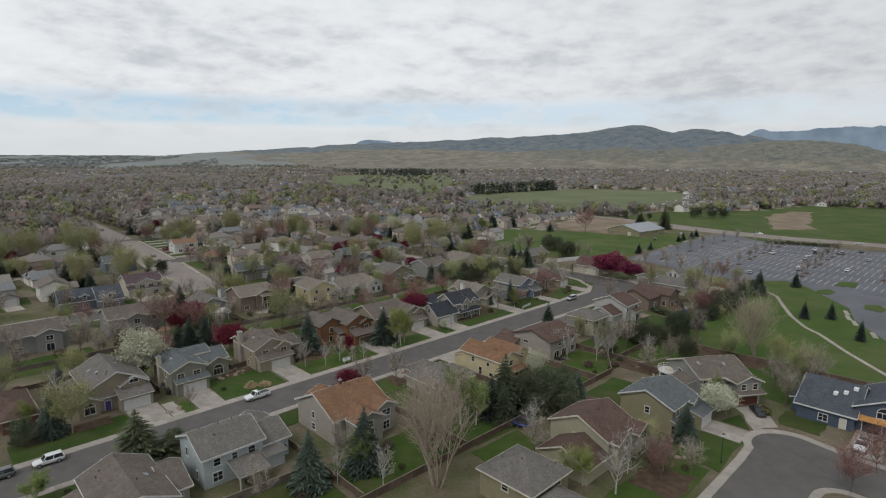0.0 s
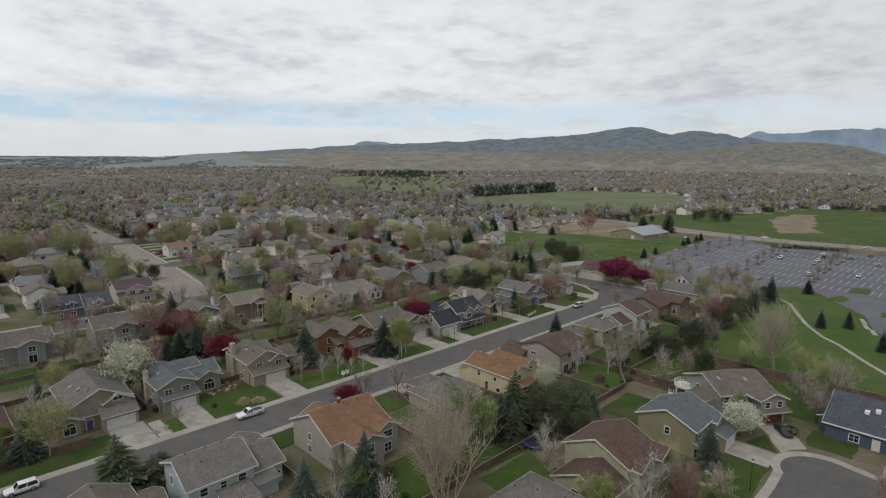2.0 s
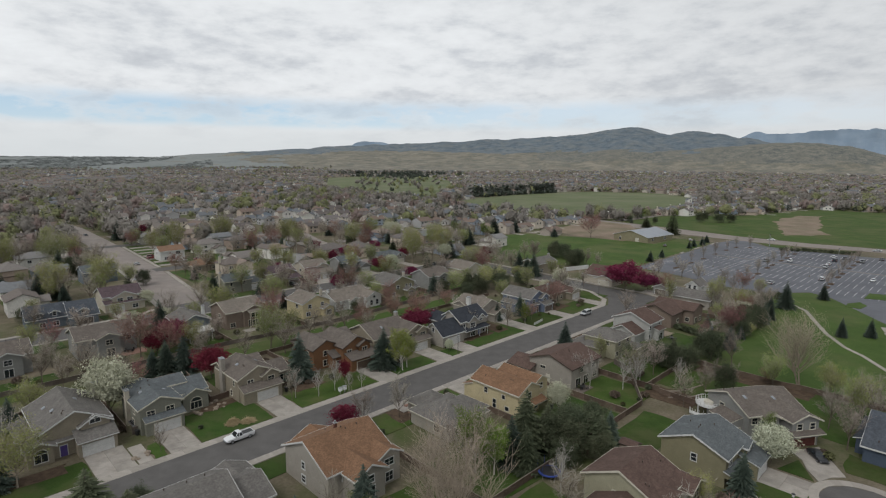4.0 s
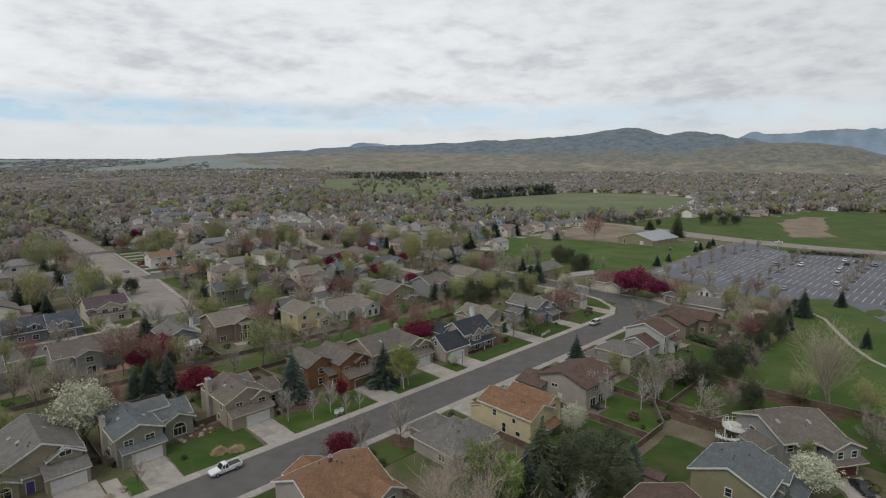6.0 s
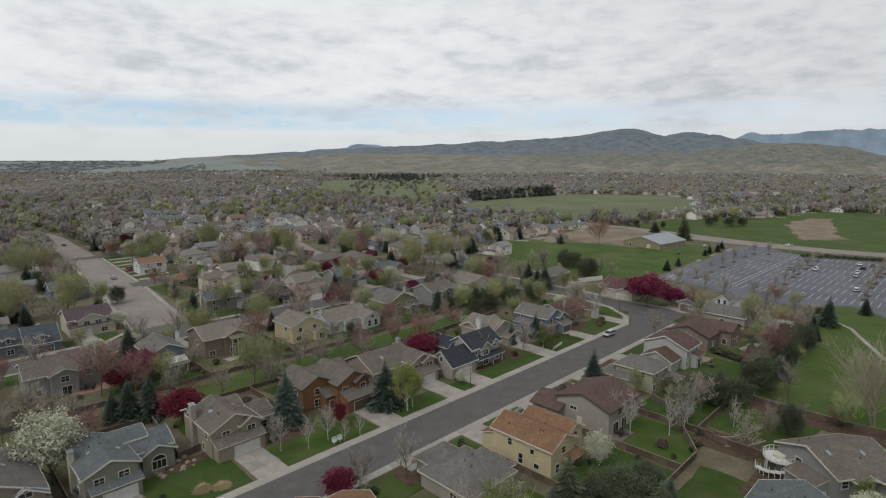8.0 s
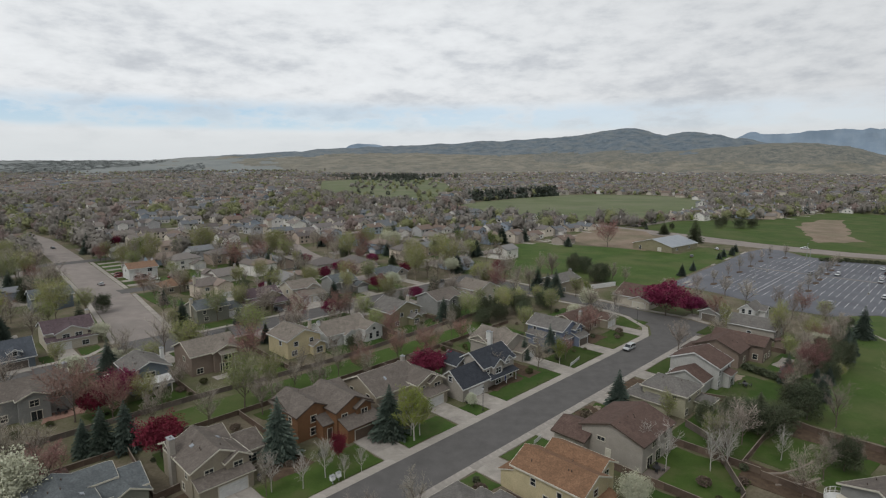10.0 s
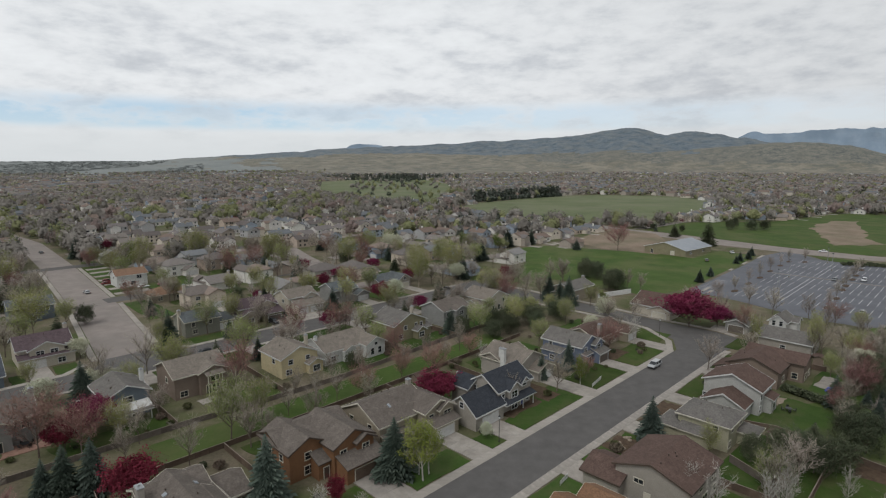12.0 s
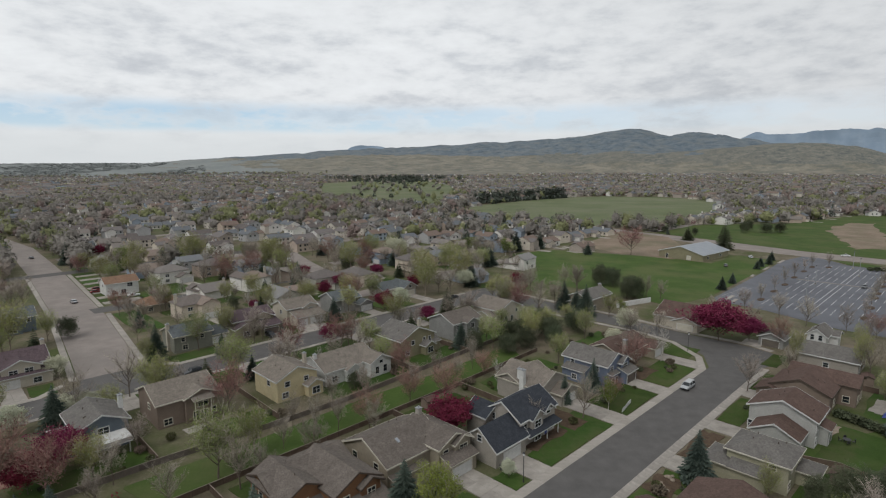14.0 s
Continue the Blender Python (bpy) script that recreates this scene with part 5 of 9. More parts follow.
build_house("taupe two-storey house with white gables and a green garage", 15.5, 119, [
    (-7, 7, 3, 13, 5.2, "gs", 0.45), (0.4, 7.4, -1.4, 5, 2.9, "-n", 0.3), (-1, 6.4, 2.0, 8, 5.2, "gn", 0.5, 2.8), (-7.4, -1, 0, 6, 3.4, "gn", 0.45)], "olive", "plum", "white", [(1, FRONT, 3.9, 0.05, 4.8, 2.1, G, "fence_grey"), (2, FRONT, 2.4, 3.6, 1.9, 1.1), (3, FRONT, -4, 0.8, 1.9, 1.4)], [(4, 9, 8.6, 0.8, 0.8, "cream")])
build_house("tan two-storey house with a triple garage", 34, 120, [
    (-6, 5.6, 3, 13, 5.4, "gs", 0.45), (-5, 6, -2, 4, 2.9, "-n", 0.3), (0, 5.4, 2.2, 8, 5.3, "gn", 0.5, 2.8)], "cream", "tan", "white", [(1, FRONT, -2.6, 0.05, 2.9, 2.1, G), (1, FRONT, 2.6, 0.05, 4.8, 2.1, G), (2, FRONT, 2.7, 3.5, 1.7, 1.2), (0, "-s", 7, 3.3, 1.2, 1.2)], [])
build_house("pale grey house with a blue-grey roof", 54, 120, [
    (-7, 4, 2, 12, 5.2, "gs", 0.46), (1.6, 7.6, -1.4, 7, 3.0, "gn", 0.46), (-4, 0.6, 1, 6, 5.2, "gn", 0.55, 2.8)], "grey", "blue_grey", "white", [(1, FRONT, 4.6, 0.05, 4.6, 2.1, G), (2, FRONT, -1.7, 3.4, 1.5, 1.2), (0, FRONT, 2.6, 3.5, 1.0, 1.1), (0, FRONT, -5.6, 0.8, 1.3, 1.4)], [(3, 7, 8.6, 0.8, 0.8, "white")])
build_house("stone-fronted house with a grey roof", 82, 126, [
    (-8, 4, 2, 11, 3.6, "gs", 0.5), (1, 7.6, -1, 8, 3.8, "gn", 0.6)], "stone", "blue_grey", "white", [(1, FRONT, 4.2, 0.05, 4.6, 2.1, G, "cream"), (1, FRONT, 4.2, 3.4, 1.2, 1.1), (0, FRONT, -4, 0.8, 1.9, 1.3)], [(-8.2, 6, 7.4, 1.0, 0.9, "stone")])
build_house("white two-storey corner house with a balcony", 2, 214, [
    (-6.4, 6, 0, 10, 5.2, "gs", 0.42)], "white", "russet", "white", [(0, FRONT, -3.6, 0.6, 1.5, 1.4), (0, FRONT, 2.6, 3.2, 2.0, 1.5), (0, FRONT, 0, 0.4, 1.8, 1.8, "slider"), (0, "-s", 5, 3.3, 1.2, 1.2)], [(6, 7, 8, 0.8, 0.8, "white")])
build_house("low tan house with a russet hip roof", 4, 190 - 14, [
    (-7, 7, -3, 7, 3.1, "hip", 0.45)], "tan", "russet", "cream", [(0, FRONT, -4, 0.9, 1.6, 1.3), (0, FRONT, 3, 0.9, 1.6, 1.3), (0, "-s", 2, 0.9, 1.4, 1.2)], [])
build_house("blue-grey house with white bays", -40, 178, [
    (-7, 6, 0, 10, 5.2, "gs", 0.45), (-3, 2, -1.6, 5, 5.2, "gn", 0.5)], "slate", "blue_grey", "white", [(1, FRONT, -0.5, 0.7, 1.9, 1.6), (1, FRONT, -0.5, 3.3, 1.7, 1.3), (0, FRONT, 4, 3.3, 1.0, 1.2), (0, "+s", 5, 3.3, 1.0, 1.2)], [])
build_house("two-storey grey house with white gable end by the playing field", 122, 62, [
    (-8, 8, -5, 5, 4.8, "gs", 0.42), (-10, -4, -3, 3, 3.4, "gs", 0.45)], "tan", "grey", "white", [(0, BACK, 3, 3, 1.1, 1.2), (0, BACK, -4, 0.7, 1.5, 1.4), (1, BACK, -7, 0.8, 1.2, 1.4)], [(8.3, 0, 7.6, 0.8, 1.2, "stone")])
build_house("blue two-storey house with stepped white gables", 14, 340, [
    (-7, 7, 0, 11, 5.4, "gs", 0.45), (-4, 2, -2, 6, 5.2, "gn", 0.5), (2, 8, -4, 4, 3.4, "gs", 0.45)], "blue", "blue_grey", "white", [(1, FRONT, -1, 3.3, 1.7, 1.2), (2, FRONT, 5, 0.05, 4.4, 2.1, G), (0, FRONT, 4.6, 3.6, 1.2, 1.1)], [(7.2, 6, 8.4, 0.8, 0.8, "white")])
build_house("tan barn-like hall with a grey metal roof", 267, 78, [(-15, 16, -13, 13, 3.6, "gs", 0.28)], "olive", "metal", "white", [(0, "-s", -5, 0.1, 2.2, 2.4, G, "cream"), (0, "-s", 8, 0.1, 1.2, 2.2), (0, BACK, -9, 1.2, 2.0, 1.2), (0, BACK, 6, 1.2, 2.0, 1.2)], [], turn=-6, pipes=False)

# ---- far houses: a few kinds, repeated ----
def far_house(kind):
    h = thing("house", "suburban house with pale siding and a shingle roof", "house", at(0, 0), "houses of the wider neighbourhood")
    rnd = random.Random(kind)
    w, d, e = rnd.uniform(11, 15), rnd.uniform(9, 11), rnd.choice((3.4, 5.3, 5.5, 5.5))
    g = rnd.choice((-1, 1))
    vols = [(-w / 2, w / 2, 0, d, e, "gs", 0.45), (g * w / 4 - 3.4, g * w / 4 + 3.4, -3.6, d * 0.6, e if kind % 2 else 3.0, "gn", 0.46)]
    if kind % 3 == 0:
        vols[0] = (*vols[0][:5], "hip", 0.45)
    part("wall", wall_shape(vols).mesh("wall", M["far_wall"]), h)
    for v in vols:
        top, edge = gable_roof(*v[:7])
        r = part("roof", top.mesh("roof", M["far_roof"]), h)
    opening(h, vols[1], "-n", g * w / 4, 0.05, 4.8, 2.1, "garage")
    for side, pos, z in (("-n", -g * w / 4, 0.9), ("-n", -g * w / 4, 3.3), ("+n", -2, 0.9), ("+n", 3, 3.3)):
        if z < e - 1.2:
            opening(h, vols[0], side, pos, z, 1.6, 1.2)
    if kind % 2:
        chimney(h, -g * w / 2, d / 2, e + 3.4)
    return h


def in_poly(x, y, poly):
    inside = False
    for (x0, y0), (x1, y1) in zip(poly, poly[1:] + poly[:1]):
        if (y0 > y) != (y1 > y) and x < (x1 - x0) * (y - y0) / (y1 - y0) + x0:
            inside = not inside
    return inside


def world_poly(pts):
    return [(P(s, n).x, P(s, n).y) for s, n in pts]


SCHOOL_FIELD = [(144, 40), (170, 34.4), (250, 36.4), (284, 39), (288, 60), (250, 62), (250, 90), (230, 150), (200, 160), (142, 104), (150, 63)]
PLAYGROUND = [(248, 82), (284, 82), (300, 96), (340, 124), (348, 166), (262, 150), (246, 120)]
CAR_PARK = [(163, 12), (166, 30), (170, 32.6), (250, 34.4), (284, 36.4), (310, 32), (309, 22), (294, 8), (291, -10), (293, -44), (300, -80), (250, -110), (150, -120), (84, -100), (96, -88.5), (108.5, -81.3), (117.5, -76.8), (133.7, -72.4), (143.8, -65.2), (163.8, -51), (168, -43), (154, -31), (153.6, -13)]
PARK = [(52, -20), (84, -38), (100, -45), (142, -36), (153.6, -31.6), (167.6, -43.4), (163.4, -51.4), (143.4, -65.6), (133.3, -72.8), (117.1, -77.2), (108.1, -81.7), (95.6, -88.9), (83.6, -100.4), (60, -120), (52, -70), (53, -45)]
BIG_FIELD = [(345, 290), (352, 222), (372, 196), (401, 147), (445, 150), (560, 170), (722, 213), (790, 300), (756, 400), (684, 436), (486, 428), (372, 392)]
VERGE = [(333, 38), (344, 86), (356, 140), (432, 140), (500, 84), (640, 52), (640, -70), (346, -90), (336, -37), (330.5, -8)]
FAR_FIELD = [(402, 440), (440, 470), (546, 547), (660, 640), (900, 900), (1380, 1640), (1000, 1330), (766, 1250), (560, 930), (411, 738), (400, 560)]
OPEN_GROUND = [world_poly(p) for p in (SCHOOL_FIELD, PLAYGROUND, CAR_PARK, PARK, BIG_FIELD, VERGE, FAR_FIELD, [(140, 36), (330, 36), (330, -140), (100, -140), (120, -60), (140, -30)], [(244, 36), (312, 36), (340, 166), (246, 160)])]
BUILT = world_poly([(-200, -200), (140, -200), (140, 40), (150, 66), (116, 118), (100, 140), (66, 136), (20, 136), (-20, 136), (-60, 140), (-200, 84)])
ROADS = [world_poly(p) for p in ([(-38, 116), (-17, 116), (-9.5, 185), (-2.5, 292), (2, 400), (-8, 522), (-27, 522), (-16, 410), (-23, 290), (-30, 190)], [(84, 190), (94, 190), (116, 262), (100, 282), (82, 270)], [(322, -140), (342, -140), (334, 38), (346, 86), (358, 163), (424, 382), (404, 386), (338, 166), (312, 66), (307, 19)])]


def free(x, y, built=True):
    return not any(in_poly(x, y, p) for p in OPEN_GROUND) and not any(in_poly(x, y, p) for p in ROADS) and not (built and in_poly(x, y, BUILT))


def in_view(x, y, slack=40):
    return y > -20 and abs(x) < (y + slack) * 0.84 + slack


KINDS = [far_house(k) for k in range(8)]
used_kind = [False] * 8
HOUSE_SPOTS, STUFF_HOUSES = [], []
rnd = random.Random(4)
NAMED = [(2, 218), (4, 178), (-40, 182), (14, 345), (122, 62), (-46, 136), (82, 130)]
for row in range(-30, 70):
    base = 118 + row * 33.5
    streets = row % 2
    for col in range(-60, 110):
        s = col * 19.5 + rnd.uniform(-2.5, 2.5) + 9 * math.sin(base * 0.011)
        n = base + rnd.uniform(-3, 3) + 16 * math.sin(s * 0.006)
        p = P(s, n)
        d = math.hypot(p.x, p.y)
        if d > 1500 or d < 170 or not in_view(p.x, p.y) or not free(p.x, p.y) or rnd.random() < 0.16:
            continue
        if 110 < n < 530 and abs(s + 27.5 - 0.078 * (n - 116)) < 18 or 110 < n < 290 and abs(s - 90) < 14 and n > 185:
            continue
        if any(math.hypot(s - a, n - b) < 17 for a, b in NAMED):
            continue
        turn = 0 if streets else 180
        turn += rnd.choice((0, 0, 0, 90, -90)) + rnd.uniform(-8, 8)
        if d < 440:
            HOUSE_SPOTS.append((s, n, turn))
        else:
            STUFF_HOUSES.append((p.x, p.y, ANG + radians(turn)))
# the low houses beyond the avenue, at the edge of the wide field
for s, n, turn in ((443, 146, 10), (462, 141, 20), (484, 128, 5), (508, 102, 80), (536, 90, 20), (566, 92, 0), (601, 82, 30), (620, 100, 80), (648, 74, 10), (672, 60, 50), (672, 86, 0), (590, 120, 0), (560, 128, 10), (530, 128, 0), (700, 60, 10), (720, 84, 0)):
    STUFF_HOUSES.append((P(s, n).x, P(s, n).y, ANG + radians(turn)))
for i, (s, n, turn) in enumerate(HOUSE_SPOTS):
    k = rnd.randrange(8)
    if not used_kind[k]:
        used_kind[k] = True
        KINDS[k].matrix_basis = at(s, n, 0, turn)
    else:
        copy_thing(KINDS[k], at(s, n, 0, turn))
# ---- streets, drives and front lawns of the wider neighbourhood ----
def neighbourhood_ground():
    roads, drives, lawns = Shape(), Shape(), Shape()
    for row in range(0, 22, 2):
        base = 118 + (row + 0.5) * 33.5
        way = [(s, base + 16 * math.sin(s * 0.006)) for s in range(-240, 480, 15)]
        for (a, b), (c, d) in zip(way, way[1:]):
            ends = (P(a, b), P(c, d))
            if b > 128 and all(free(p.x, p.y) and in_view(p.x, p.y) and p.length < 1000 for p in ends):
                q = [P(a, b - 4.6), P(c, d - 4.6), P(c, d + 4.6), P(a, b + 4.6)]
                roads.add([(p.x, p.y, 0.018) for p in q], [(0, 1, 2, 3)])
    for s, n, turn in HOUSE_SPOTS:
        m = at(s, n, 0, turn)
        for sh, x0, x1, y0, y1, z in ((drives, 1.0, 6.2, -12.5, -3.0, 0.03), (lawns, -7.5, 0.6, -12, -1.0, 0.022), (lawns, -7, 7, 12, 19, 0.021)):
            q = [m @ Vector(p) for p in ((x0, y0, z), (x1, y0, z), (x1, y1, z), (x0, y1, z))]
            if all(free(p.x, p.y, False) for p in q):
                sh.add(q, [(0, 1, 2, 3)])
    tagged(new("neighbourhood_streets", roads.mesh("neighbourhood_streets", M["pale_road"])), "grey streets between the rows of houses", "streets", kind="stuff")
    tagged(new("neighbourhood_drives", drives.mesh("neighbourhood_drives", M["concrete"])), "pale concrete drives before the houses", "drives", kind="stuff")
    tagged(new("neighbourhood_lawns", lawns.mesh("neighbourhood_lawns", M["lawn"])), "small green lawns round the houses", "lawns", kind="stuff")


neighbourhood_ground()
# ---- pavements, drives, lawns ----
def flat(name, s0, s1, n0, n1, z, material, label, category, wobble=0.0, seed=0):
    """A level patch between street places; wobble gives it an uneven rim."""
    if not wobble:
        return strip(name, [(s0, n0), (s1, n0), (s1, n1), (s0, n1)], z, material, label, category)
    rnd = random.Random(seed + int(s0 * 7 + n0 * 3))
    pts = []
    for (a, b), (c, d) in (((s0, n0), (s1, n0)), ((s1, n0), (s1, n1)), ((s1, n1), (s0, n1)), ((s0, n1), (s0, n0))):
        for i in range(4):
            t = i / 4
            pts.append((a + (c - a) * t + rnd.uniform(-wobble, wobble), b + (d - b) * t + rnd.uniform(-wobble, wobble)))
    return strip(name, pts, z, material, label, category)


def pavement(name, pts, width, z=0.14, side=1, grain=12.0):
    """A raised pavement with its kerb along a bent line; each slab is a piece of its own."""
    root = new(name)
    tagged(root, "pale concrete pavement with a rolled kerb", "pavement", kind="structure")
    line = [P(*q) for q in pts]
    ways = [(b - a).normalized() for a, b in zip(line, line[1:])]
    slabs = {}
    for i, (a, b) in enumerate(zip(line, line[1:])):
        d = b - a
        k = max(1, round(d.length / grain))
        step = d.length / k
        # how far the outer edge runs past or short of each end, so that bends close
        skew = [0.0, 0.0]
        for e, other in ((0, i - 1), (1, i + 1)):
            if 0 <= other < len(ways):
                turn = math.atan2(ways[i].cross(ways[other]).z, ways[i].dot(ways[other]))
                skew[e] = -math.tan(turn / 2) * width * side
        rot = Matrix.Rotation(math.atan2(d.y, d.x), 4, "Z")
        for q in range(k):
            s0, s1 = skew[0] if q == 0 else 0.0, skew[1] if q == k - 1 else 0.0
            key = (round(step, 2), round(s0, 3), round(s1, 3))
            if key not in slabs:
                x0, x1, w, r = 0.012, step - 0.012, width * side, 0.3 / width
                c = [(x0, 0, -0.2), (x1, 0, -0.2), (x1 + s1, w, -0.2), (x0 + s0, w, -0.2), (x0, 0, -0.09), (x1, 0, -0.09), (x1 + s1 * r, w * r, 0), (x0 + s0 * r, w * r, 0), (x0 + s0, w, 0), (x1 + s1, w, 0)]
                f = [(0, 1, 5, 4), (4, 5, 6, 7), (7, 6, 9, 8), (1, 2, 9, 6, 5), (3, 0, 4, 7, 8), (2, 3, 8, 9)]
                slabs[key] = Shape().add(c, f if side > 0 else [p[::-1] for p in f]).mesh("slab", M["concrete"])
            part("slab", slabs[key], root, Matrix.Translation(a + d * (q / k) + Vector((0, 0, z))) @ rot)
    return root


def drive(s, n0, n1, w, name="driveway"):
    """A concrete drive in separate cast bays."""
    root = tagged(new(name), "pale concrete driveway in cast bays", "driveway", kind="structure")
    lo, hi = min(n0, n1), max(n0, n1)
    k = max(1, round((hi - lo) / 3.4))
    for i in range(k):
        for j in range(2):
            a, b = lo + (hi - lo) * i / k + 0.015, lo + (hi - lo) * (i + 1) / k - 0.015
            c, d = s - w / 2 + w * j / 2 + 0.015, s - w / 2 + w * (j + 1) / 2 - 0.015
            q = [P(c, a), P(d, a), P(d, b), P(c, b)]
            part("bay", Shape().slab([(p.x, p.y) for p in q], -0.1, 0.135).mesh("bay", M["concrete"]), root)


pavement("pavement_far_side", [(-130, 5.2), (86, 5.2), (95, 9.6), (103, 20.5), (105.4, 31), (105.5, 42), (104, 70), (105, 90), (104.6, 97)], 1.9, grain=3.0)
pavement("pavement_near_side", [(-130, -5.1), (70, -5.1), (97, -5.1)], 1.9, side=-1, grain=3.0)
pavement("pavement_end", [(113, -3), (115.2, 3), (114.6, 20), (117, 45), (118, 75), (119, 98)], 1.8, side=-1)
pavement("pavement_back_near", [(-130, 98.4), (40, 98.4), (104, 98.4)], 1.6, side=-1)
pavement("pavement_back_far", [(-130, 110.1), (-44, 110.1), (-38, 115)], 1.6)
pavement("pavement_corner", [(-18.5, 115), (-12, 110.2), (60, 110.2), (105, 110.2)], 1.6)
pavement("pavement_side_right", [(-19.8, 117), (-12.3, 184)], 1.7, side=-1)
pavement("pavement_side_right", [(-11.4, 197), (-5.8, 280)], 1.7, side=-1)
pavement("pavement_side_left", [(-35.2, 117), (-27.2, 190), (-20.8, 281)], 1.7)
def bow(s, n, r, a0, a1, k=7):
    return [(s + r * math.cos(radians(a0 + (a1 - a0) * i / k)), n + r * math.sin(radians(a0 + (a1 - a0) * i / k))) for i in range(k + 1)]


pavement("pavement_circle", [(-120, -81.9), (-6, -81.7)] + bow(4.2, -86.4, 6.4, 128, -25, 12) + [(8.6, -96), (7.3, -150)], 1.5)
pavement("pavement_circle_inner", [(-120, -92.6)] + bow(-8.6, -97.6, 5, 90, 8, 6) + [(-4.2, -150)], 1.5, side=-1)

# far side of the street
for s, n, w in ((-77.7, 17, 6.4), (-66.1, 17, 5.6), (-44.5, 17, 5.8), (-17.1, 17, 6.0), (2.8, 17, 5.6), (13.2, 14, 5.8), (42.3, 20, 5.6), (63.9, 15.6, 5.0), (87.2, 18.8, 5.6)):
    drive(s, 7.1, n, w)
flat("patio", -74.2, -71.8, 7.2, 15, 0.12, M["concrete"], "worn concrete parking strip", "paving")
for s0, s1, n0, n1 in ((-101, -81.2, 7.3, 15.5), (-71.4, -69.2, 7.3, 13.5), (-63, -48.2, 7.3, 21), (-41.3, -20.4, 7.3, 16), (-13.8, -0.4, 7.3, 13.5), (5.8, 10.0, 7.3, 12.5), (16.4, 29.5, 7.3, 13.0), (29.8, 39.2, 7.3, 17), (45.4, 61.2, 7.3, 17), (66.9, 84, 7.3, 17), (90.5, 101, 12, 26)):
    flat("lawn", s0, s1, n0, n1, 0.10, M["lawn"], "green front lawn with worn patches", "lawn", 0.25, 3)
for s0, s1, n0, n1 in ((-98, -84, 13, 17), (-58, -50, 20, 23), (-38, -30, 15.5, 22), (-14, -9, 13, 18), (19, 30, 12.6, 16), (31, 37, 12, 21), (66, 76, 14, 20)):
    flat("planting_bed", s0, s1, n0, n1, 0.12, M["mulch"], "brown mulched planting bed by the house", "bed", 0.5, 5)
# near side
for s, n, w in ((-66, -10, 5.6), (-48.5, -9.5, 5.6), (-22.4, -10, 9.0), (-7.5, -13, 6.4), (11, -12, 6.4), (33.5, -10.5, 5.6), (54, -13.8, 5.4), (77, -10.4, 5.4)):
    drive(s, -7.0, n, w)
for s0, s1, n0, n1 in ((-110, -70, -13, -7.2), (-62.5, -52, -13, -7.2), (-45, -28, -15, -7.2), (-17.5, -11, -13, -7.2), (-3.8, 7.4, -15, -7.2), (14.6, 22, -12, -7.2), (24, 30, -14, -8), (57, 73, -12, -7.2), (80, 94, -10, -7.2), (100, 112, -8, -4)):
    flat("lawn", s0, s1, n0, n1, 0.10, M["lawn"], "green front lawn with worn patches", "lawn", 0.25, 3)
for s0, s1, n0, n1 in ((-30, -16.5, -13.5, -7.4), (21.5, 28, -12, -7.4), (36.6, 50, -11, -7.4)):
    flat("planting_bed", s0, s1, n0, n1, 0.115, M["mulch"], "brown mulched planting bed by the pavement", "bed", 0.5, 5)
# gardens behind
for s0, s1, n0, n1 in ((-100, -64, -44, -29), (-62, -40, -44, -31), (-37, -16, -45, -28), (-11, 6.5, -43.6, -30), (8, 23, -43.6, -29), (26, 48.5, -40.5, -26), (28.5, 47.5, -58, -41), (53.5, 72, -38, -26), (-40, -27, -53, -46), (-8, 12, -55, -46), (-13, 5, -79.5, -72.5), (-50, -14, -79, -70), (26, 50, -84, -62), (76, 98, -34, -29)):
    flat("lawn", s0, s1, n0, n1, 0.07, M["lawn"], "garden lawn, green with bare patches", "lawn", 0.5, 8)
for s0, s1, n0, n1 in ((19.5, 27.5, -52, -41), (8, 18.5, -57, -53.2), (-27, -18, -78, -70), (44, 51, -70, -44)):
    flat("bare_earth", s0, s1, n0, n1, 0.085, M["mulch"], "bare brown garden earth", "earth", 0.6, 4)
for s0, s1, n0, n1 in ((-50, -40, 32, 40), (-28, -12, 36, 43), (10, 28, 30, 43), (36, 62, 35, 43), (70, 96, 35, 43)):
    flat("lawn", s0, s1, n0, n1, 0.06, M["lawn"], "back garden grass, patchy", "lawn", 0.6, 9)
flat("lawn", -40, 60, 46.4, 56.2, 0.05, M["field"], "green strip of open grass between the gardens", "grass", 1.6, 2)
flat("lawn", -120, -84, 54, 60, 0.05, M["field"], "green strip of open grass between the gardens", "grass", 1.6, 3)
flat("gravel_bed", -86, -74, 33, 42, 0.06, M["red_rock"], "reddish stone garden bed", "bed", 1.2, 3)
for s0, s1 in ((-100, -76), (-55, -34), (-20, -8), (5, 30), (34, 56), (60, 96)):
    flat("lawn", s0, s1, 60.6, 68.5, 0.05, M["lawn"], "narrow garden lawn behind a fence", "lawn", 0.5, 7)
for s0, s1, n0, n1 in ((-13, 1, 111.9, 118.5), (22, 29, 111.9, 121), (40, 56, 111.9, 120), (64, 78, 111.9, 126), (-40, -18, 88, 96.6), (-10, 8, 89, 96.6), (14, 34, 89, 96.6), (40, 60, 89, 96.6), (64, 100, 89, 96.6), (-100, -70, 89, 96.6), (-55, -52, 111.9, 119), (-45.5, -40, 111.9, 120), (-11, -2, 150, 182), (5, 30, 199, 211)):
    flat("lawn", s0, s1, n0, n1, 0.10, M["lawn"], "front lawn along the back street", "lawn", 0.3, 6)
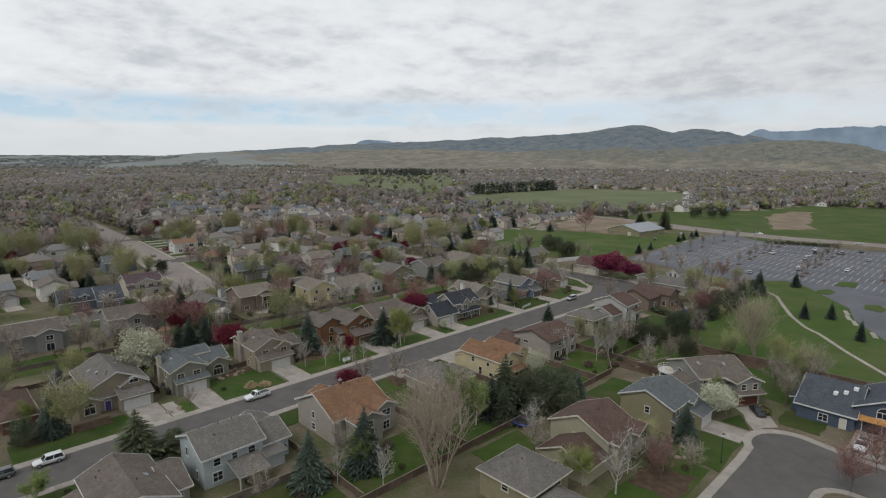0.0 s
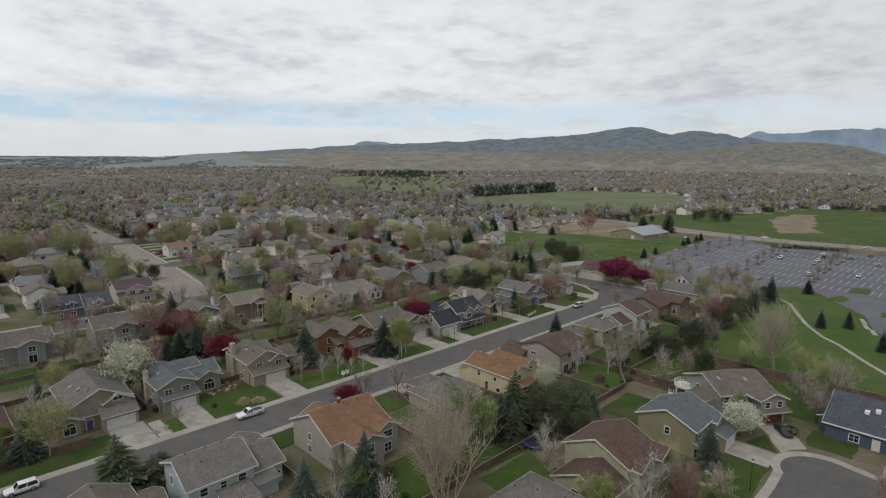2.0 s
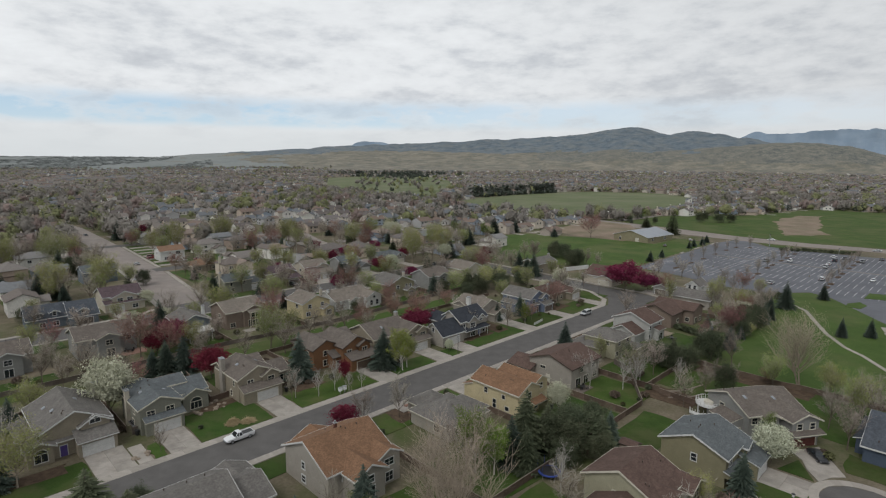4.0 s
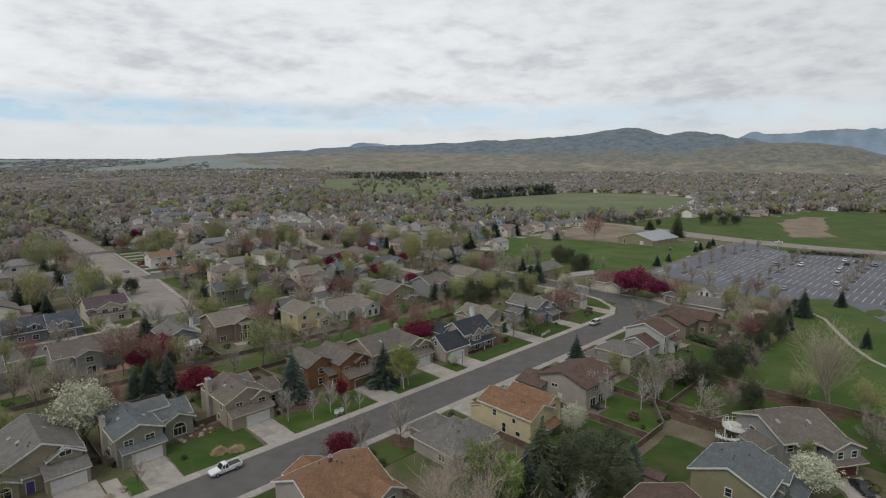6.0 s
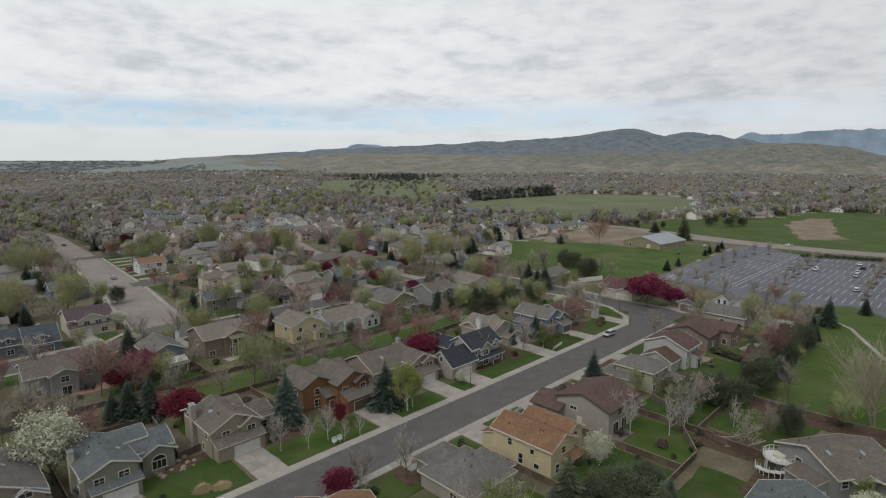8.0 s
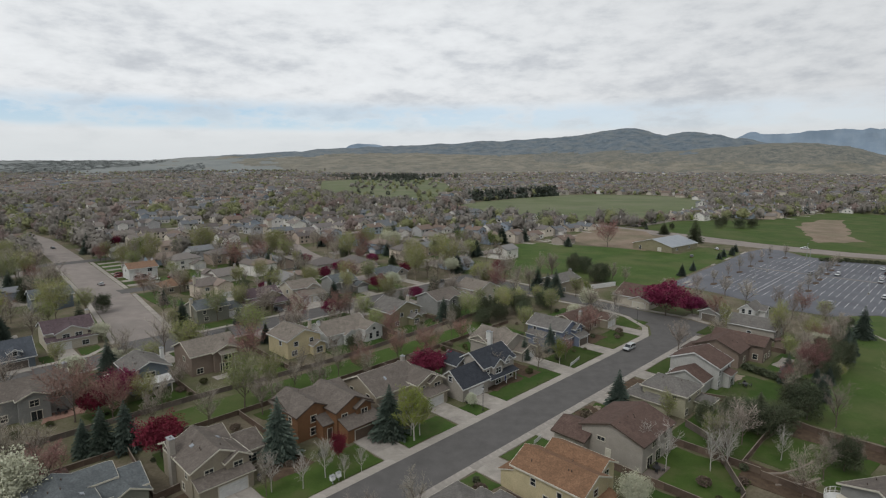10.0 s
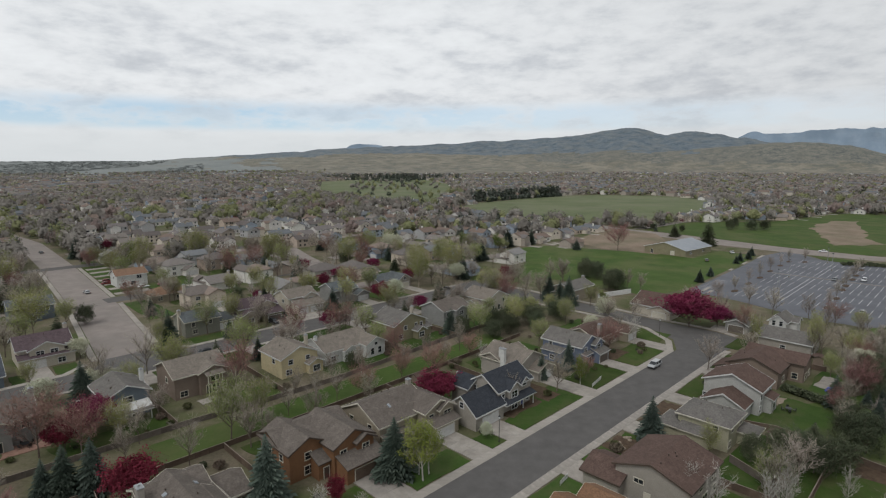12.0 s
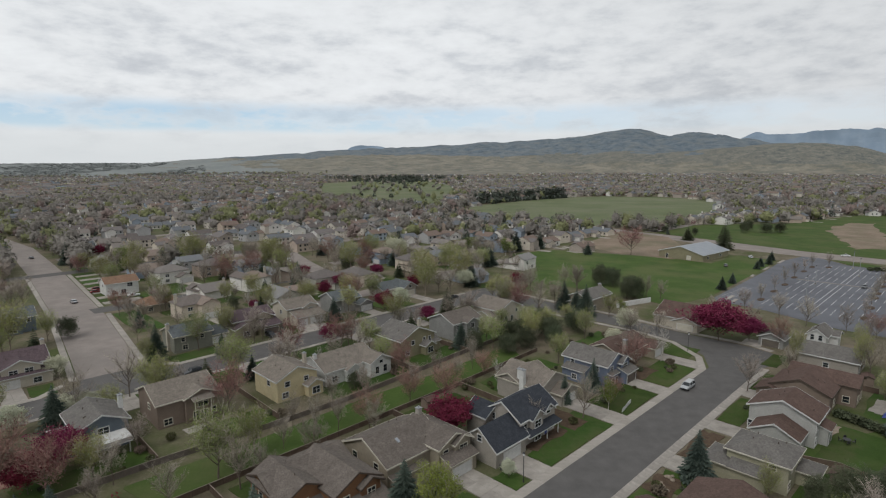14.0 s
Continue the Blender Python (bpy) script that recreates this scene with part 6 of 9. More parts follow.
for s, n0, n1, w in ((19.4, 111.8, 117.5, 5), (33, 111.8, 118, 10), (58.6, 111.8, 118.5, 5), (86.2, 111.8, 125, 5), (3.6, 111.8, 121, 4.6), (-60.5, 108.5, 112.2, 5), (-48.6, 111.8, 121.8, 5), (-30, 88, 96.8, 5), (0, 88, 96.8, 5), (37, 88, 96.8, 5), (62, 88, 96.8, 5)):
    drive(s, n0, n1, w)
for i in range(7):
    n = 200 + i * 11.5
    flat("driveway", -8.6 + 0.07 * (n - 200), 6, n, n + 4.2, 0.10, M["concrete"], "pale drive off the side street", "driveway")
    flat("lawn", -8.6 + 0.07 * (n - 200), 6, n + 4.6, n + 11, 0.09, M["lawn"], "strip of lawn off the side street", "lawn", 0.2, 5)
strip("driveway", [(15.6, -73.0), (21.2, -76.4), (12.4, -82.2), (10.4, -80.4), (7.4, -79.2), (10.4, -76.8), (13.4, -75.4)], 0.125, M["concrete"], "pale concrete driveway fanning out to the street", "driveway")
strip("lawn", [(13, -74.9), (7, -78.6), (7, -73)], 0.10, M["lawn"], "small green lawn between two drives", "lawn")
flat("lawn", 14.5, 22, -89, -81.5, 0.07, M["lawn"], "green front lawn beside the drive", "lawn", 0.6, 4)
drive(3.0, -79.0, -71, 6.2)
flat("driveway", 10.8, 26, -99, -93.5, 0.12, M["concrete"], "pale concrete driveway with a parked truck", "driveway")
for line in ([(24.6, -44.0), (27, -46.4), (31, -48.2), (35.6, -49.4)], [(22.2, -46.6), (26, -50), (30, -51.6)]):
    for (a, b), (c, d) in zip(line, line[1:]):
        k = Vector((c - a, d - b, 0)).normalized() * 0.16
        strip("garden_edging", [(a - k.y, b + k.x), (c - k.y, d + k.x), (c + k.y, d - k.x), (a + k.y, b - k.x)], 0.28, M["rail_wood"], "pale timber edging round a garden bed", "edging", 0.4)
flat("patio", 9.6, 15, -31.5, -28.8, 0.16, M["fence_grey"], "small grey garden deck", "deck")
flat("patio", 66, 71.5, -27, -22, 0.12, M["rock"], "paved garden terrace", "terrace", 0.4)
flat("patio", 85, 94, -33, -30, 0.12, M["concrete"], "paved garden terrace with seats", "terrace", 0.5)
flat("patio", -26, -21.6, 67, 70, 0.12, M["concrete"], "pale garden terrace", "terrace", 0.2)
flat("patio", -62, -54, 70, 75, 0.12, M["red_rock"], "stone garden terrace", "terrace", 0.5)
flat("driveway", 115.4, 122, 0.5, 6, 0.13, M["concrete"], "pale concrete drive to the garage", "driveway")
flat("driveway", 114.5, 117, 19, 26, 0.13, M["concrete"], "pale concrete drive", "driveway")

# ---- open ground ----
strip("playing_field", SCHOOL_FIELD, 0.05, M["field"], "wide mown playing field", "grass")
strip("playground", PLAYGROUND, 0.055, M["dirt"], "bare pinkish earth play yard", "earth")
strip("sand_pit", [(231, 142), (246, 137), (243, 128), (229, 133)], 0.09, M["concrete"], "pale sand pit in the field", "sand")
strip("park", PARK, 0.04, M["field"], "mown green park with a winding path", "grass")
strip("big_field", BIG_FIELD, 0.1, M["meadow"], "wide open green field", "field")
strip("verge", VERGE, 0.06, M["field"], "green verge beside the avenue", "grass")
patch = [(360, 14), (388, -7.5), (430, 8), (470, 12), (551, 30), (545, 46), (500, 50), (459, 47), (430, 34), (397, 26)]
rim_rnd = random.Random(5)
ragged = [((1 - k / 5) * a + k / 5 * c + rim_rnd.uniform(-3.5, 3.5), (1 - k / 5) * b + k / 5 * d + rim_rnd.uniform(-2.5, 2.5)) for (a, b), (c, d) in zip(patch, patch[1:] + patch[:1]) for k in range(5)]
strip("bare_patch", ragged, 0.1, M["dirt"], "bare tan earth patch in the grass", "earth")
strip("far_field", FAR_FIELD, 0.1, M["meadow"], "far pale green fields", "field")
strip("car_park", CAR_PARK, 0.035, M["lot"], "grey asphalt car park with white stall lines", "car park")
path = [(146, -38), (142.3, -40.7), (133.5, -49.4), (120.7, -54.7), (105.9, -61.2), (94.5, -68), (89.6, -72.9), (75.7, -82.6), (64.4, -91.7), (58, -97)]
for (a, b), (c, d) in zip(path, path[1:]):
    k = Vector((c - a, d - b, 0)).normalized()
    o = Vector((-k.y, k.x, 0)) * 0.6
    lift = 0.09 + 0.004 * path.index((a, b))
    strip("footpath", [(a + o.x, b + o.y), (c + o.x, d + o.y), (c - o.x, d - o.y), (a - o.x, b - o.y)], lift, M["concrete"], "pale concrete footpath through the park", "path")


def stall_lines():
    """White stall lines: rows of back-to-back stalls."""
    lines = Shape()

    def line(s0, s1, n0, n1, z=0.05):
        if all(in_poly(a, b, CAR_PARK) for a in (s0 - 3, s1 + 3) for b in (n0 - 1, n1 + 1)):
            q = [P(s0, n0), P(s1, n0), P(s1, n1), P(s0, n1)]
            lines.slab([(p.x, p.y) for p in q], 0.03, z)
    for row in range(8):
        s = 177 + row * 17.6 - (2 if row > 2 else 0)
        for i in range(44):
            n = 15.5 - i * 2.8
            if abs(n) > 1.6:
                line(s - 5.2, s + 5.2, n, n + 0.17)
    line(172, 232, -0.9, -0.7)
    line(172, 232, 1.0, 1.2)
    line(238, 284, -0.9, -0.7)
    line(238, 284, 1.0, 1.2)
    for i in range(9):
        line(176 + i * 2.8, 176.17 + i * 2.8, 26.5, 31.5)
    tagged(new("stall_lines", lines.mesh("stall_lines", M["paint_line"])), "white painted stall lines on the car park", "markings", kind="stuff")
    strip("kerb_strip", [(234.6, -60), (235.4, -60), (235.4, 18), (234.6, 18)], 0.16, M["concrete"], "pale kerb strip across the car park", "kerb")


stall_lines()


def fence(pts, height=1.4, mat_name="fence", label="brown board fence between gardens"):
    """Posts and boarded panels along a bent line."""
    a = P(*pts[0])
    root = thing("fence", label, "fence", Matrix.Translation(a), "garden fences")
    for p, q in zip(pts, pts[1:]):
        p, q = P(*p), P(*q)
        d = q - p
        k = max(1, round(d.length / 2.6))
        step = d.length / k
        key = (round(step, 1), height, mat_name)
        if key not in fence_bits:
            sh = Shape()
            n = 12
            v, f = [], []
            for i in range(n):
                for x in (step * i / n + 0.006, step * (i + 1) / n - 0.006):
                    y = -0.02 + 0.025 * (i % 2)
                    v += [(x, y, 0.0), (x, y, height - 0.03 * (i % 3)), (x, y + 0.03, height - 0.03 * (i % 3)), (x, y + 0.03, 0.0)]
            for i in range(2 * n - 1):
                o = 4 * i
                f += [(o, o + 4, o + 5, o + 1), (o + 1, o + 5, o + 6, o + 2), (o + 2, o + 6, o + 7, o + 3)]
            sh.add(v, f)
            fence_bits[key] = (sh.mesh("panel", M[mat_name]), Shape().box(0.0, step, -0.07, 0.08, height - 0.005, height + 0.04).mesh("top_rail", M["rail_wood"]), Shape().box(-0.06, 0.06, -0.06, 0.06, -0.1, height + 0.08).mesh("post", M[mat_name]))
        panel, rail, post = fence_bits[key]
        rot = Matrix.Rotation(math.atan2(d.y, d.x), 4, "Z")
        for i in range(k):
            m = Matrix.Translation(p + d * (i / k) - a) @ rot
            part("panel", panel, root, m)
            part("top_rail", rail, root, m)
            part("post", post, root, m)
    return root


fence_bits = {}
for line in ([(-72.4, 22), (-72.4, 44)], [(-54.6, 24), (-53, 44)], [(-31, 24), (-31, 44)], [(9.2, 24), (9.4, 44)], [(30.5, 26), (31, 44)], [(-54.8, 24), (-50.4, 24.4)],
             [(-96, -44.4), (-40, -44.4), (14, -44.2)], [(-13, -16), (-13, -44)], [(7.2, -18), (7.4, -44)], [(24, -17), (24, -43.6)], [(49.3, -22), (52, -30), (50.2, -39), (48.4, -47.5), (48.5, -56), (48.3, -63), (49.2, -67), (50.5, -98)], [(24, -40.6), (49.6, -40.4)], [(-39, -17), (-39, -44)], [(-62.6, -18), (-62.6, -44)], [(23, -44), (22.4, -58)], [(-14, -46), (-13.4, -57)], [(-87, 28), (-87, 44)], [(-9.5, 60), (-9, 84)], [(30, 60), (30, 84)], [(51, 60), (51, 84)], [(-34, 60), (-34, 84)], [(98, -30), (98, -16)]):
    fence(line)
for line in ([(14, -44.2), (30, -33), (33, -27)], [(-71.8, 20), (-70.8, 20)], [(-80, -30), (-66, -31)]):
    fence(line, 1.6, "fence_grey", "weathered grey board fence")


fence([(-110, 44.6), (-60, 44.8), (-10, 44.5), (30, 44.8), (66, 46)], 1.15, "fence", "low brown board fence along the green strip")
fence([(-120, 60), (-60, 59.6), (-35, 59.4), (-13.7, 57.9), (5.2, 57.2), (45, 59.8), (100, 62)], 1.25, "fence_grey", "low weathered fence along the green strip")


def rail_fence(pts, label="low white picket fence beside the drive"):
    a = P(*pts[0])
    root = thing("picket_fence", label, "fence", Matrix.Translation(a), "white fences")
    for p, q in zip(pts, pts[1:]):
        p, q = P(*p), P(*q)
        d = q - p
        rot = Matrix.Rotation(math.atan2(d.y, d.x), 4, "Z")
        n = max(2, round(d.length / 0.35))
        base = Matrix.Translation(p - a) @ rot
        part("rail", Shape().box(0, d.length, -0.03, 0.03, 0.3, 0.4).box(0, d.length, -0.03, 0.03, 0.75, 0.85).mesh("rail", M["white"]), root, base)
        for i in range(n + 1):
            x = d.length * i / n
            part("picket", Shape().box(x - 0.09, x + 0.09, -0.05, 0.0, 0.05, 1.0).mesh("picket", M["white"]), root, base)


rail_fence([(42.6 + 3.2, 8.7), (52, 9.8)])
rail_fence([(4.4, -9), (7.2, -8.6)])
strip("long_wall", [(128, 53.6), (145.4, 48.2), (145.2, 47.8), (127.8, 53.2)], 1.9, M["white"], "long white board wall by the field", "wall", 2.0)
# ---- trees ----
def grow(rnd, sh, base, way, length, radius, level, ends, bend=0.25, sides=5):
    """One limb, bent, tapering; returns its joints."""
    pts, rad = [Vector(base)], [radius]
    d = Vector(way).normalized()
    steps = 3 if level < 2 else 2
    for i in range(steps):
        d = (d + Vector((rnd.uniform(-bend, bend), rnd.uniform(-bend, bend), rnd.uniform(-0.05, 0.18)))).normalized()
        pts.append(pts[-1] + d * (length / steps))
        rad.append(radius * (1 - 0.75 * (i + 1) / steps))
    sh.tube(pts, rad, sides if level < 2 else 3, cap=False)
    return pts, d


def deciduous(name, seed, height, crown, twig, bark, leaves=0, leaf_size=0.3, leaf_mat_name="", lean=1.0, trunk_share=0.24, dense=1.0, stems=1, full=0.0, wide_twig=0.055, thick=1.0, skirt=0.0, limb=0.15):
    """A trunk with limbs and fine branches; leaves or blossom as many small pieces round the branch ends and, by the share full, over the lumpy outside of the crown."""
    rnd = random.Random(seed)
    wood, fine = Shape(), Shape()
    ends = []
    for stem in range(stems):
        off = Vector((rnd.uniform(-0.6, 0.6), rnd.uniform(-0.6, 0.6), 0)) * (stems > 1)
        tilt = Vector((off.x * 0.5, off.y * 0.5, 1))
        r0 = height * 0.015 * thick
        trunk, d = grow(rnd, wood, off + Vector((0, 0, -0.2)), tilt, height * (trunk_share + 0.3), r0, 0, None, 0.07, 7)
        n1 = int(rnd.randint(9, 11) * (1 if stems == 1 else 0.6))
        for i in range(n1):
            t = 0.36 + 0.64 * (i + 0.5) / n1
            k = min(2, int(t * 3))
            p = trunk[k].lerp(trunk[k + 1], t * 3 - k)
            a = 2.4 * i + rnd.uniform(-0.5, 0.5)
            up = 0.4 + 1.0 * t * lean
            way = Vector((math.cos(a), math.sin(a), up))
            ln = crown * 0.5 * rnd.uniform(0.75, 1.1) * (1.25 - 0.3 * t) + height * 0.12 * t
            p1, d1 = grow(rnd, wood, p, way, ln, r0 * 0.5, 1, None, 0.22, 4)
            for j in range(7):
                u = 0.22 + 0.78 * (j + 0.5) / 7
                k1 = min(2, int(u * 3))
                q = p1[k1].lerp(p1[k1 + 1], u * 3 - k1)
                w2 = (d1 + Vector((rnd.uniform(-1, 1), rnd.uniform(-1, 1), rnd.uniform(-0.2, 0.9)))).normalized()
                l2 = ln * rnd.uniform(0.34, 0.52)
                p2, d2 = grow(rnd, wood, q, w2, l2, r0 * limb, 2, None, 0.25)
                ends += [p2[1], p2[2]]
                for m in range(int(14 * dense) if twig else 0):
                    v = rnd.random()
                    k2 = min(1, int(v * 2))
                    e = p2[k2].lerp(p2[k2 + 1], v * 2 - k2)
                    w3 = (d2 * 0.7 + Vector((rnd.uniform(-1, 1), rnd.uniform(-1, 1), rnd.uniform(-0.4, 0.9)))).normalized()
                    side = w3.cross(Vector((rnd.uniform(-1, 1), rnd.uniform(-1, 1), rnd.uniform(-1, 1)))).normalized()
                    l3 = l2 * rnd.uniform(0.4, 0.85)
                    fine.add([e, e + w3 * l3 * 0.5 + side * wide_twig, e + w3 * l3, e + w3 * l3 * 0.4 - side * wide_twig * 0.6], [(0, 1, 2, 3)])
    root = new(name)
    part("trunk", wood.mesh("trunk", M[bark]), root)
    if twig:
        part("crown" if not leaves else "branchwork", fine.mesh("crown", M[twig]), root)
    if leaves:
        lf = Shape()
        top = max(e.z for e in ends)
        low = max(0.12 * height, sorted(e.z for e in ends)[len(ends) // 12] * 0.8)
        if skirt:
            low = skirt * height
        mid = Vector((sum(e.x for e in ends) / len(ends), sum(e.y for e in ends) / len(ends), (top + low) / 2))
        for i in range(leaves):
            if rnd.random() < full:
                v = Vector((rnd.gauss(0, 1), rnd.gauss(0, 1), rnd.gauss(0, 1))).normalized()
                lump = 0.84 + 0.42 * noise.noise(v * 1.9 + Vector((seed, 0, 0))) + 0.26 * noise.noise(v * 4.3 + Vector((0, seed, 0)))
                k = lump * (rnd.random() ** 0.22)
                slim = 0.98 - 0.42 * v.z if skirt else 1.0
                c = mid + Vector((v.x * crown * 0.52 * slim, v.y * crown * 0.52 * slim, v.z * (top - low) * 0.54)) * k
            else:
                e = rnd.choice(ends)
                c = e + Vector((rnd.gauss(0, 1), rnd.gauss(0, 1), rnd.gauss(0, 0.8))) * crown * 0.06
            a = Vector((rnd.uniform(-1, 1), rnd.uniform(-1, 1), rnd.uniform(-0.6, 0.6))).normalized()
            b = a.cross(Vector((rnd.uniform(-1, 1), rnd.uniform(-1, 1), rnd.uniform(-1, 1)))).normalized()
            s = leaf_size * rnd.uniform(0.6, 1.25)
            lf.add([c - a * s, c + b * s * 0.65, c + a * s, c - b * s * 0.65], [(0, 1, 2, 3)])
        part("crown", lf.mesh("crown", M[leaf_mat_name]), root)
    return root


def spruce(name, seed, height, width, mat_name, rows=17):
    """A conifer: whorls of drooping boughs, each with ragged side sprays."""
    rnd = random.Random(seed)
    wood, sh = Shape(), Shape()
    wood.tube([(0, 0, -0.2), (0, 0, height * 0.5), (0, 0, height * 0.97)], (height * 0.02, height * 0.012, 0.02), 6)
    for r in range(rows):
        t = (r + 0.5) / rows
        z = height * (0.05 + 0.93 * t)
        reach = width * 0.5 * (1 - t) ** 0.85 + 0.12
        n = 12 if t < 0.7 else 8
        for i in range(n):
            a = 6.283 * (i + 0.5 * (r % 2)) / n + rnd.uniform(-0.2, 0.2)
            ln = reach * rnd.uniform(0.72, 1.15)
            d = Vector((math.cos(a), math.sin(a), 0))
            s = Vector((-d.y, d.x, 0))
            drop = ln * rnd.uniform(0.10, 0.42)
            b = Vector((0, 0, z))
            for k in range(5):
                u = (k + 0.6) / 5
                c = b + d * ln * u - Vector((0, 0, drop * u * u)) + Vector((0, 0, 0.1))
                w = ln * 0.38 * (1.1 - u * 0.72)
                for g in (-1, 1):
                    tip = c + d * ln * 0.24 + s * g * w + Vector((0, 0, -w * rnd.uniform(0.15, 0.7)))
                    sh.add([c - d * ln * 0.07, c + d * ln * 0.16 + s * g * w * 0.2, tip, c - d * ln * 0.05 + s * g * w * 0.55 - Vector((0, 0, w * 0.25))], [(0, 1, 2, 3)])
    for i in range(8):
        a = i * 0.785
        sh.add([(0, 0, height * 1.0), (0.2 * math.cos(a), 0.2 * math.sin(a), height * 0.93), (0.2 * math.cos(a + 0.7), 0.2 * math.sin(a + 0.7), height * 0.92)], [(0, 1, 2)])
    root = new(name)
    part("trunk", wood.mesh("trunk", M["bark"]), root)
    part("crown", sh.mesh("crown", M[mat_name]), root)
    return root


def shrub(name, seed, height, width, mat_name, count=260):
    rnd = random.Random(seed)
    sh, wood = Shape(), Shape()
    for i in range(7):
        a = i * 0.9 + rnd.uniform(-0.2, 0.2)
        wood.tube([(0, 0, -0.05), (math.cos(a) * width * 0.3, math.sin(a) * width * 0.3, height * 0.75)], (0.04, 0.01), 4, cap=False)
    for i in range(count):
        v = Vector((rnd.gauss(0, 1), rnd.gauss(0, 1), rnd.gauss(0, 1))).normalized() * (0.55 + 0.45 * rnd.random())
        c = Vector((v.x * width / 2, v.y * width / 2, max(0.06, height * 0.52 + v.z * height * 0.46)))
        a = Vector((rnd.uniform(-1, 1), rnd.uniform(-1, 1), rnd.uniform(-1, 1))).normalized()
        b = a.cross(Vector((rnd.uniform(-1, 1), rnd.uniform(-1, 1), 0.4))).normalized()
        s = rnd.uniform(0.1, 0.22)
        sh.add([c - a * s, c + b * s * 0.7, c + a * s, c - b * s * 0.7], [(0, 1, 2, 3)])
    root = new(name)
    part("stems", wood.mesh("stems", M["bark"]), root)
    part("foliage", sh.mesh("foliage", M[mat_name]), root)
    return root


TREES = {
    "bare": [deciduous("bare_tree", 11 + i, 10, 7.6, "twig", "bark", dense=1.15, lean=1.7, wide_twig=0.03, limb=0.24) for i in range(3)],
    "tall": [deciduous("bare_cottonwood", 21 + i, 15, 14, "twig_pink", "tan_bark", 0, dense=0.5, lean=2.3, trunk_share=0.18, stems=7, thick=0.6, wide_twig=0.018, limb=0.26) for i in range(2)],
    "pale": [deciduous("pale_bare_tree", 31 + i, 9, 4.4, "twig_pale", "pale_bark", dense=0.5, lean=1.7, wide_twig=0.035, thick=0.8) for i in range(2)],
    "willow": [deciduous("willow", 121 + i, 13, 11.5, "twig", "tan_bark", 6000, 0.15, "willow", lean=1.4, full=0.45, dense=0.6, wide_twig=0.04) for i in range(2)],
    "redbud": [deciduous("reddish_tree", 41 + i, 9, 8.4, "twig_red", "bark", 1500, 0.12, "twig_red", full=0.3, dense=1.2, lean=1.3, wide_twig=0.034) for i in range(2)],
    "bud": [deciduous("budding_tree", 51 + i, 10, 7.5, "twig", "bark", 5200, 0.10, "bud", lean=1.6, full=0.3, dense=0.8, wide_twig=0.034) for i in range(2)],
    "leaf": [deciduous("leafy_birch", 61 + i, 10, 5.4, "twig", "pale_bark", 6500, 0.10, "leaf", lean=2.0, full=0.06, dense=0.5) for i in range(2)],
    "crimson": [deciduous("crimson_crabapple", 71 + i, 6.8, 7.6, "", "bark", 8500, 0.15, "crimson", trunk_share=0.05, full=0.72) for i in range(2)],
    "blossom": [deciduous("blossoming_pear", 81 + i, 8.5, 7.4, "", "bark", 11000, 0.15, "white_blossom", trunk_share=0.06, lean=1.15, full=0.68) for i in range(2)],
    "spruce": [spruce("spruce", 91 + i, 10, 6.0, "spruce", 25) for i in range(2)],
    "dark_spruce": [spruce("dark_conifer", 95 + i, 10, 6.4, "pine", 17) for i in range(2)],
    "pine": [deciduous("pine", 101 + i, 9, 6.6, "", "bark", 11000, 0.115, "pine", trunk_share=0.1, full=0.6, skirt=0.05) for i in range(2)],
    "shrub": [shrub("shrub", 111, 1.3, 1.8, "shrub"), shrub("shrub", 112, 1.5, 2.2, "brown_shrub", 320)],
    "evergreen_shrub": [shrub("evergreen_shrub", 113, 1.4, 1.6, "pine", 300)],
}
SAY = {"willow": ("broad willow in thin olive-yellow leaf", "tree"), "bare": ("leafless grey-brown garden tree", "tree"), "tall": ("tall many-stemmed leafless cottonwood with tan twigs", "tree"), "pale": ("slender leafless tree with pale bark", "tree"), "redbud": ("spreading tree with reddish brown buds", "tree"),
       "bud": ("tall tree just coming into yellow-green leaf", "tree"), "leaf": ("birch in bright fresh green leaf", "tree"), "crimson": ("rounded crabapple in deep crimson blossom", "tree"), "blossom": ("rounded pear tree in white blossom", "tree"),
       "spruce": ("dense blue-green conical spruce", "tree"), "dark_spruce": ("dark green layered conifer", "tree"), "pine": ("bushy dark green pine", "tree"), "shrub": ("low brownish garden shrub", "shrub"), "evergreen_shrub": ("rounded dark evergreen shrub", "shrub")}
BASE = {"willow": 13, "bare": 10, "tall": 15, "pale": 9, "redbud": 9, "bud": 10, "leaf": 10, "crimson": 6.8, "blossom": 8.5, "spruce": 10, "dark_spruce": 10, "pine": 9, "shrub": 1.4, "evergreen_shrub": 1.4}
first_used = set()
GROW = 1.08
tree_rnd = random.Random(77)


def plant(kind, s, n, height, wide=1.0):
    forms = TREES[kind]
    i = tree_rnd.randrange(len(forms))
    k = height / BASE[kind] * GROW
    m = at(s, n, 0, tree_rnd.uniform(0, 360))
    if (kind, i) not in first_used:
        first_used.add((kind, i))
        ob = forms[i]
        ob.matrix_basis = m
        tagged(ob, SAY[kind][0], SAY[kind][1], "garden " + kind.replace("_", " ") + " plants")
    else:
        ob = copy_thing(forms[i], m)
    ob.scale = (k * wide, k * wide, k)
    return ob


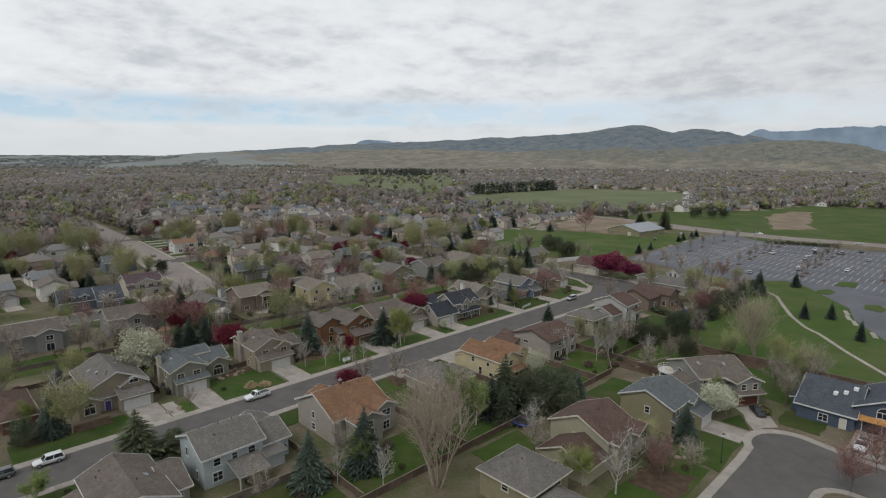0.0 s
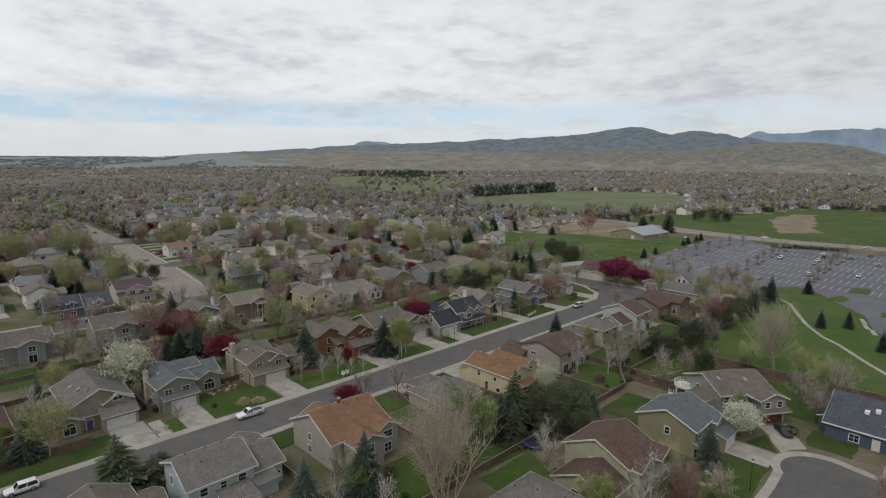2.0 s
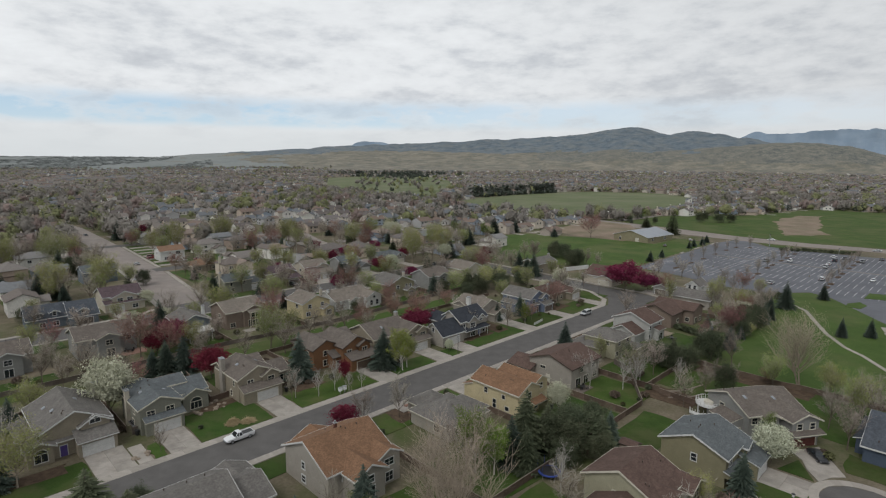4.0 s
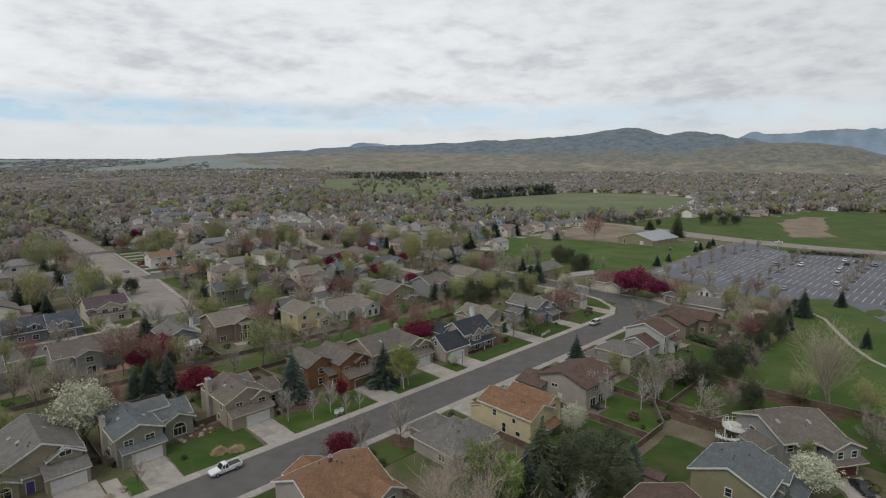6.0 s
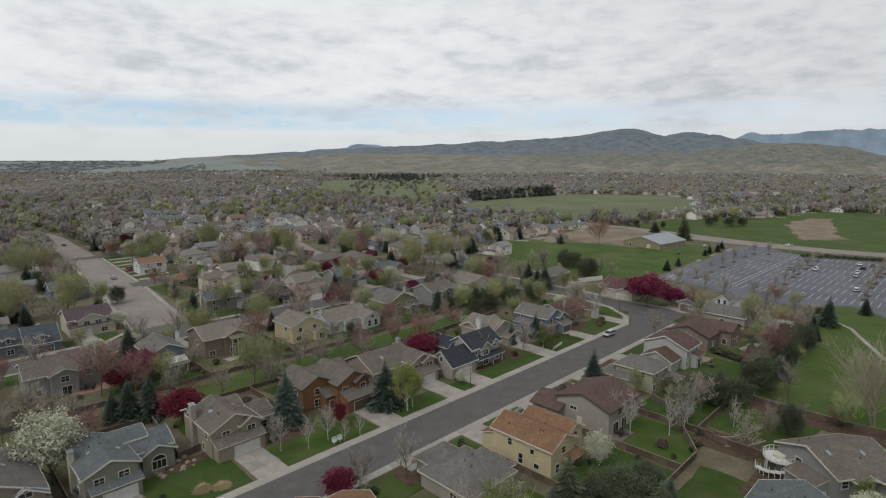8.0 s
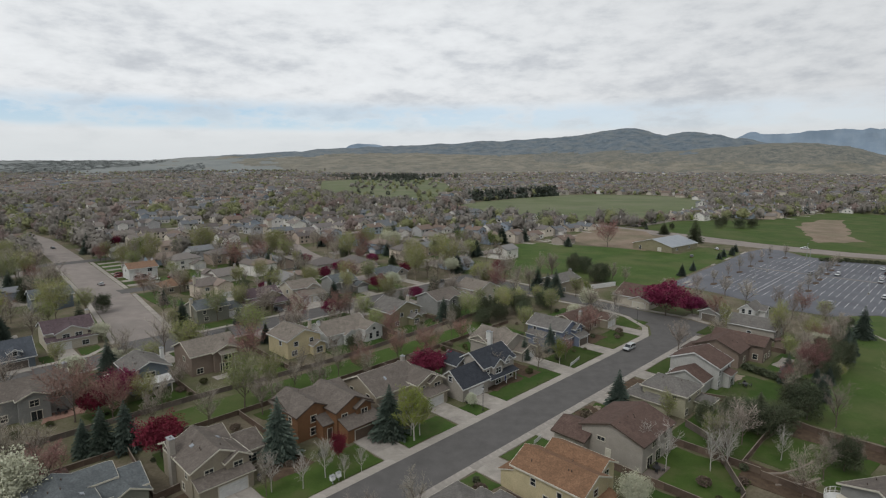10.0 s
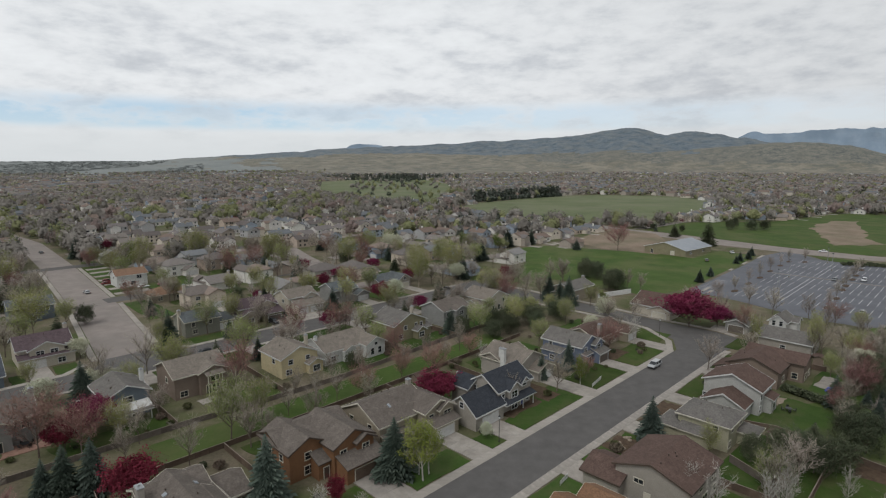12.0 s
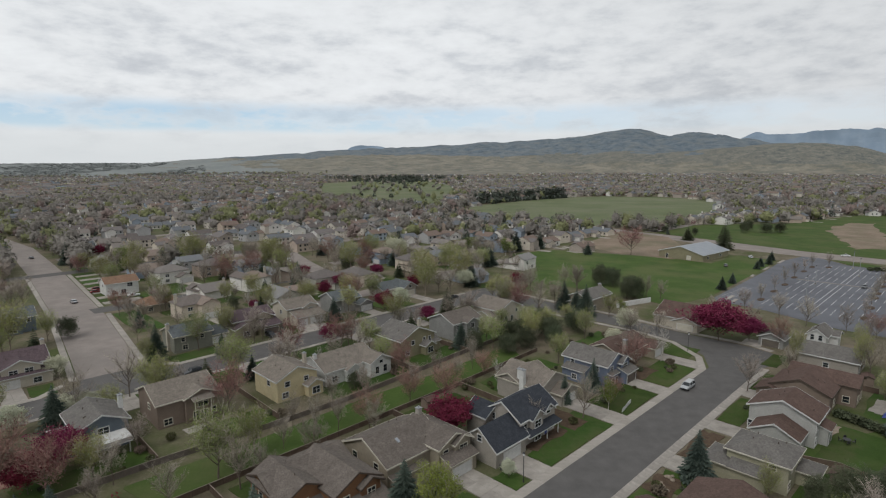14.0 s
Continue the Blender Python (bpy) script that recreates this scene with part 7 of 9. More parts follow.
for kind, spots in {
    "tall": [(52.3, -66.3, 15.5, 1.0), (-51.5, -49, 17.6, 1.0), (-43, -41.5, 9, 0.9)],
    "bare": [(-38, -33, 8, 1.1), (-33, -30, 7.5, 1.1), (-27, -31, 7, 1.1), (-35, -36, 8.5), (-29, -34.5, 6.5, 1.2), (-37, -8.6, 7), (92, -36, 7), (99, -34, 7), (116, -37, 7), (122, -37, 7), (128, -38.5, 6), (78, -38, 6), (70, -44, 5), (63, -39, 6), (135, -37.5, 6), (54.9, -49.6, 8.6), (37.4, -55.3, 6, 0.7), (36.4, -52.1, 6, 0.7), (112, -40, 7), (87, -36, 6), (108, -27, 9), (120, -30, 7), (-24, 54, 6.8, 0.85), (-15, 48, 5.95, 0.85), (-9, 55, 6.8, 0.85), (3, 58, 6.8, 0.85), (9, 53, 7.65, 0.85), (13, 60, 5.95, 0.85), (21, 50, 6.8, 0.85), (30, 52, 6.8, 0.85), (33, 47, 5.95, 0.85), (42, 50, 6.8, 0.85), (-46, 52, 6.8, 0.85), (-70, 50, 8), (-77, 55, 8), (-70, 9.2, 5, 0.8), (-41, 12.5, 7, 0.7), (-38, 43, 8), (-27, 41, 9), (-24, 39, 7), (-42, 58, 7.65, 0.85), (-13, 40, 8), (-3, 47, 7.65, 0.85), (-6, 51, 6.8, 0.85), (1, 40, 7), (17.8, 80, 8), (30, 106, 7), (75.7, 23, 8), (37.5, 13.5, 9), (23.6, 16.5, 7, 0.8), (78, -7.2, 8.5, 1.1), (25.5, -37, 9), (24, -80.4, 9), (35, -83, 10), (31, -76, 8), (42, -80, 9), (-29, -11, 8, 0.9), (20, -51, 8), (30, -52, 7), (33, -38, 8), (-80, 62, 10), (-95, 55, 9), (-72, 58, 9), (-66, 50, 8), (47, 55, 6.8, 0.85), (-100, 38, 9), (-19, 92, 6), (5, 88, 7), (70, 86, 9), (53, 85, 8), (95, 84, 8), (40, 96, 5), (8, 104.5 + 7, 6), (-18, -77, 6), (-21, -71, 6), (96, -12, 7), (100, 34, 8), (108, 34 - 6, 7), (88, 24, 7), (-60, -33, 8), (-75, -34, 7), (-33, -55, 8), (135, 20, 8), (150, 52, 8), (152, 47, 7)],
    "pale": [(-32, -70.6, 9.5, 1.3), (-27, -50, 7, 1.2), (-58, -43, 8), (14.6, -26.9, 8), (25.7, -37.9, 8), (21.9, -38.8, 8), (-39.8, 13, 7.5), (-35.6, 10, 7), (-31, 10.2, 8), (-28.8, 7.6, 5), (-25.4, 7.2, 5.5), (36.3, 36.6, 8), (83.4, 16.4, 10), (14, -31, 9), (-25, -69, 9), (-20, -73, 7), (-38, -10.5, 6.5), (19, -37, 9), (-63, -37, 7), (-22, -47, 6), (-90.5, 30, 9), (32, -45, 7)],
    "redbud": [(-22.8, -74, 6), (86.5, -39.4, 7, 1.1), (110, -36, 6), (70, -37, 5), (97, -40, 6), (83.7, -38.5, 6.5, 1.1), (47.3, -60.2, 3.6, 1.2), (27, 61, 7), (40, 44, 6), (2, 43, 7), (-57, 66, 11), (-51, 61, 9), (-3.7, -97, 7), (6, -99, 7), (22, 40, 8), (-66, 40, 7), (50, 13, 5), (71, 18, 8), (16, 46, 7), ],
    "bud": [(37, -80, 10, 1.0), (118, -33, 7), (95, -31.5, 6), (86, -45, 4), (59, 57, 9, 1.0), (71, 52, 9.5, 1.0), (86, 42, 9, 1.0), (77, 58, 9, 1.0), (62, 62, 8), (83, 54, 8), (94, 54, 7), (108.1, -25, 11, 0.55), (114, -33, 7), (104, -11, 10, 0.55), (-28.3, 47, 12), (-20, 50, 9), (-7, 86, 12), (6.7, 123, 10), (27, -35, 7), (-16, -68, 6), (-18, 118, 7), (-44, 62, 8), (50, 118, 10), (114, 49, 8), (45, -62, 8), (-85, 42, 8), (31, -24, 7, 0.7), (-4, 118, 11), (-34, 160, 9), (-48, 150, 9), (62, 36, 8), (5, 172, 9), (-52, 108, 6), (-78, 90, 8), (-34.5, -63, 5.5)],
    "willow": [(-91, 13.5, 9.5, 1.1), (46, -73, 8, 0.9), (-99, 40, 9, 0.9)],
    "leaf": [(-33.8, -65.6, 6.5, 1.1), (13.6, -69.5, 7, 0.75), (-11.2, 8.8, 11, 1.0), (-9.0, 9.6, 9.5, 1.0), (-10.4, 10.8, 10, 0.9), (-33, -36.5, 12), (-31, -39, 10), (44, 11, 8, 0.8), (-58, -37, 8), (120, 47, 6), (-100, -9, 5, 1.6), (-97, 22, 6)],
    "crimson": [(-49, 38, 7.2), (11.4, 28.6, 7.6, 1.05), (113.4, 11.4, 10.6, 1.32), (120.4, 4.8, 6.4, 1.3), (-41, -5.4 - 3, 5.0), (26.8, 95, 5.6), (63.4, 113.6, 6.5), (-47, 69, 7.5), (-53, 65, 6.5), (-26, 13.5, 4.6, 0.6), (72, 155, 6), (95, 132, 5.6), (20, 330, 7), (100, 165, 6)],
    "blossom": [(104.5, -36.5, 6.0, 1.0), (-73, 30.5, 12, 0.86), (8.3, -71.6, 7.0, 1.1), (-52, 92, 6.5), (-43, 90.5, 6), (-38, 92, 5), (69.8, 98 + 14, 7.5), (-38, 123, 5.5, 1.1), (-2, -33, 6.5, 0.8), (102, 36, 7), (8, 10.6, 3.4, 0.8), (112, 118, 8), (84, 31, 6)],
    "spruce": [(106, -65, 6, 0.9), (112, -71.5, 6, 0.9), (91, -83, 6.5, 0.7), (68, -44.5, 6.5), (121, -41, 6, 0.9), (74.3, -35.9, 7.3), (79.7, -41.2, 4), (80.9, -43.6, 4.5), (103.8, -43.8, 7.3, 0.8), (110.4, -44, 6, 0.8), (-13.6, 13.6, 10.5, 1.1), (-33.4, 22, 11.5), (-94, 15.2, 8.5, 1.1), (30.4, -13.2, 9, 1.0), (-26.3, -39, 9), (-6.6, -71.2, 7.5), (-56.3, 47.4, 9), (-52.6, 45.8, 9.5), (-59, 49, 7), (-67, -35, 10), (-57, -36.5, 11), (52.5, 64, 8), (52, 19.5, 8, 0.8), (-15.5, 118, 10, 0.9), (109.9, 56, 11), (110, 60, 9), (41, 20.5, 7, 0.7), (55, 193, 10), (1, 314, 12), (210, 165, 12, 1.2), (229, 160, 10), (161, 145, 11, 1.2), (159, 218, 14), (-89, 38, 7), (230, 126, 7, 1.2), (-7.5, -48, 7), (0, 100 + 10.5, 6), (20, 112, 5)],
    "dark_spruce": [(-85.4, -9.4, 10.5, 1.55), (-80.6, -10.6, 6, 1.8), (-87, -9.8, 6, 1.4), (-21.5, -38.6, 12, 1.1), (-14.5, -38.5, 7.5, 1.2), (-10.6, -48, 7.5, 1.2), (-25.8, -42, 8, 1.1), (46, -37.4, 6.5, 1.5), ],
    "pine": [(66, 50, 7, 1.2), (72, 56, 7.5, 1.1), (80, 53, 6.5, 1.3), (86, 59, 7, 1.1), (59, 51, 6, 1.3), (76, 47.5, 6, 1.3), (93, 51, 6.5, 1.2), (41.8, -33.4, 6.5, 1.2), (44, -42, 7, 1.2), (88, -40, 7), (83, -43.5, 6), (60, -43, 6), (106, -40.5, 6), (66, -40, 6.5, 1.1), (126, -37, 5), (54.5, -44.4, 8.8, 1.1), (57, -41, 7, 1.1), (39.6, -39, 7.7, 1.2), (42, -36, 6.5, 1.1), (96.1, -43.7, 9, 0.9), (35.8, -29.8, 6, 0.9), (91, -42.5, 8, 0.9), (101, -38, 6.5), (-14, -49.5, 6), (-7, -46.6, 5.5), (-18, -41.5, 8.5, 1.2), (-16.4, -45.5, 7.5, 1.2), (-12, -43, 8.5, 1.2), (-9.2, -40, 6.5, 1.3), (-5.4, -43.4, 7, 1.1), (-20, -46, 6, 1.1), (-28.7, 160, 8), (54, 60, 7), (65, 56, 8), (79, 49, 8), (90, 47, 7), (143, 57, 9), (147, 55, 9), (150, 58, 9), (153, 61, 8.5), (160, 72, 9), (164, 80, 9), (158, 78, 9), (167, 76, 8), (-99, 14, 6), (-78.5, -8.4, 5), (12, 62, 5), (36, -54, 7), ],
}.items():
    for s, n, h, *w in spots:
        plant(kind, s, n, h, w[0] if w else 1.0)

MAIN_BOXES = [(-190, 112, -7.5, 7.5), (-190, 120, 96.5, 112.5), (-40, -16, 112, 190), (-32, -2, 190, 420), (-150, 12, -94, -79)]


def clear_spot(s, n, gap=9.0):
    if any(a < s < b and c < n < d for a, b, c, d in MAIN_BOXES):
        return False
    p = P(s, n)
    return all((p.x - q.x) ** 2 + (p.y - q.y) ** 2 > gap * gap for q in HOME_SPOTS)


HOME_SPOTS = [ob.matrix_basis.translation + ob.matrix_basis.to_3x3() @ Vector((0, 5, 0)) for ob in bpy.data.objects if ob.name.split(".")[0] == "house" and ob.parent is None]
# garden trees among the houses further off
count = {}
for _ in range(2100):
    x, y = tree_rnd.uniform(-330, 330), tree_rnd.uniform(120, 440)
    d = Vector((x, y, 0)) - ORIGIN
    s, n = d.dot(ALONG), d.dot(ACROSS)
    if not in_view(x, y, 10) or not free(x, y, False) or n < 66 or not clear_spot(s, n) or math.hypot(x, y) > 430:
        continue
    z = tree_rnd.random()
    kind = "bare" if z < 0.46 else "redbud" if z < 0.53 else "pale" if z < 0.57 else "bud" if z < 0.70 else "willow" if z < 0.78 else "spruce" if z < 0.87 else "dark_spruce" if z < 0.935 else "pine" if z < 0.955 else "leaf" if z < 0.97 else "blossom" if z < 0.985 else "crimson"
    if count.get(kind, 0) > (230 if kind == "bare" else 150):
        continue
    count[kind] = count.get(kind, 0) + 1
    plant(kind, s, n, BASE[kind] * (tree_rnd.uniform(0.6, 1.1) if n < 200 else tree_rnd.uniform(0.75, 1.35)))
# shrubs along house fronts and fences
for _ in range(330):
    s, n = tree_rnd.uniform(-105, 100), tree_rnd.choice((tree_rnd.uniform(11, 26), tree_rnd.uniform(33, 44), tree_rnd.uniform(-44, -28), tree_rnd.uniform(-17, -9), tree_rnd.uniform(60.6, 68), tree_rnd.uniform(-79, -55)))
    if clear_spot(s, n, 7.0) and not (n < -26 and s > 50) and not (n < -44 and s > 24) and not any(abs(s - a) < 3.6 and (0 < n < 20) for a in (-77.7, -66.1, -44.5, -17.1, 2.8, 13.2, 42.3, 64.1, 87.2)) and not (n < 0 and n > -18 and any(abs(s - a) < 4.8 for a in (-66, -48.5, -22.4, -7.5, 11, 33.5, 54, 77))):
        plant(tree_rnd.choice(("shrub", "shrub", "evergreen_shrub")), s, n, tree_rnd.uniform(0.7, 1.7))
# ---- vehicles ----
PAINT = {k: mat("paint_" + k, tuple(v * 0.92 for v in c), tuple(v * 1.05 for v in c), 0.6, 0.28, 0.0, 5, metal=0.1) for k, c in {
    "white": (0.62, 0.63, 0.64), "black": (0.016, 0.017, 0.02), "silver": (0.36, 0.37, 0.38), "grey": (0.12, 0.125, 0.13), "red": (0.16, 0.02, 0.02), "blue": (0.03, 0.05, 0.13), "tan": (0.28, 0.24, 0.19)}.items()}
car_kit = {}


def loft(rings):
    """Skins a row of equal rings, with flat ends."""
    sh = Shape()
    k = len(rings[0])
    sh.v = [p for r in rings for p in r]
    for i in range(len(rings) - 1):
        for j in range(k):
            a, b = i * k + j, i * k + (j + 1) % k
            sh.f.append((a, b, b + k, a + k))
    sh.f += [tuple(range(k))[::-1], tuple(range((len(rings) - 1) * k, len(rings) * k))]
    sh.k = [0] * len(sh.f)
    return sh


def body_ring(x, w, z0, z1, tuck=0.08):
    """Cross-section of a car body: narrow sill, full waist, rounded shoulder."""
    h = w / 2
    return [(x, -h + tuck, z0), (x, h - tuck, z0), (x, h, z0 + 0.18), (x, h, z1 - 0.14), (x, h - 0.07, z1 - 0.02), (x, h - 0.2, z1), (x, -h + 0.2, z1), (x, -h + 0.07, z1 - 0.02), (x, -h, z1 - 0.14), (x, -h, z0 + 0.18)]


def wheel_parts(car, x, y, r=0.34):
    if "tyre" not in car_kit:
        t, rim = Shape(), Shape()
        ring = []
        for a in range(14):
            c, s = math.cos(a * 2 * math.pi / 14), math.sin(a * 2 * math.pi / 14)
            ring.append((c, s))
        prof = [(0.62, -0.3), (0.95, -0.33), (1.0, -0.2), (1.0, 0.2), (0.95, 0.33), (0.62, 0.3)]
        t.v = [(c * q, y2, s * q) for c, s in ring for q, y2 in prof]
        for i in range(14):
            for j in range(5):
                a, b = i * 6 + j, ((i + 1) % 14) * 6 + j
                t.f.append((a, a + 1, b + 1, b))
        t.k = [0] * len(t.f)
        rim.tube([(0, -0.27, 0), (0, 0.27, 0)], (0.62, 0.62), 12)
        for a in range(5):
            c, s = math.cos(a * 1.2566), math.sin(a * 1.2566)
            rim.add([(c * 0.1 - s * 0.1, -0.32, s * 0.1 + c * 0.1), (c * 0.58 - s * 0.08, -0.29, s * 0.58 + c * 0.08), (c * 0.58 + s * 0.08, -0.29, s * 0.58 - c * 0.08), (c * 0.1 + s * 0.1, -0.32, s * 0.1 - c * 0.1)], [(0, 1, 2, 3)])
        car_kit["tyre"], car_kit["rim"] = t.mesh("tyre", M["rubber"]), rim.mesh("rim", M["steel"])
    w = new("wheel")
    w.parent = car
    w.matrix_basis = Matrix.Translation((x, y, r)) @ Matrix.Diagonal((r, r, r, 1))
    part("tyre", car_kit["tyre"], w)
    part("rim", car_kit["rim"], w)


def build_car(kind, colour, label, s, n, turn, group="parked vehicles"):
    """A sedan, an off-roader, a van or a pickup, nose towards +x before the turn."""
    key = (kind, colour)
    m = at(s, n, 0.03, turn)
    if key in car_kit:
        return tagged(copy_thing(car_kit[key], m), label)
    c = thing({"sedan": "car", "suv": "suv", "van": "van", "pickup": "pickup_truck"}[kind], label, {"sedan": "car", "suv": "car", "van": "van", "pickup": "truck"}[kind], m, group)
    car_kit[key] = c
    paint = PAINT[colour]
    L, Wd, hood, waist, roof = {"sedan": (4.7, 1.82, 0.82, 0.92, 1.45), "suv": (4.7, 1.9, 1.0, 1.08, 1.75), "van": (5.0, 1.95, 0.98, 1.05, 1.8), "pickup": (5.7, 1.98, 1.08, 1.12, 1.86)}[kind]
    f = L / 2
    z0 = 0.28 if kind == "sedan" else 0.38
    rings = [body_ring(-f, Wd * 0.86, z0 + 0.16, waist - 0.1), body_ring(-f + 0.25, Wd * 0.97, z0 + 0.02, waist), body_ring(-f * 0.4, Wd, z0, waist), body_ring(f * 0.25, Wd, z0, waist), body_ring(f * 0.36, Wd * 0.99, z0, hood + 0.06), body_ring(f - 0.4, Wd * 0.95, z0 + 0.02, hood - 0.06), body_ring(f, Wd * 0.84, z0 + 0.14, hood - 0.2)]
    part("body", loft(rings).mesh("body", paint), c)
    lo, hi, a0, a1 = {"sedan": (-f * 0.70, f * 0.36, -f * 0.44, f * 0.10), "suv": (-f * 0.93, f * 0.42, -f * 0.84, f * 0.16), "van": (-f * 0.95, f * 0.5, -f * 0.88, f * 0.22), "pickup": (-f * 0.12, f * 0.42, -f * 0.06, f * 0.20)}[kind]
    w0, w1 = Wd / 2 - 0.06, Wd / 2 - 0.26
    zr, zt = roof - 0.07, roof
    glass = Shape().add([(lo, -w0, waist - 0.04), (hi, -w0, waist - 0.04), (hi, w0, waist - 0.04), (lo, w0, waist - 0.04), (a0, -w1, zr), (a1, -w1, zr), (a1, w1, zr), (a0, w1, zr)], [(0, 1, 5, 4), (1, 2, 6, 5), (2, 3, 7, 6), (3, 0, 4, 7), (4, 5, 6, 7)])
    part("window_band", glass.mesh("window_band", M["glass"]), c)
    top = Shape().add([(a0 - 0.05, -w1 - 0.03, zr - 0.02), (a1 + 0.05, -w1 - 0.03, zr - 0.02), (a1 + 0.05, w1 + 0.03, zr - 0.02), (a0 - 0.05, w1 + 0.03, zr - 0.02), (a0 + 0.1, -w1 + 0.14, zt), (a1 - 0.1, -w1 + 0.14, zt), (a1 - 0.1, w1 - 0.14, zt), (a0 + 0.1, w1 - 0.14, zt)], [(0, 1, 5, 4), (1, 2, 6, 5), (2, 3, 7, 6), (3, 0, 4, 7), (4, 5, 6, 7), (3, 2, 1, 0)])
    part("roof", top.mesh("roof", paint), c)
    mid = (lo + hi) / 2
    for y in (-1, 1):
        for xb, xt in ((lo, a0), (hi, a1), (mid, (a0 + a1) / 2)):
            part("pillar", Shape().tube([(xb, y * (w0 + 0.005), waist - 0.04), (xt, y * (w1 + 0.005), zr)], (0.05, 0.04), 4).mesh("pillar", paint), c)
        part("mirror", Shape().box(hi - 0.5, hi - 0.32, min(y * (w0 + 0.02), y * (w0 + 0.24)), max(y * (w0 + 0.02), y * (w0 + 0.24)), waist, waist + 0.16).mesh("mirror", paint), c)
        part("headlight", Shape().box(f - 0.16, f + 0.005, min(y * 0.5, y * 0.76), max(y * 0.5, y * 0.76), hood - 0.36, hood - 0.22).mesh("headlight", M["lamp_clear"]), c)
        part("tail_light", Shape().box(-f - 0.01, -f + 0.2, min(y * 0.6, y * 0.82), max(y * 0.6, y * 0.82), waist - 0.34, waist - 0.14).mesh("tail_light", M["lamp_red"]), c)
        for x in (-f * 0.6, f * 0.62):
            wheel_parts(c, x, y * (Wd / 2 - 0.12), 0.34 if kind == "sedan" else 0.39)
    part("bumper", Shape().box(f - 0.12, f + 0.07, -Wd * 0.4, Wd * 0.4, z0 + 0.12, z0 + 0.32).mesh("bumper", M["black"] if kind != "pickup" else M["steel"]), c)
    part("bumper", Shape().box(-f - 0.08, -f + 0.12, -Wd * 0.4, Wd * 0.4, z0 + 0.12, z0 + 0.32).mesh("bumper", M["black"] if kind != "pickup" else M["steel"]), c)
    if kind == "pickup":
        part("cargo_bed", Shape().box(-f + 0.18, -f * 0.16, -Wd / 2 + 0.16, Wd / 2 - 0.16, waist - 0.02, waist + 0.012).mesh("cargo_bed", M["black"]), c)
        for y in (-1, 1):
            part("bed_rail", Shape().box(-f + 0.05, -f * 0.14, min(y * (Wd / 2 - 0.16), y * (Wd / 2 - 0.03)), max(y * (Wd / 2 - 0.16), y * (Wd / 2 - 0.03)), waist - 0.05, waist + 0.12).mesh("bed_rail", paint), c)
    return c


build_car("pickup", "white", "white pickup truck with an open dark bed at the kerb", -57.4, 3.7, 180)
build_car("suv", "white", "white estate car parked at the kerb", -96.4, 3.7, 180)
build_car("suv", "grey", "dark grey off-roader parked at the kerb", -103.5, 3.7, 180)
build_car("van", "silver", "silver minivan parked at the kerb", 69.8, 3.8, 180)
build_car("suv", "grey", "dark off-roader on a driveway behind a house", -48.8, -9.6, 90)
build_car("sedan", "black", "black car parked on a pale driveway", 16.2, -77.2, -140)
build_car("pickup", "white", "white pickup truck with a loaded flat bed on the driveway", 14.5, -95.5, 180)
build_car("sedan", "grey", "dark grey car under a tree by the fence", -70.2, 24, 90)
for kind, colour, label, s, n, turn in (("suv", "black", "black off-roader on a driveway", 17.6, 115, -90), ("van", "silver", "silver van on a driveway", 3.2, 114.6, 90), ("sedan", "black", "dark car on a driveway", 5.6, 116.5, 90), ("suv", "black", "dark car parked by the garden", -12.4, 100.4, 180), ("sedan", "black", "dark car parked on the back street", 95, 108, 180),
                                    ("sedan", "silver", "silver car driving along the side street", -16.6, 212, 93), ("sedan", "red", "dark red car on a driveway", -5.5, 226, 0), ("suv", "red", "dark red off-roader on a driveway", -4, 230, 0), ("suv", "white", "white off-roader on a driveway", 0, 217, 0), ("sedan", "white", "white car parked by the kerb", -18.5, 360, 95), ("sedan", "grey", "dark car parked by the kerb", -9.5, 352, 95), ("sedan", "white", "white car on a cross street", 4, 207, 0), ("sedan", "red", "dark red car on a cross street", 12, 206, 0),
                                    ("sedan", "grey", "dark car parked by the tan hall", 246, 53, 20), ("sedan", "white", "white car by the tan hall", 284, 52, 30), ("sedan", "white", "white car on the avenue", 327, 14, 105), ("sedan", "silver", "silver car on the avenue", 322, -45, 100)):
    build_car(kind, colour, label, s, n, turn)
for i, (s, n) in enumerate(((242, -18), (174.3, -27), (234.5, -8), (262, -34.7), (275, -31.5), (248, -34.5), (236, -35.4), (286, -52), (274.5, -37), (200, -41), (214, -58), (255, -60), (268, -46))):
    build_car(("suv", "sedan", "sedan")[i % 3], ("white", "silver", "grey", "black", "white")[i % 5], "car parked in a marked stall of the car park", s, n, 0 if i % 2 else 180, "cars in the car park")

# white camper on the close
def camper(s, n, turn):
    c = thing("camper_van", "long white camper parked beside the close", "camper", at(s, n, 0.03, turn))
    part("body", loft([body_ring(-4, 2.3, 0.5, 3.0), body_ring(-3.8, 2.4, 0.45, 3.1), body_ring(2.6, 2.4, 0.45, 3.1), body_ring(3.6, 2.3, 0.5, 2.4), body_ring(4.2, 2.0, 0.55, 1.4)]).mesh("body", PAINT["white"]), c)
    for y in (-1.215, 1.215):
        for x in (-2.4, 0.2):
            part("window", Shape().box(x - 0.6, x + 0.6, min(y, y * 0.97), max(y, y * 0.97), 1.7, 2.3).mesh("window", M["glass"]), c)
    for x in (-2.4, 2.6):
        for y in (-1.0, 1.0):
            wheel_parts(c, x, y, 0.42)


camper(87.3, 227, 60)
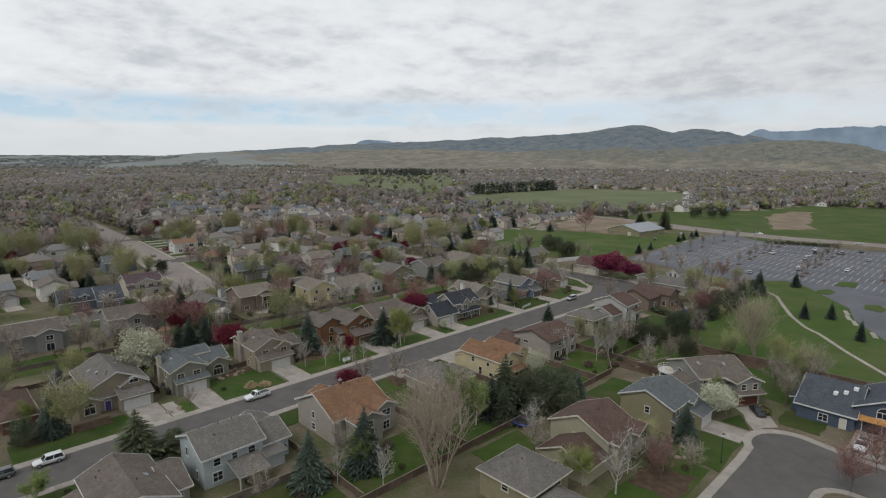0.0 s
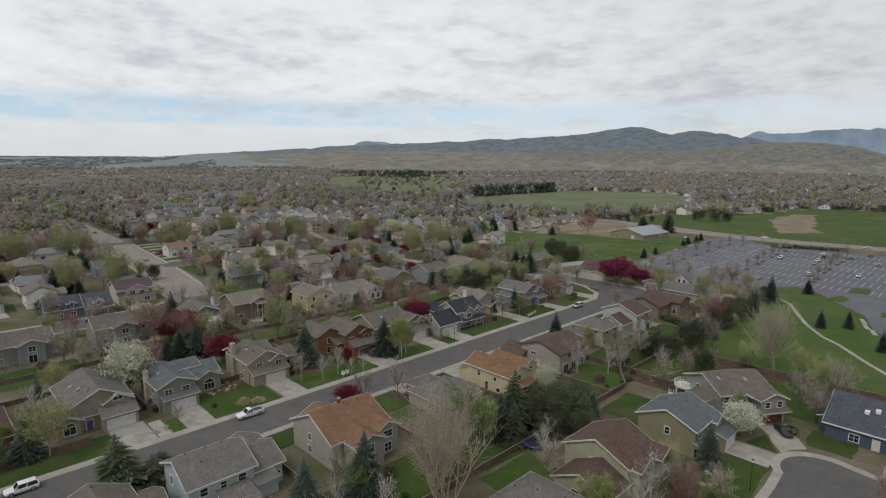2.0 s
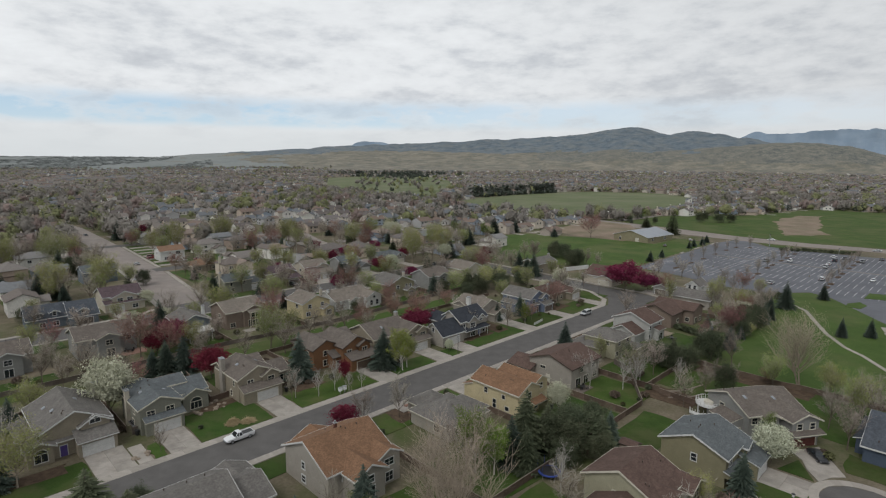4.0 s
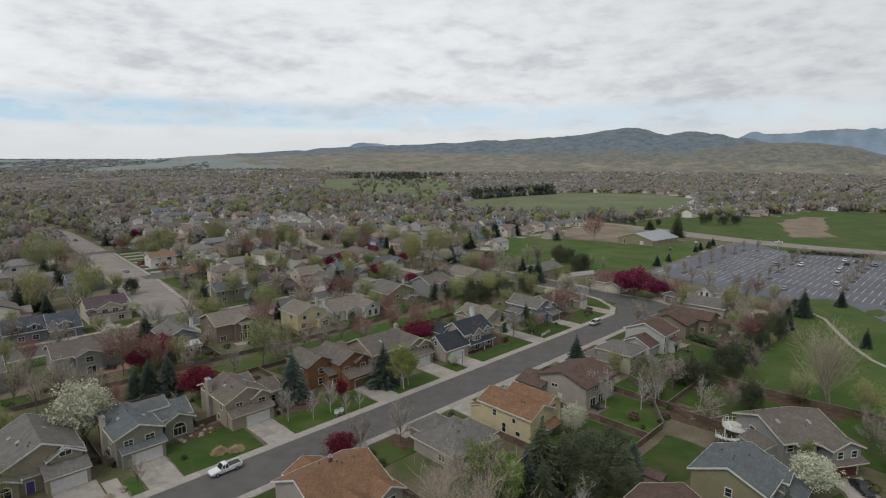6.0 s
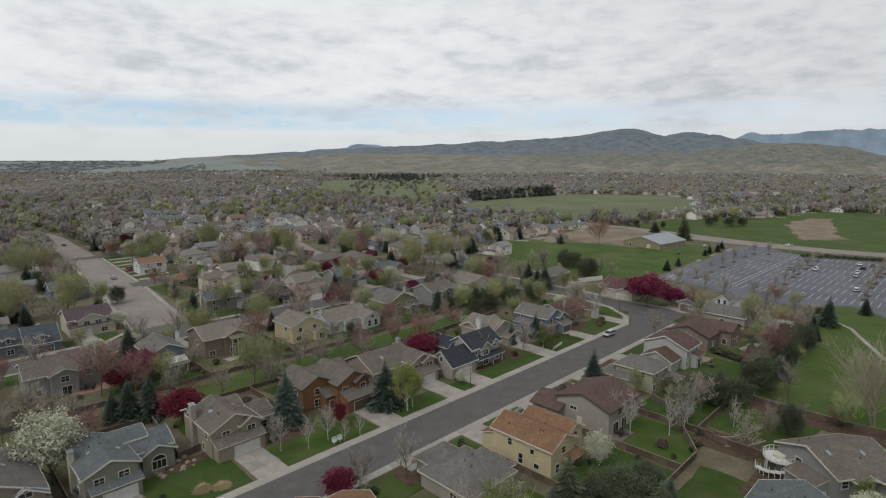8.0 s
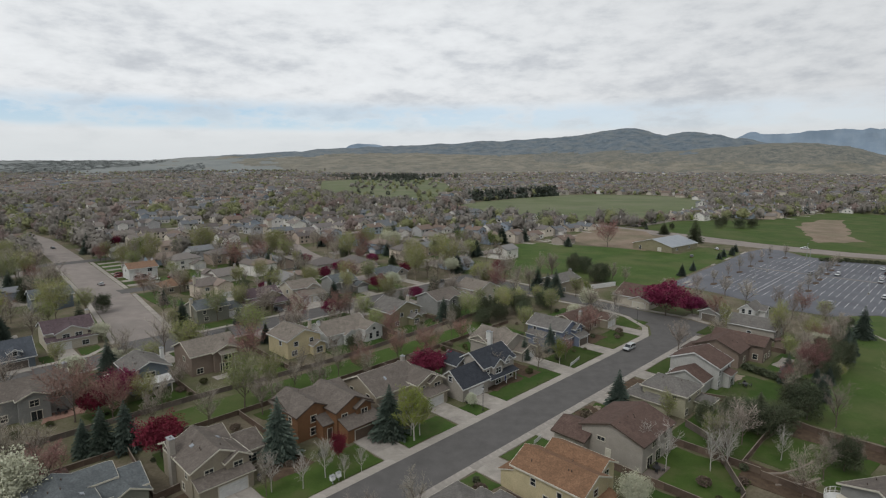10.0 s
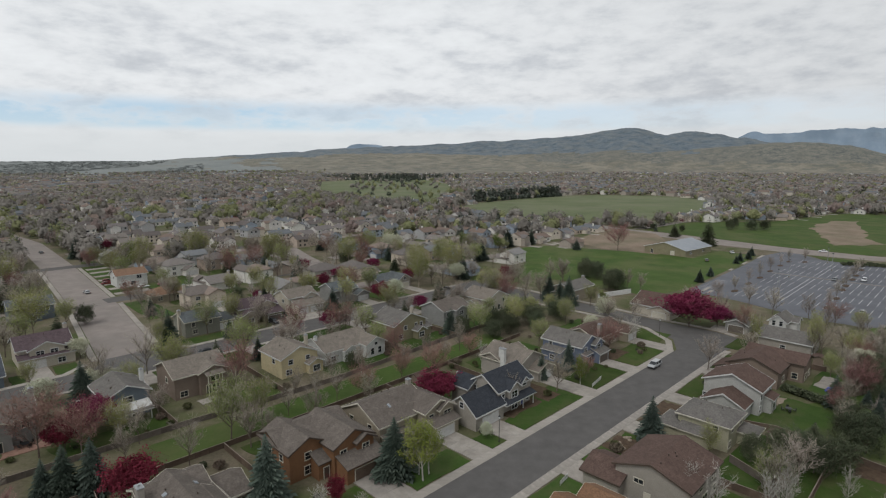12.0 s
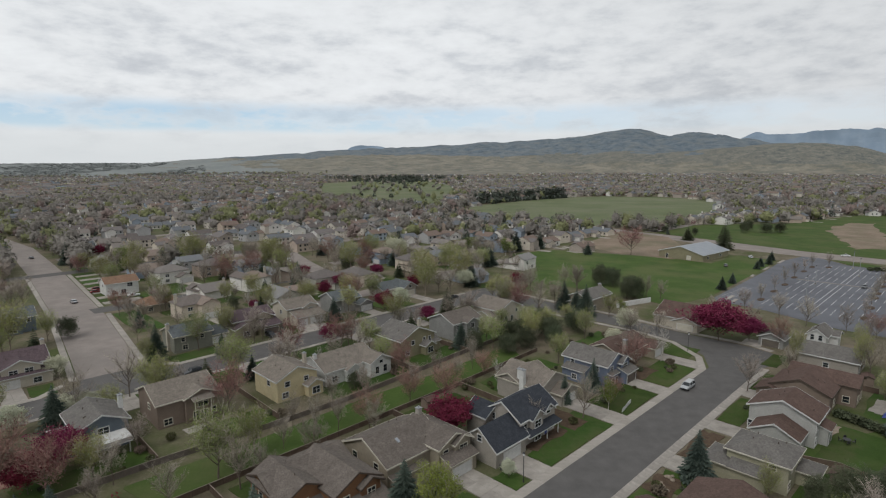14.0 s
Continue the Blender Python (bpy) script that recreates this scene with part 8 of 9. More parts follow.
# ---- small things ----
def street_lamp(s, n, label="black post lamp at the kerb"):
    l = thing("street_lamp", label, "lamp", at(s, n), "post lamps")
    part("pole", Shape().tube([(0, 0, 0), (0, 0, 0.5), (0, 0, 0.55), (0, 0, 5.0)], (0.13, 0.12, 0.07, 0.055), 8).mesh("pole", M["black"]), l)
    part("lantern", Shape().tube([(0, 0, 5.0), (0, 0, 5.1), (0, 0, 5.5)], (0.08, 0.16, 0.22), 8).mesh("lantern", M["lamp_clear"]), l)
    part("hood", Shape().tube([(0, 0, 5.5), (0, 0, 5.55), (0, 0, 5.75)], (0.28, 0.26, 0.03), 8).mesh("hood", M["black"]), l)


for s, n in ((8.6, 7.9), (-9.8, -79.0), (97.2, 14.5), (110.5, 30)):
    street_lamp(s, n)


def park_lamp(s, n):
    l = thing("car_park_lamp", "tall slim steel lamp in the car park", "lamp", at(s, n), "car park lamps")
    part("pole", Shape().tube([(0, 0, 0), (0, 0, 9)], (0.14, 0.08), 8).mesh("pole", M["steel"]), l)
    part("base", Shape().tube([(0, 0, 0), (0, 0, 0.7)], (0.35, 0.35), 8).mesh("base", M["concrete"]), l)
    part("arm", Shape().box(-0.9, 0.9, -0.05, 0.05, 8.85, 8.95).mesh("arm", M["steel"]), l)
    for x in (-0.9, 0.9):
        part("lamp_head", Shape().box(x - 0.35, x + 0.35, -0.2, 0.2, 8.8, 9.0).mesh("lamp_head", M["black"]), l)


for s, n in ((197, 6), (228, 9), (262, -2), (205, -35), (250, -38), (285, 4)):
    park_lamp(s, n)


def trampoline(s, n):
    t = thing("trampoline", "round blue trampoline with a low pad on the grass", "trampoline", at(s, n))
    ring = [(2.0 * math.cos(a * math.pi / 12), 2.0 * math.sin(a * math.pi / 12)) for a in range(24)]
    inner = [(x * 0.82, y * 0.82) for x, y in ring]
    pad = Shape()
    for i in range(24):
        j = (i + 1) % 24
        pad.add([(*ring[i], 0.88), (*ring[j], 0.88), (*inner[j], 0.93), (*inner[i], 0.93), (*ring[i], 0.78), (*ring[j], 0.78)], [(0, 1, 2, 3), (0, 4, 5, 1)])
    part("pad", pad.mesh("pad", M["blue_vinyl"]), t)
    part("mat", Shape().slab(inner, 0.88, 0.905).mesh("mat", M["black"]), t)
    for i in range(6):
        x, y = 1.95 * math.cos(i * 1.047), 1.95 * math.sin(i * 1.047)
        part("leg", Shape().tube([(x, y, -0.02), (x, y, 0.85)], (0.035, 0.035), 6).mesh("leg", M["steel"]), t)
        part("net_pole", Shape().tube([(x * 1.03, y * 1.03, 0.85), (x * 1.03, y * 1.03, 2.7)], (0.03, 0.03), 6).mesh("net_pole", M["blue_vinyl"]), t)


trampoline(-24.2, -45.8)


def round_deck(s, n):
    """A white balcony deck with a curved rail, stairs of a spiral and posts."""
    d = thing("balcony_deck", "white round balcony with a curved railing beside the grey house", "deck", at(s, n))
    r = 2.6
    pts = [(r * math.cos(radians(a)), r * math.sin(radians(a))) for a in range(0, 360, 18)]
    part("floor", Shape().slab(pts, 2.7, 2.86).mesh("floor", M["white"]), d)
    for i in range(20):
        x, y = pts[i]
        x2, y2 = pts[(i + 1) % 20]
        part("baluster", Shape().box(x - 0.05, x + 0.05, y - 0.05, y + 0.05, 2.86, 3.85).mesh("baluster", M["white"]), d)
        for z in (3.15, 3.8):
            part("rail", Shape().tube([(x, y, z), (x2, y2, z)], (0.05, 0.05), 4).mesh("rail", M["white"]), d)
        if i % 4 == 0:
            part("post", Shape().box(x * 0.95 - 0.09, x * 0.95 + 0.09, y * 0.95 - 0.09, y * 0.95 + 0.09, -0.1, 2.72).mesh("post", M["white"]), d)
    for i in range(12):
        a = radians(100 + i * 14)
        x, y = 3.3 * math.cos(a), 3.3 * math.sin(a)
        part("stair_tread", Shape().slab([(2.65 * math.cos(a), 2.65 * math.sin(a)), (3.7 * math.cos(a), 3.7 * math.sin(a)), (3.7 * math.cos(a + 0.25), 3.7 * math.sin(a + 0.25)), (2.65 * math.cos(a + 0.25), 2.65 * math.sin(a + 0.25))], 0.18 + i * 0.21, 0.26 + i * 0.21).mesh("stair_tread", M["white"]), d)
        part("stair_post", Shape().box(3.65 * math.cos(a) - 0.04, 3.65 * math.cos(a) + 0.04, 3.65 * math.sin(a) - 0.04, 3.65 * math.sin(a) + 0.04, 0, 1.2 + i * 0.21).mesh("stair_post", M["white"]), d)
    part("tub", Shape().tube([(0, 0, 2.86), (0, 0, 3.5), (0, 0, 3.55)], (1.0, 1.05, 0.9), 14).mesh("tub", M["cream"]), d)


round_deck(19.6, -56.4)


def boulders(s, n, w, count, seed, mat_name="rock"):
    rnd = random.Random(seed)
    for _ in range(count):
        a, b = s + rnd.uniform(-w, w), n + rnd.uniform(-w * 0.5, w * 0.5)
        sz = rnd.uniform(0.25, 0.6)
        bm = bmesh.new()
        bmesh.ops.create_icosphere(bm, subdivisions=2, radius=sz)
        for v in bm.verts:
            v.co *= 1 + 0.35 * noise.noise(v.co * 2.2 / sz + Vector((a, b, 0)))
            v.co.z *= 0.65
        me = bpy.data.meshes.new("boulder")
        bm.to_mesh(me)
        bm.free()
        me.materials.append(M[mat_name])
        tagged_at(new("boulder", me), "tan rounded landscaping boulder beside the planting", "boulder", at(a, b, sz * 0.35, rnd.uniform(0, 360)), "boulders")


boulders(-57, 21.6, 4.5, 16, 3)
boulders(-73, 10, 1.6, 5, 4)
boulders(-22, -9.6, 4, 10, 5, "red_rock")
boulders(26, -10, 3, 9, 6)
boulders(-21.5, 42.6, 3, 9, 7)
boulders(25, -86, 3, 12, 8, "red_rock")
boulders(-10, -73, 4, 8, 9)


def brush_pile(s, n, h):
    """A heap of cut branches by the kerb."""
    rnd = random.Random(int(s * 3))
    sh = Shape()
    for _ in range(700):
        a, r = rnd.uniform(0, 6.283), rnd.random() ** 0.6
        z = h * (1 - r) * rnd.uniform(0.3, 1.0)
        c = Vector((1.35 * r * math.cos(a), 1.15 * r * math.sin(a), z + 0.05))
        d = Vector((rnd.uniform(-1, 1), rnd.uniform(-1, 1), rnd.uniform(-0.3, 0.4))).normalized() * rnd.uniform(0.3, 0.7)
        sh.tube([c - d, c + d], (0.03, 0.02), 3, cap=False)
    b = tagged_at(new("brush_pile", sh.mesh("brush_pile", M["straw"])), "heap of dry straw-coloured branches on the lawn", "brush pile", at(s, n, 0.1), kind="stuff")
    return b


brush_pile(-55.6, 10.6, 1.5)
brush_pile(-52.8, 9.4, 0.9)


def mailbox(s, n):
    m = thing("mailbox", "grey cluster mailbox on a short post", "mailbox", at(s, n))
    part("post", Shape().box(-0.08, 0.08, -0.08, 0.08, 0, 0.8).mesh("post", M["steel"]), m)
    part("box", Shape().box(-0.4, 0.4, -0.3, 0.3, 0.8, 1.6).mesh("box", M["lamp_clear"]), m)
    part("cap", Shape().box(-0.45, 0.45, -0.35, 0.35, 1.6, 1.66).mesh("cap", M["steel"]), m)


mailbox(-31.2, 7.7)
mailbox(-29.9, 7.8)


def bin_can(s, n, mat_name="black"):
    b = thing("wheeled_bin", "dark wheeled refuse bin by the house wall", "bin", at(s, n, 0.1, 20), "refuse bins")
    part("body", Shape().add([(-0.24, -0.26, 0), (0.24, -0.26, 0), (0.24, 0.26, 0), (-0.24, 0.26, 0), (-0.3, -0.34, 1.0), (0.3, -0.34, 1.0), (0.3, 0.34, 1.0), (-0.3, 0.34, 1.0)], [(0, 1, 5, 4), (1, 2, 6, 5), (2, 3, 7, 6), (3, 0, 4, 7), (3, 2, 1, 0)]).mesh("body", M[mat_name]), b)
    part("lid", Shape().box(-0.32, 0.32, -0.36, 0.38, 1.0, 1.08).mesh("lid", M[mat_name]), b)


for s, n in ((-71.2, 19.2), (-39.6, 17.6), (-2.2, -31.2), (9.0, 13.0), (60, 18)):
    bin_can(s, n)


def table_set(s, n, turn=0.0):
    t = thing("garden_table", "dark metal garden table on the terrace", "table", at(s, n, 0.12, turn), "garden tables")
    part("tabletop", Shape().slab([(0.75 * math.cos(a * 0.524), 0.75 * math.sin(a * 0.524)) for a in range(12)], 0.68, 0.73).mesh("tabletop", M["black"]), t)
    for x, y in ((0.45, 0.45), (-0.45, 0.45), (0.45, -0.45), (-0.45, -0.45)):
        part("leg", Shape().tube([(x, y, 0), (x * 0.8, y * 0.8, 0.69)], (0.03, 0.03), 6).mesh("leg", M["black"]), t)
    for i in range(4):
        a = i * math.pi / 2 + 0.4
        c = thing("garden_chair", "dark garden chair at the terrace table", "chair", at(s, n, 0.12, turn) @ Matrix.Rotation(a, 4, "Z") @ Matrix.Translation((1.15, 0, 0)), "garden chairs")
        part("seat", Shape().box(-0.25, 0.25, -0.25, 0.25, 0.42, 0.47).mesh("seat", M["black"]), c)
        part("backrest", Shape().box(0.2, 0.25, -0.25, 0.25, 0.47, 0.95).mesh("backrest", M["black"]), c)
        for x in (-0.22, 0.22):
            for y in (-0.22, 0.22):
                part("leg", Shape().box(x - 0.02, x + 0.02, y - 0.02, y + 0.02, 0, 0.43).mesh("leg", M["black"]), c)


table_set(12.2, -30.1)
table_set(93, -26)
table_set(64.6, -29.2)
table_set(-73, -26.6)
table_set(-58, 72.6)


def shed(s, n, turn, w=3.0, d=2.4):
    h = thing("garden_shed", "small brown wooden garden shed", "shed", at(s, n, 0, turn), "garden sheds")
    part("wall", wall_shape([(-w / 2, w / 2, -d / 2, d / 2, 2.0, "gs", 0.4)]).mesh("wall", WALLS["taupe"]), h)
    top, edge = gable_roof(-w / 2, w / 2, -d / 2, d / 2, 2.0, "gs", 0.4, 0.2, 0.1)
    r = part("roof", top.mesh("roof", ROOFS["brown"]), h)
    part("fascia", edge.mesh("fascia", M["dark_trim"]), r)
    opening(h, (-w / 2, w / 2, -d / 2, d / 2), "-n", 0, 0.05, 0.9, 1.8, "door", "cream", "fence")


for s, n, t in ((-80, 47.5 - 6, 0), (-65, 41, 10), (18, 41.5, -5), (47, -31, 0), (104, -27, 10), (-7, -52, 90)):
    shed(s, n, t)


def sheet_cover(s, n):
    sh = Shape()
    k = 8
    for i in range(k + 1):
        for j in range(k + 1):
            x, y = (i / k - 0.5) * 2.6, (j / k - 0.5) * 2.0
            sh.v.append((x, y, 0.9 * max(0, 1 - (x / 1.4) ** 4) * max(0, 1 - (y / 1.1) ** 4) + 0.06 * noise.noise(Vector((x * 2, y * 2, 1))) + 0.05))
    for i in range(k):
        for j in range(k):
            a = i * (k + 1) + j
            sh.f.append((a, a + k + 1, a + k + 2, a + 1))
    sh.k = [0] * len(sh.f)
    tagged_at(new("tarpaulin", sh.mesh("tarpaulin", M["blue_vinyl"])), "crumpled bright blue tarpaulin over garden goods", "tarpaulin", at(s, n, 0.05))


sheet_cover(84, -33.5)


def islands():
    for s, n in ((180.1, 18), (199.8, 18.4), (217.7, 18.6), (238.7, 19.7), (259, 20.2), (275.5, 20), (280, 13.5), (175.7, -16.2), (194.5, -15.7), (214.5, -14.4), (225, -14), (243, -13.5), (255.5, -13.2), (274, -12.6), (184, -46), (193.6, -45.8), (213.4, -44.8), (225, -44.4), (244, -44), (256, -44), (270, -43.6), (200, -74), (240, -74), (270, -72)):
        pts = [(s + 2.9 * math.cos(a * 0.5236), n + 1.2 * math.sin(a * 0.5236)) for a in range(12)]
        strip("planting_island", pts, 0.16, M["mulch"], "dark mulched planting island with a kerb in the car park", "island")
        plant("bare", s, n, tree_rnd.uniform(5.5, 7.5), 0.75)
    for s, n in ((187.6, 35.4), (204.6, 36.6), (249.2, 39), (259, 40), (269, 38.6), (283, 41)):
        plant("spruce", s, n, tree_rnd.uniform(4.5, 6.0), 1.1)
    for i in range(14):
        plant("evergreen_shrub", 283 + i * 0.8 + (3 if i > 3 else 0), -3.5 - i * 2.6, tree_rnd.uniform(1.8, 2.4), 1.2)
    strip("verge_island", [(151, -58.4), (157, -58), (163, -61), (158, -64), (151, -63)], 0.16, M["field"], "grassed island at the car park's entry", "grass")
    strip("verge_island", [(136, -77), (143, -76), (146, -80), (140, -83), (134, -82)], 0.16, M["field"], "grassed island at the car park's entry", "grass")
    strip("verge_island", [(172, -61), (184, -61), (186, -67), (174, -68)], 0.16, M["field"], "grassed island at the car park's entry", "grass")
    for a, b in ((112, -78.2), (118, -75.4), (125, -73.6), (100.5, -85)):
        strip("gravel_bed", [(a - 3, b - 1.6), (a + 3, b + 0.4), (a + 2.6, b + 1.6), (a - 3.4, b - 0.2)], 0.15, M["concrete"], "strip of pale stones beside the car park", "bed")
    strip("verge_island", [(295, 7.4), (292.4, -4), (304, -6), (307, 16)], 0.1, M["field"], "green island between car park and avenue", "grass")
    for kind, s, n, h, w in (("spruce", 131.5, -43.2, 10, 1.0), ("spruce", 157.4, -50, 6.5, 1.0), ("dark_spruce", 306, 74, 18, 1.0), ("dark_spruce", 333, 107, 10, 1.3), ("pine", 364, 114, 6, 1.0), ("pine", 371.6, 152, 6, 1.2), ("pine", 363.6, 137, 6, 1.2), ("pine", 421, 153, 8, 1.3), ("pine", 404.6, 92, 9, 1.0), ("pine", 420, 93.5, 9, 1.0), ("pine", 415, 79, 9, 1.4), ("pine", 424, 72, 9, 1.3), ("redbud", 246.2, 106.5, 14, 1.1),
                             ("bare", 150, -4, 9, 1.0), ("bare", 151, -15, 8, 1.0), ("redbud", 149, -23, 7, 1.0), ("bare", 158, 6, 8, 1.0), ("bare", 160, 18, 7, 1.0), ("bud", 147, -30, 6.5, 1.1), ("bare", 140, -22, 8, 1.0), ("bare", 139, -32, 7, 1.0), ("bud", 125, -22, 9, 0.6), ("pine", 143, -38, 4, 1.2), ("bare", 134, 8, 8, 1.0), ("redbud", 118, -4, 8, 0.8)):
        plant(kind, s, n, h, w)
    for i in range(7):
        plant("evergreen_shrub", 77 - i * 0.5, -26 - i * 1.5, 1.8, 1.3)


islands()


def snow_heap(s, n, w):
    strip("pale_kerb", [(s, n), (s + w, n + 0.4), (s + w, n + 1.8), (s, n + 1.4)], 0.2, M["concrete"], "pale kerb apron at the edge of the car park", "kerb")


for s, n, w in ((226, 34.2, 6), (249, 35, 9), (276, 35, 12), (170, 27, 9), (168, 24, 6)):
    snow_heap(s, n, w)
# ---- the far town: houses and woods past counting ----
SHOPS = [P(110, 1370).to_2d()[:], P(470, 1270).to_2d()[:], P(560, 1600).to_2d()[:], P(250, 1690).to_2d()[:]]


def far_town():
    rnd = random.Random(12)
    walls, roofs = Shape(), Shape()
    spots = list(STUFF_HOUSES)
    for _ in range(2300):
        a = rnd.uniform(-0.8, 0.85)
        d = rnd.uniform(1450, 2640)
        k = 1 / math.sqrt(1 + a * a)
        x, y = a * k * d, k * d
        if free(x, y, False) and not (-0.2 < a < 0.15 and d > 2400):
            spots.append((x, y, rnd.uniform(0, 6.28)))
    glazing, doors = Shape(), Shape()
    for x, y, t in spots:
        far = math.hypot(x, y)
        shop = in_poly(x, y, SHOPS)
        big = rnd.uniform(2.2, 4.5) if shop and far > 1200 and rnd.random() < 0.6 else 1.0 if far < 1500 or rnd.random() > 0.07 else rnd.uniform(2, 3.5)
        w, d, e = rnd.uniform(6, 8) * big, rnd.uniform(4.5, 5.5) * big, rnd.choice((3.2, 5.2, 5.4, 5.6))
        pitch = 0.46 if big < 1.5 else 0.12
        z = land_height(x, y - 40)
        c, s = math.cos(t), math.sin(t)

        def put(px, py, pz):
            return (x + px * c - py * s, y + px * s + py * c, z + pz)

        def body(x0, x1, y0, y1, e, cross):
            """A gabled block; cross turns its ridge to run front to back."""
            o, rise = 0.5, pitch * ((x1 - x0) if cross else (y1 - y0)) / 2
            mx, my = (x0 + x1) / 2, (y0 + y1) / 2
            base = [(x0, y0, 0), (x1, y0, 0), (x1, y1, 0), (x0, y1, 0), (x0, y0, e), (x1, y0, e), (x1, y1, e), (x0, y1, e)]
            if cross:
                walls.add([put(*p) for p in base + [(mx, y0, e + rise), (mx, y1, e + rise)]], [(0, 1, 5, 8, 4), (1, 2, 6, 5), (2, 3, 7, 9, 6), (3, 0, 4, 7)])
                roofs.add([put(*p) for p in ((x0 - o, y0 - o, e - 0.1), (mx, y0 - o, e + rise + 0.2), (mx, y1, e + rise + 0.2), (x0 - o, y1, e - 0.1), (x1 + o, y0 - o, e - 0.1), (x1 + o, y1, e - 0.1))], [(0, 1, 2, 3), (1, 4, 5, 2)])
            else:
                walls.add([put(*p) for p in base + [(x0, my, e + rise), (x1, my, e + rise)]], [(0, 1, 5, 4), (1, 2, 6, 9, 5), (2, 3, 7, 6), (3, 0, 4, 8, 7)])
                roofs.add([put(*p) for p in ((x0 - o, y0 - o, e - 0.1), (x1 + o, y0 - o, e - 0.1), (x1 + o, my, e + rise + 0.2), (x0 - o, my, e + rise + 0.2), (x1 + o, y1 + o, e - 0.1), (x0 - o, y1 + o, e - 0.1))], [(0, 1, 2, 3), (3, 2, 4, 5)])
        body(-w, w, -d, d, e, False)
        if shop and big > 1.5:
            doors.add([put(px, py, 0.3) for px, py in ((-w - 4, -d - 26), (w + 4, -d - 26), (w + 4, -d - 2), (-w - 4, -d - 2))], [(0, 1, 2, 3)])
        if far > 1500 or big > 1.5:
            continue
        g = rnd.choice((-1, 1))
        gx = g * w * 0.45
        wing = rnd.choice((2.9, e))
        body(gx - 3.3, gx + 3.3, -d - rnd.uniform(2, 4), d * 0.3, wing, True)
        if far < 1000:
            for px, pz in ((-gx - 1.6, 0.9), (-gx + 1.6, 0.9)) + (((-gx - 1.6, 3.5), (-gx + 1.6, 3.5), (0.0, 3.5)) if e > 4 else ()):
                for py in (-d - 0.04, d + 0.04):
                    glazing.add([put(px + a, py, pz + b) for a, b in ((-0.6, 0), (0.6, 0), (0.6, 1.3), (-0.6, 1.3))], [(0, 1, 2, 3)])
            for py in (-1.6, 1.8):
                glazing.add([put(g * (w + 0.04), py + a, e - 1.9 + b) for a, b in ((-0.6, 0), (0.6, 0), (0.6, 1.3), (-0.6, 1.3))], [(0, 1, 2, 3)])
            fx, fy = -gx * 0.4, d * 0.35
            walls.add([put(fx + a, fy + b, h) for h in (e, e + d * 0.46 + 1.2) for a, b in ((-0.45, -0.45), (0.45, -0.45), (0.45, 0.45), (-0.45, 0.45))], [(0, 1, 5, 4), (1, 2, 6, 5), (2, 3, 7, 6), (3, 0, 4, 7), (4, 5, 6, 7)])
            doors.add([put(gx + a, -d - 4.1, b) for a, b in ((-2.3, 0.05), (2.3, 0.05), (2.3, 2.2), (-2.3, 2.2))], [(0, 1, 2, 3)])
            doors.add([put(gx + a, b, 0.07) for a, b in ((-2.4, -d - 13), (2.4, -d - 13), (2.4, -d - 4.2), (-2.4, -d - 4.2))], [(0, 1, 2, 3)])
    tagged(new("far_houses", walls.mesh("far_houses", M["far_wall_stuff"])), "pale house fronts spread over the far town", "houses", kind="stuff")
    tagged(new("far_roofs", roofs.mesh("far_roofs", M["far_roof_stuff"])), "grey and brown roofs of the far town", "roofs", kind="stuff")
    tagged(new("far_windows", glazing.mesh("far_windows", M["glass"])), "dark windows of the far town's houses", "windows", kind="stuff")
    tagged(new("far_drives", doors.mesh("far_drives", M["concrete"])), "pale garage doors and drives of the far town", "drives", kind="stuff")


def tuft(kind, rs, count, slim=1.0):
    """A small far tree as an array of loose triangles, one metre high and wide."""
    out = []
    fine = math.sqrt((60 if kind == "bare" else 45) / count)
    for _ in range(count):
        if kind == "cone":
            h = rs.random() ** 1.6
            r = (1 - h) * 0.30 * (0.6 + 0.4 * rs.random())
            t = rs.random() * 6.283
            c = np.array([r * math.cos(t), r * math.sin(t), 0.03 + h * 0.95])
            size = 0.13 * fine
        elif kind == "bare":
            t, u = rs.random() * 6.283, rs.random()
            r = 0.42 * math.sqrt(rs.random())
            c = np.array([r * math.cos(t), r * math.sin(t), 0.32 + 0.62 * u * (1 - (r / 0.45) ** 2 * 0.5)])
            size = 0.15 * fine ** 0.5
        else:
            v = rs.normal(size=3)
            v /= np.linalg.norm(v)
            c = v * (0.26 + 0.2 * rs.random()) * np.array([1, 1, 0.9]) + np.array([0, 0, 0.55])
            size = 0.105 * fine
        if kind == "bare":
            up = np.array([c[0] * 0.9, c[1] * 0.9, 0.55]) + rs.normal(size=3) * 0.25
            up /= np.linalg.norm(up)
            side = rs.normal(size=3)
            side -= up * side.dot(up)
            side /= np.linalg.norm(side)
            out.append([c - up * size, c + up * size + side * 0.03, c + side * 0.11 * fine * slim])
        else:
            # each spray lies across the way out of the crown, so the whole crown takes the light as one
            out_way = np.array([c[0], c[1], (c[2] - 0.25) * 1.3]) + rs.normal(size=3) * 0.16
            out_way /= np.linalg.norm(out_way)
            u = np.cross(out_way, rs.normal(size=3))
            u /= np.linalg.norm(u)
            v = np.cross(out_way, u)
            out.append(np.array([c + (u * math.cos(t) + v * math.sin(t)) * size * rs.uniform(0.8, 1.3) for t in (0.0, 2.1, 4.2)]))
    return np.array(out)


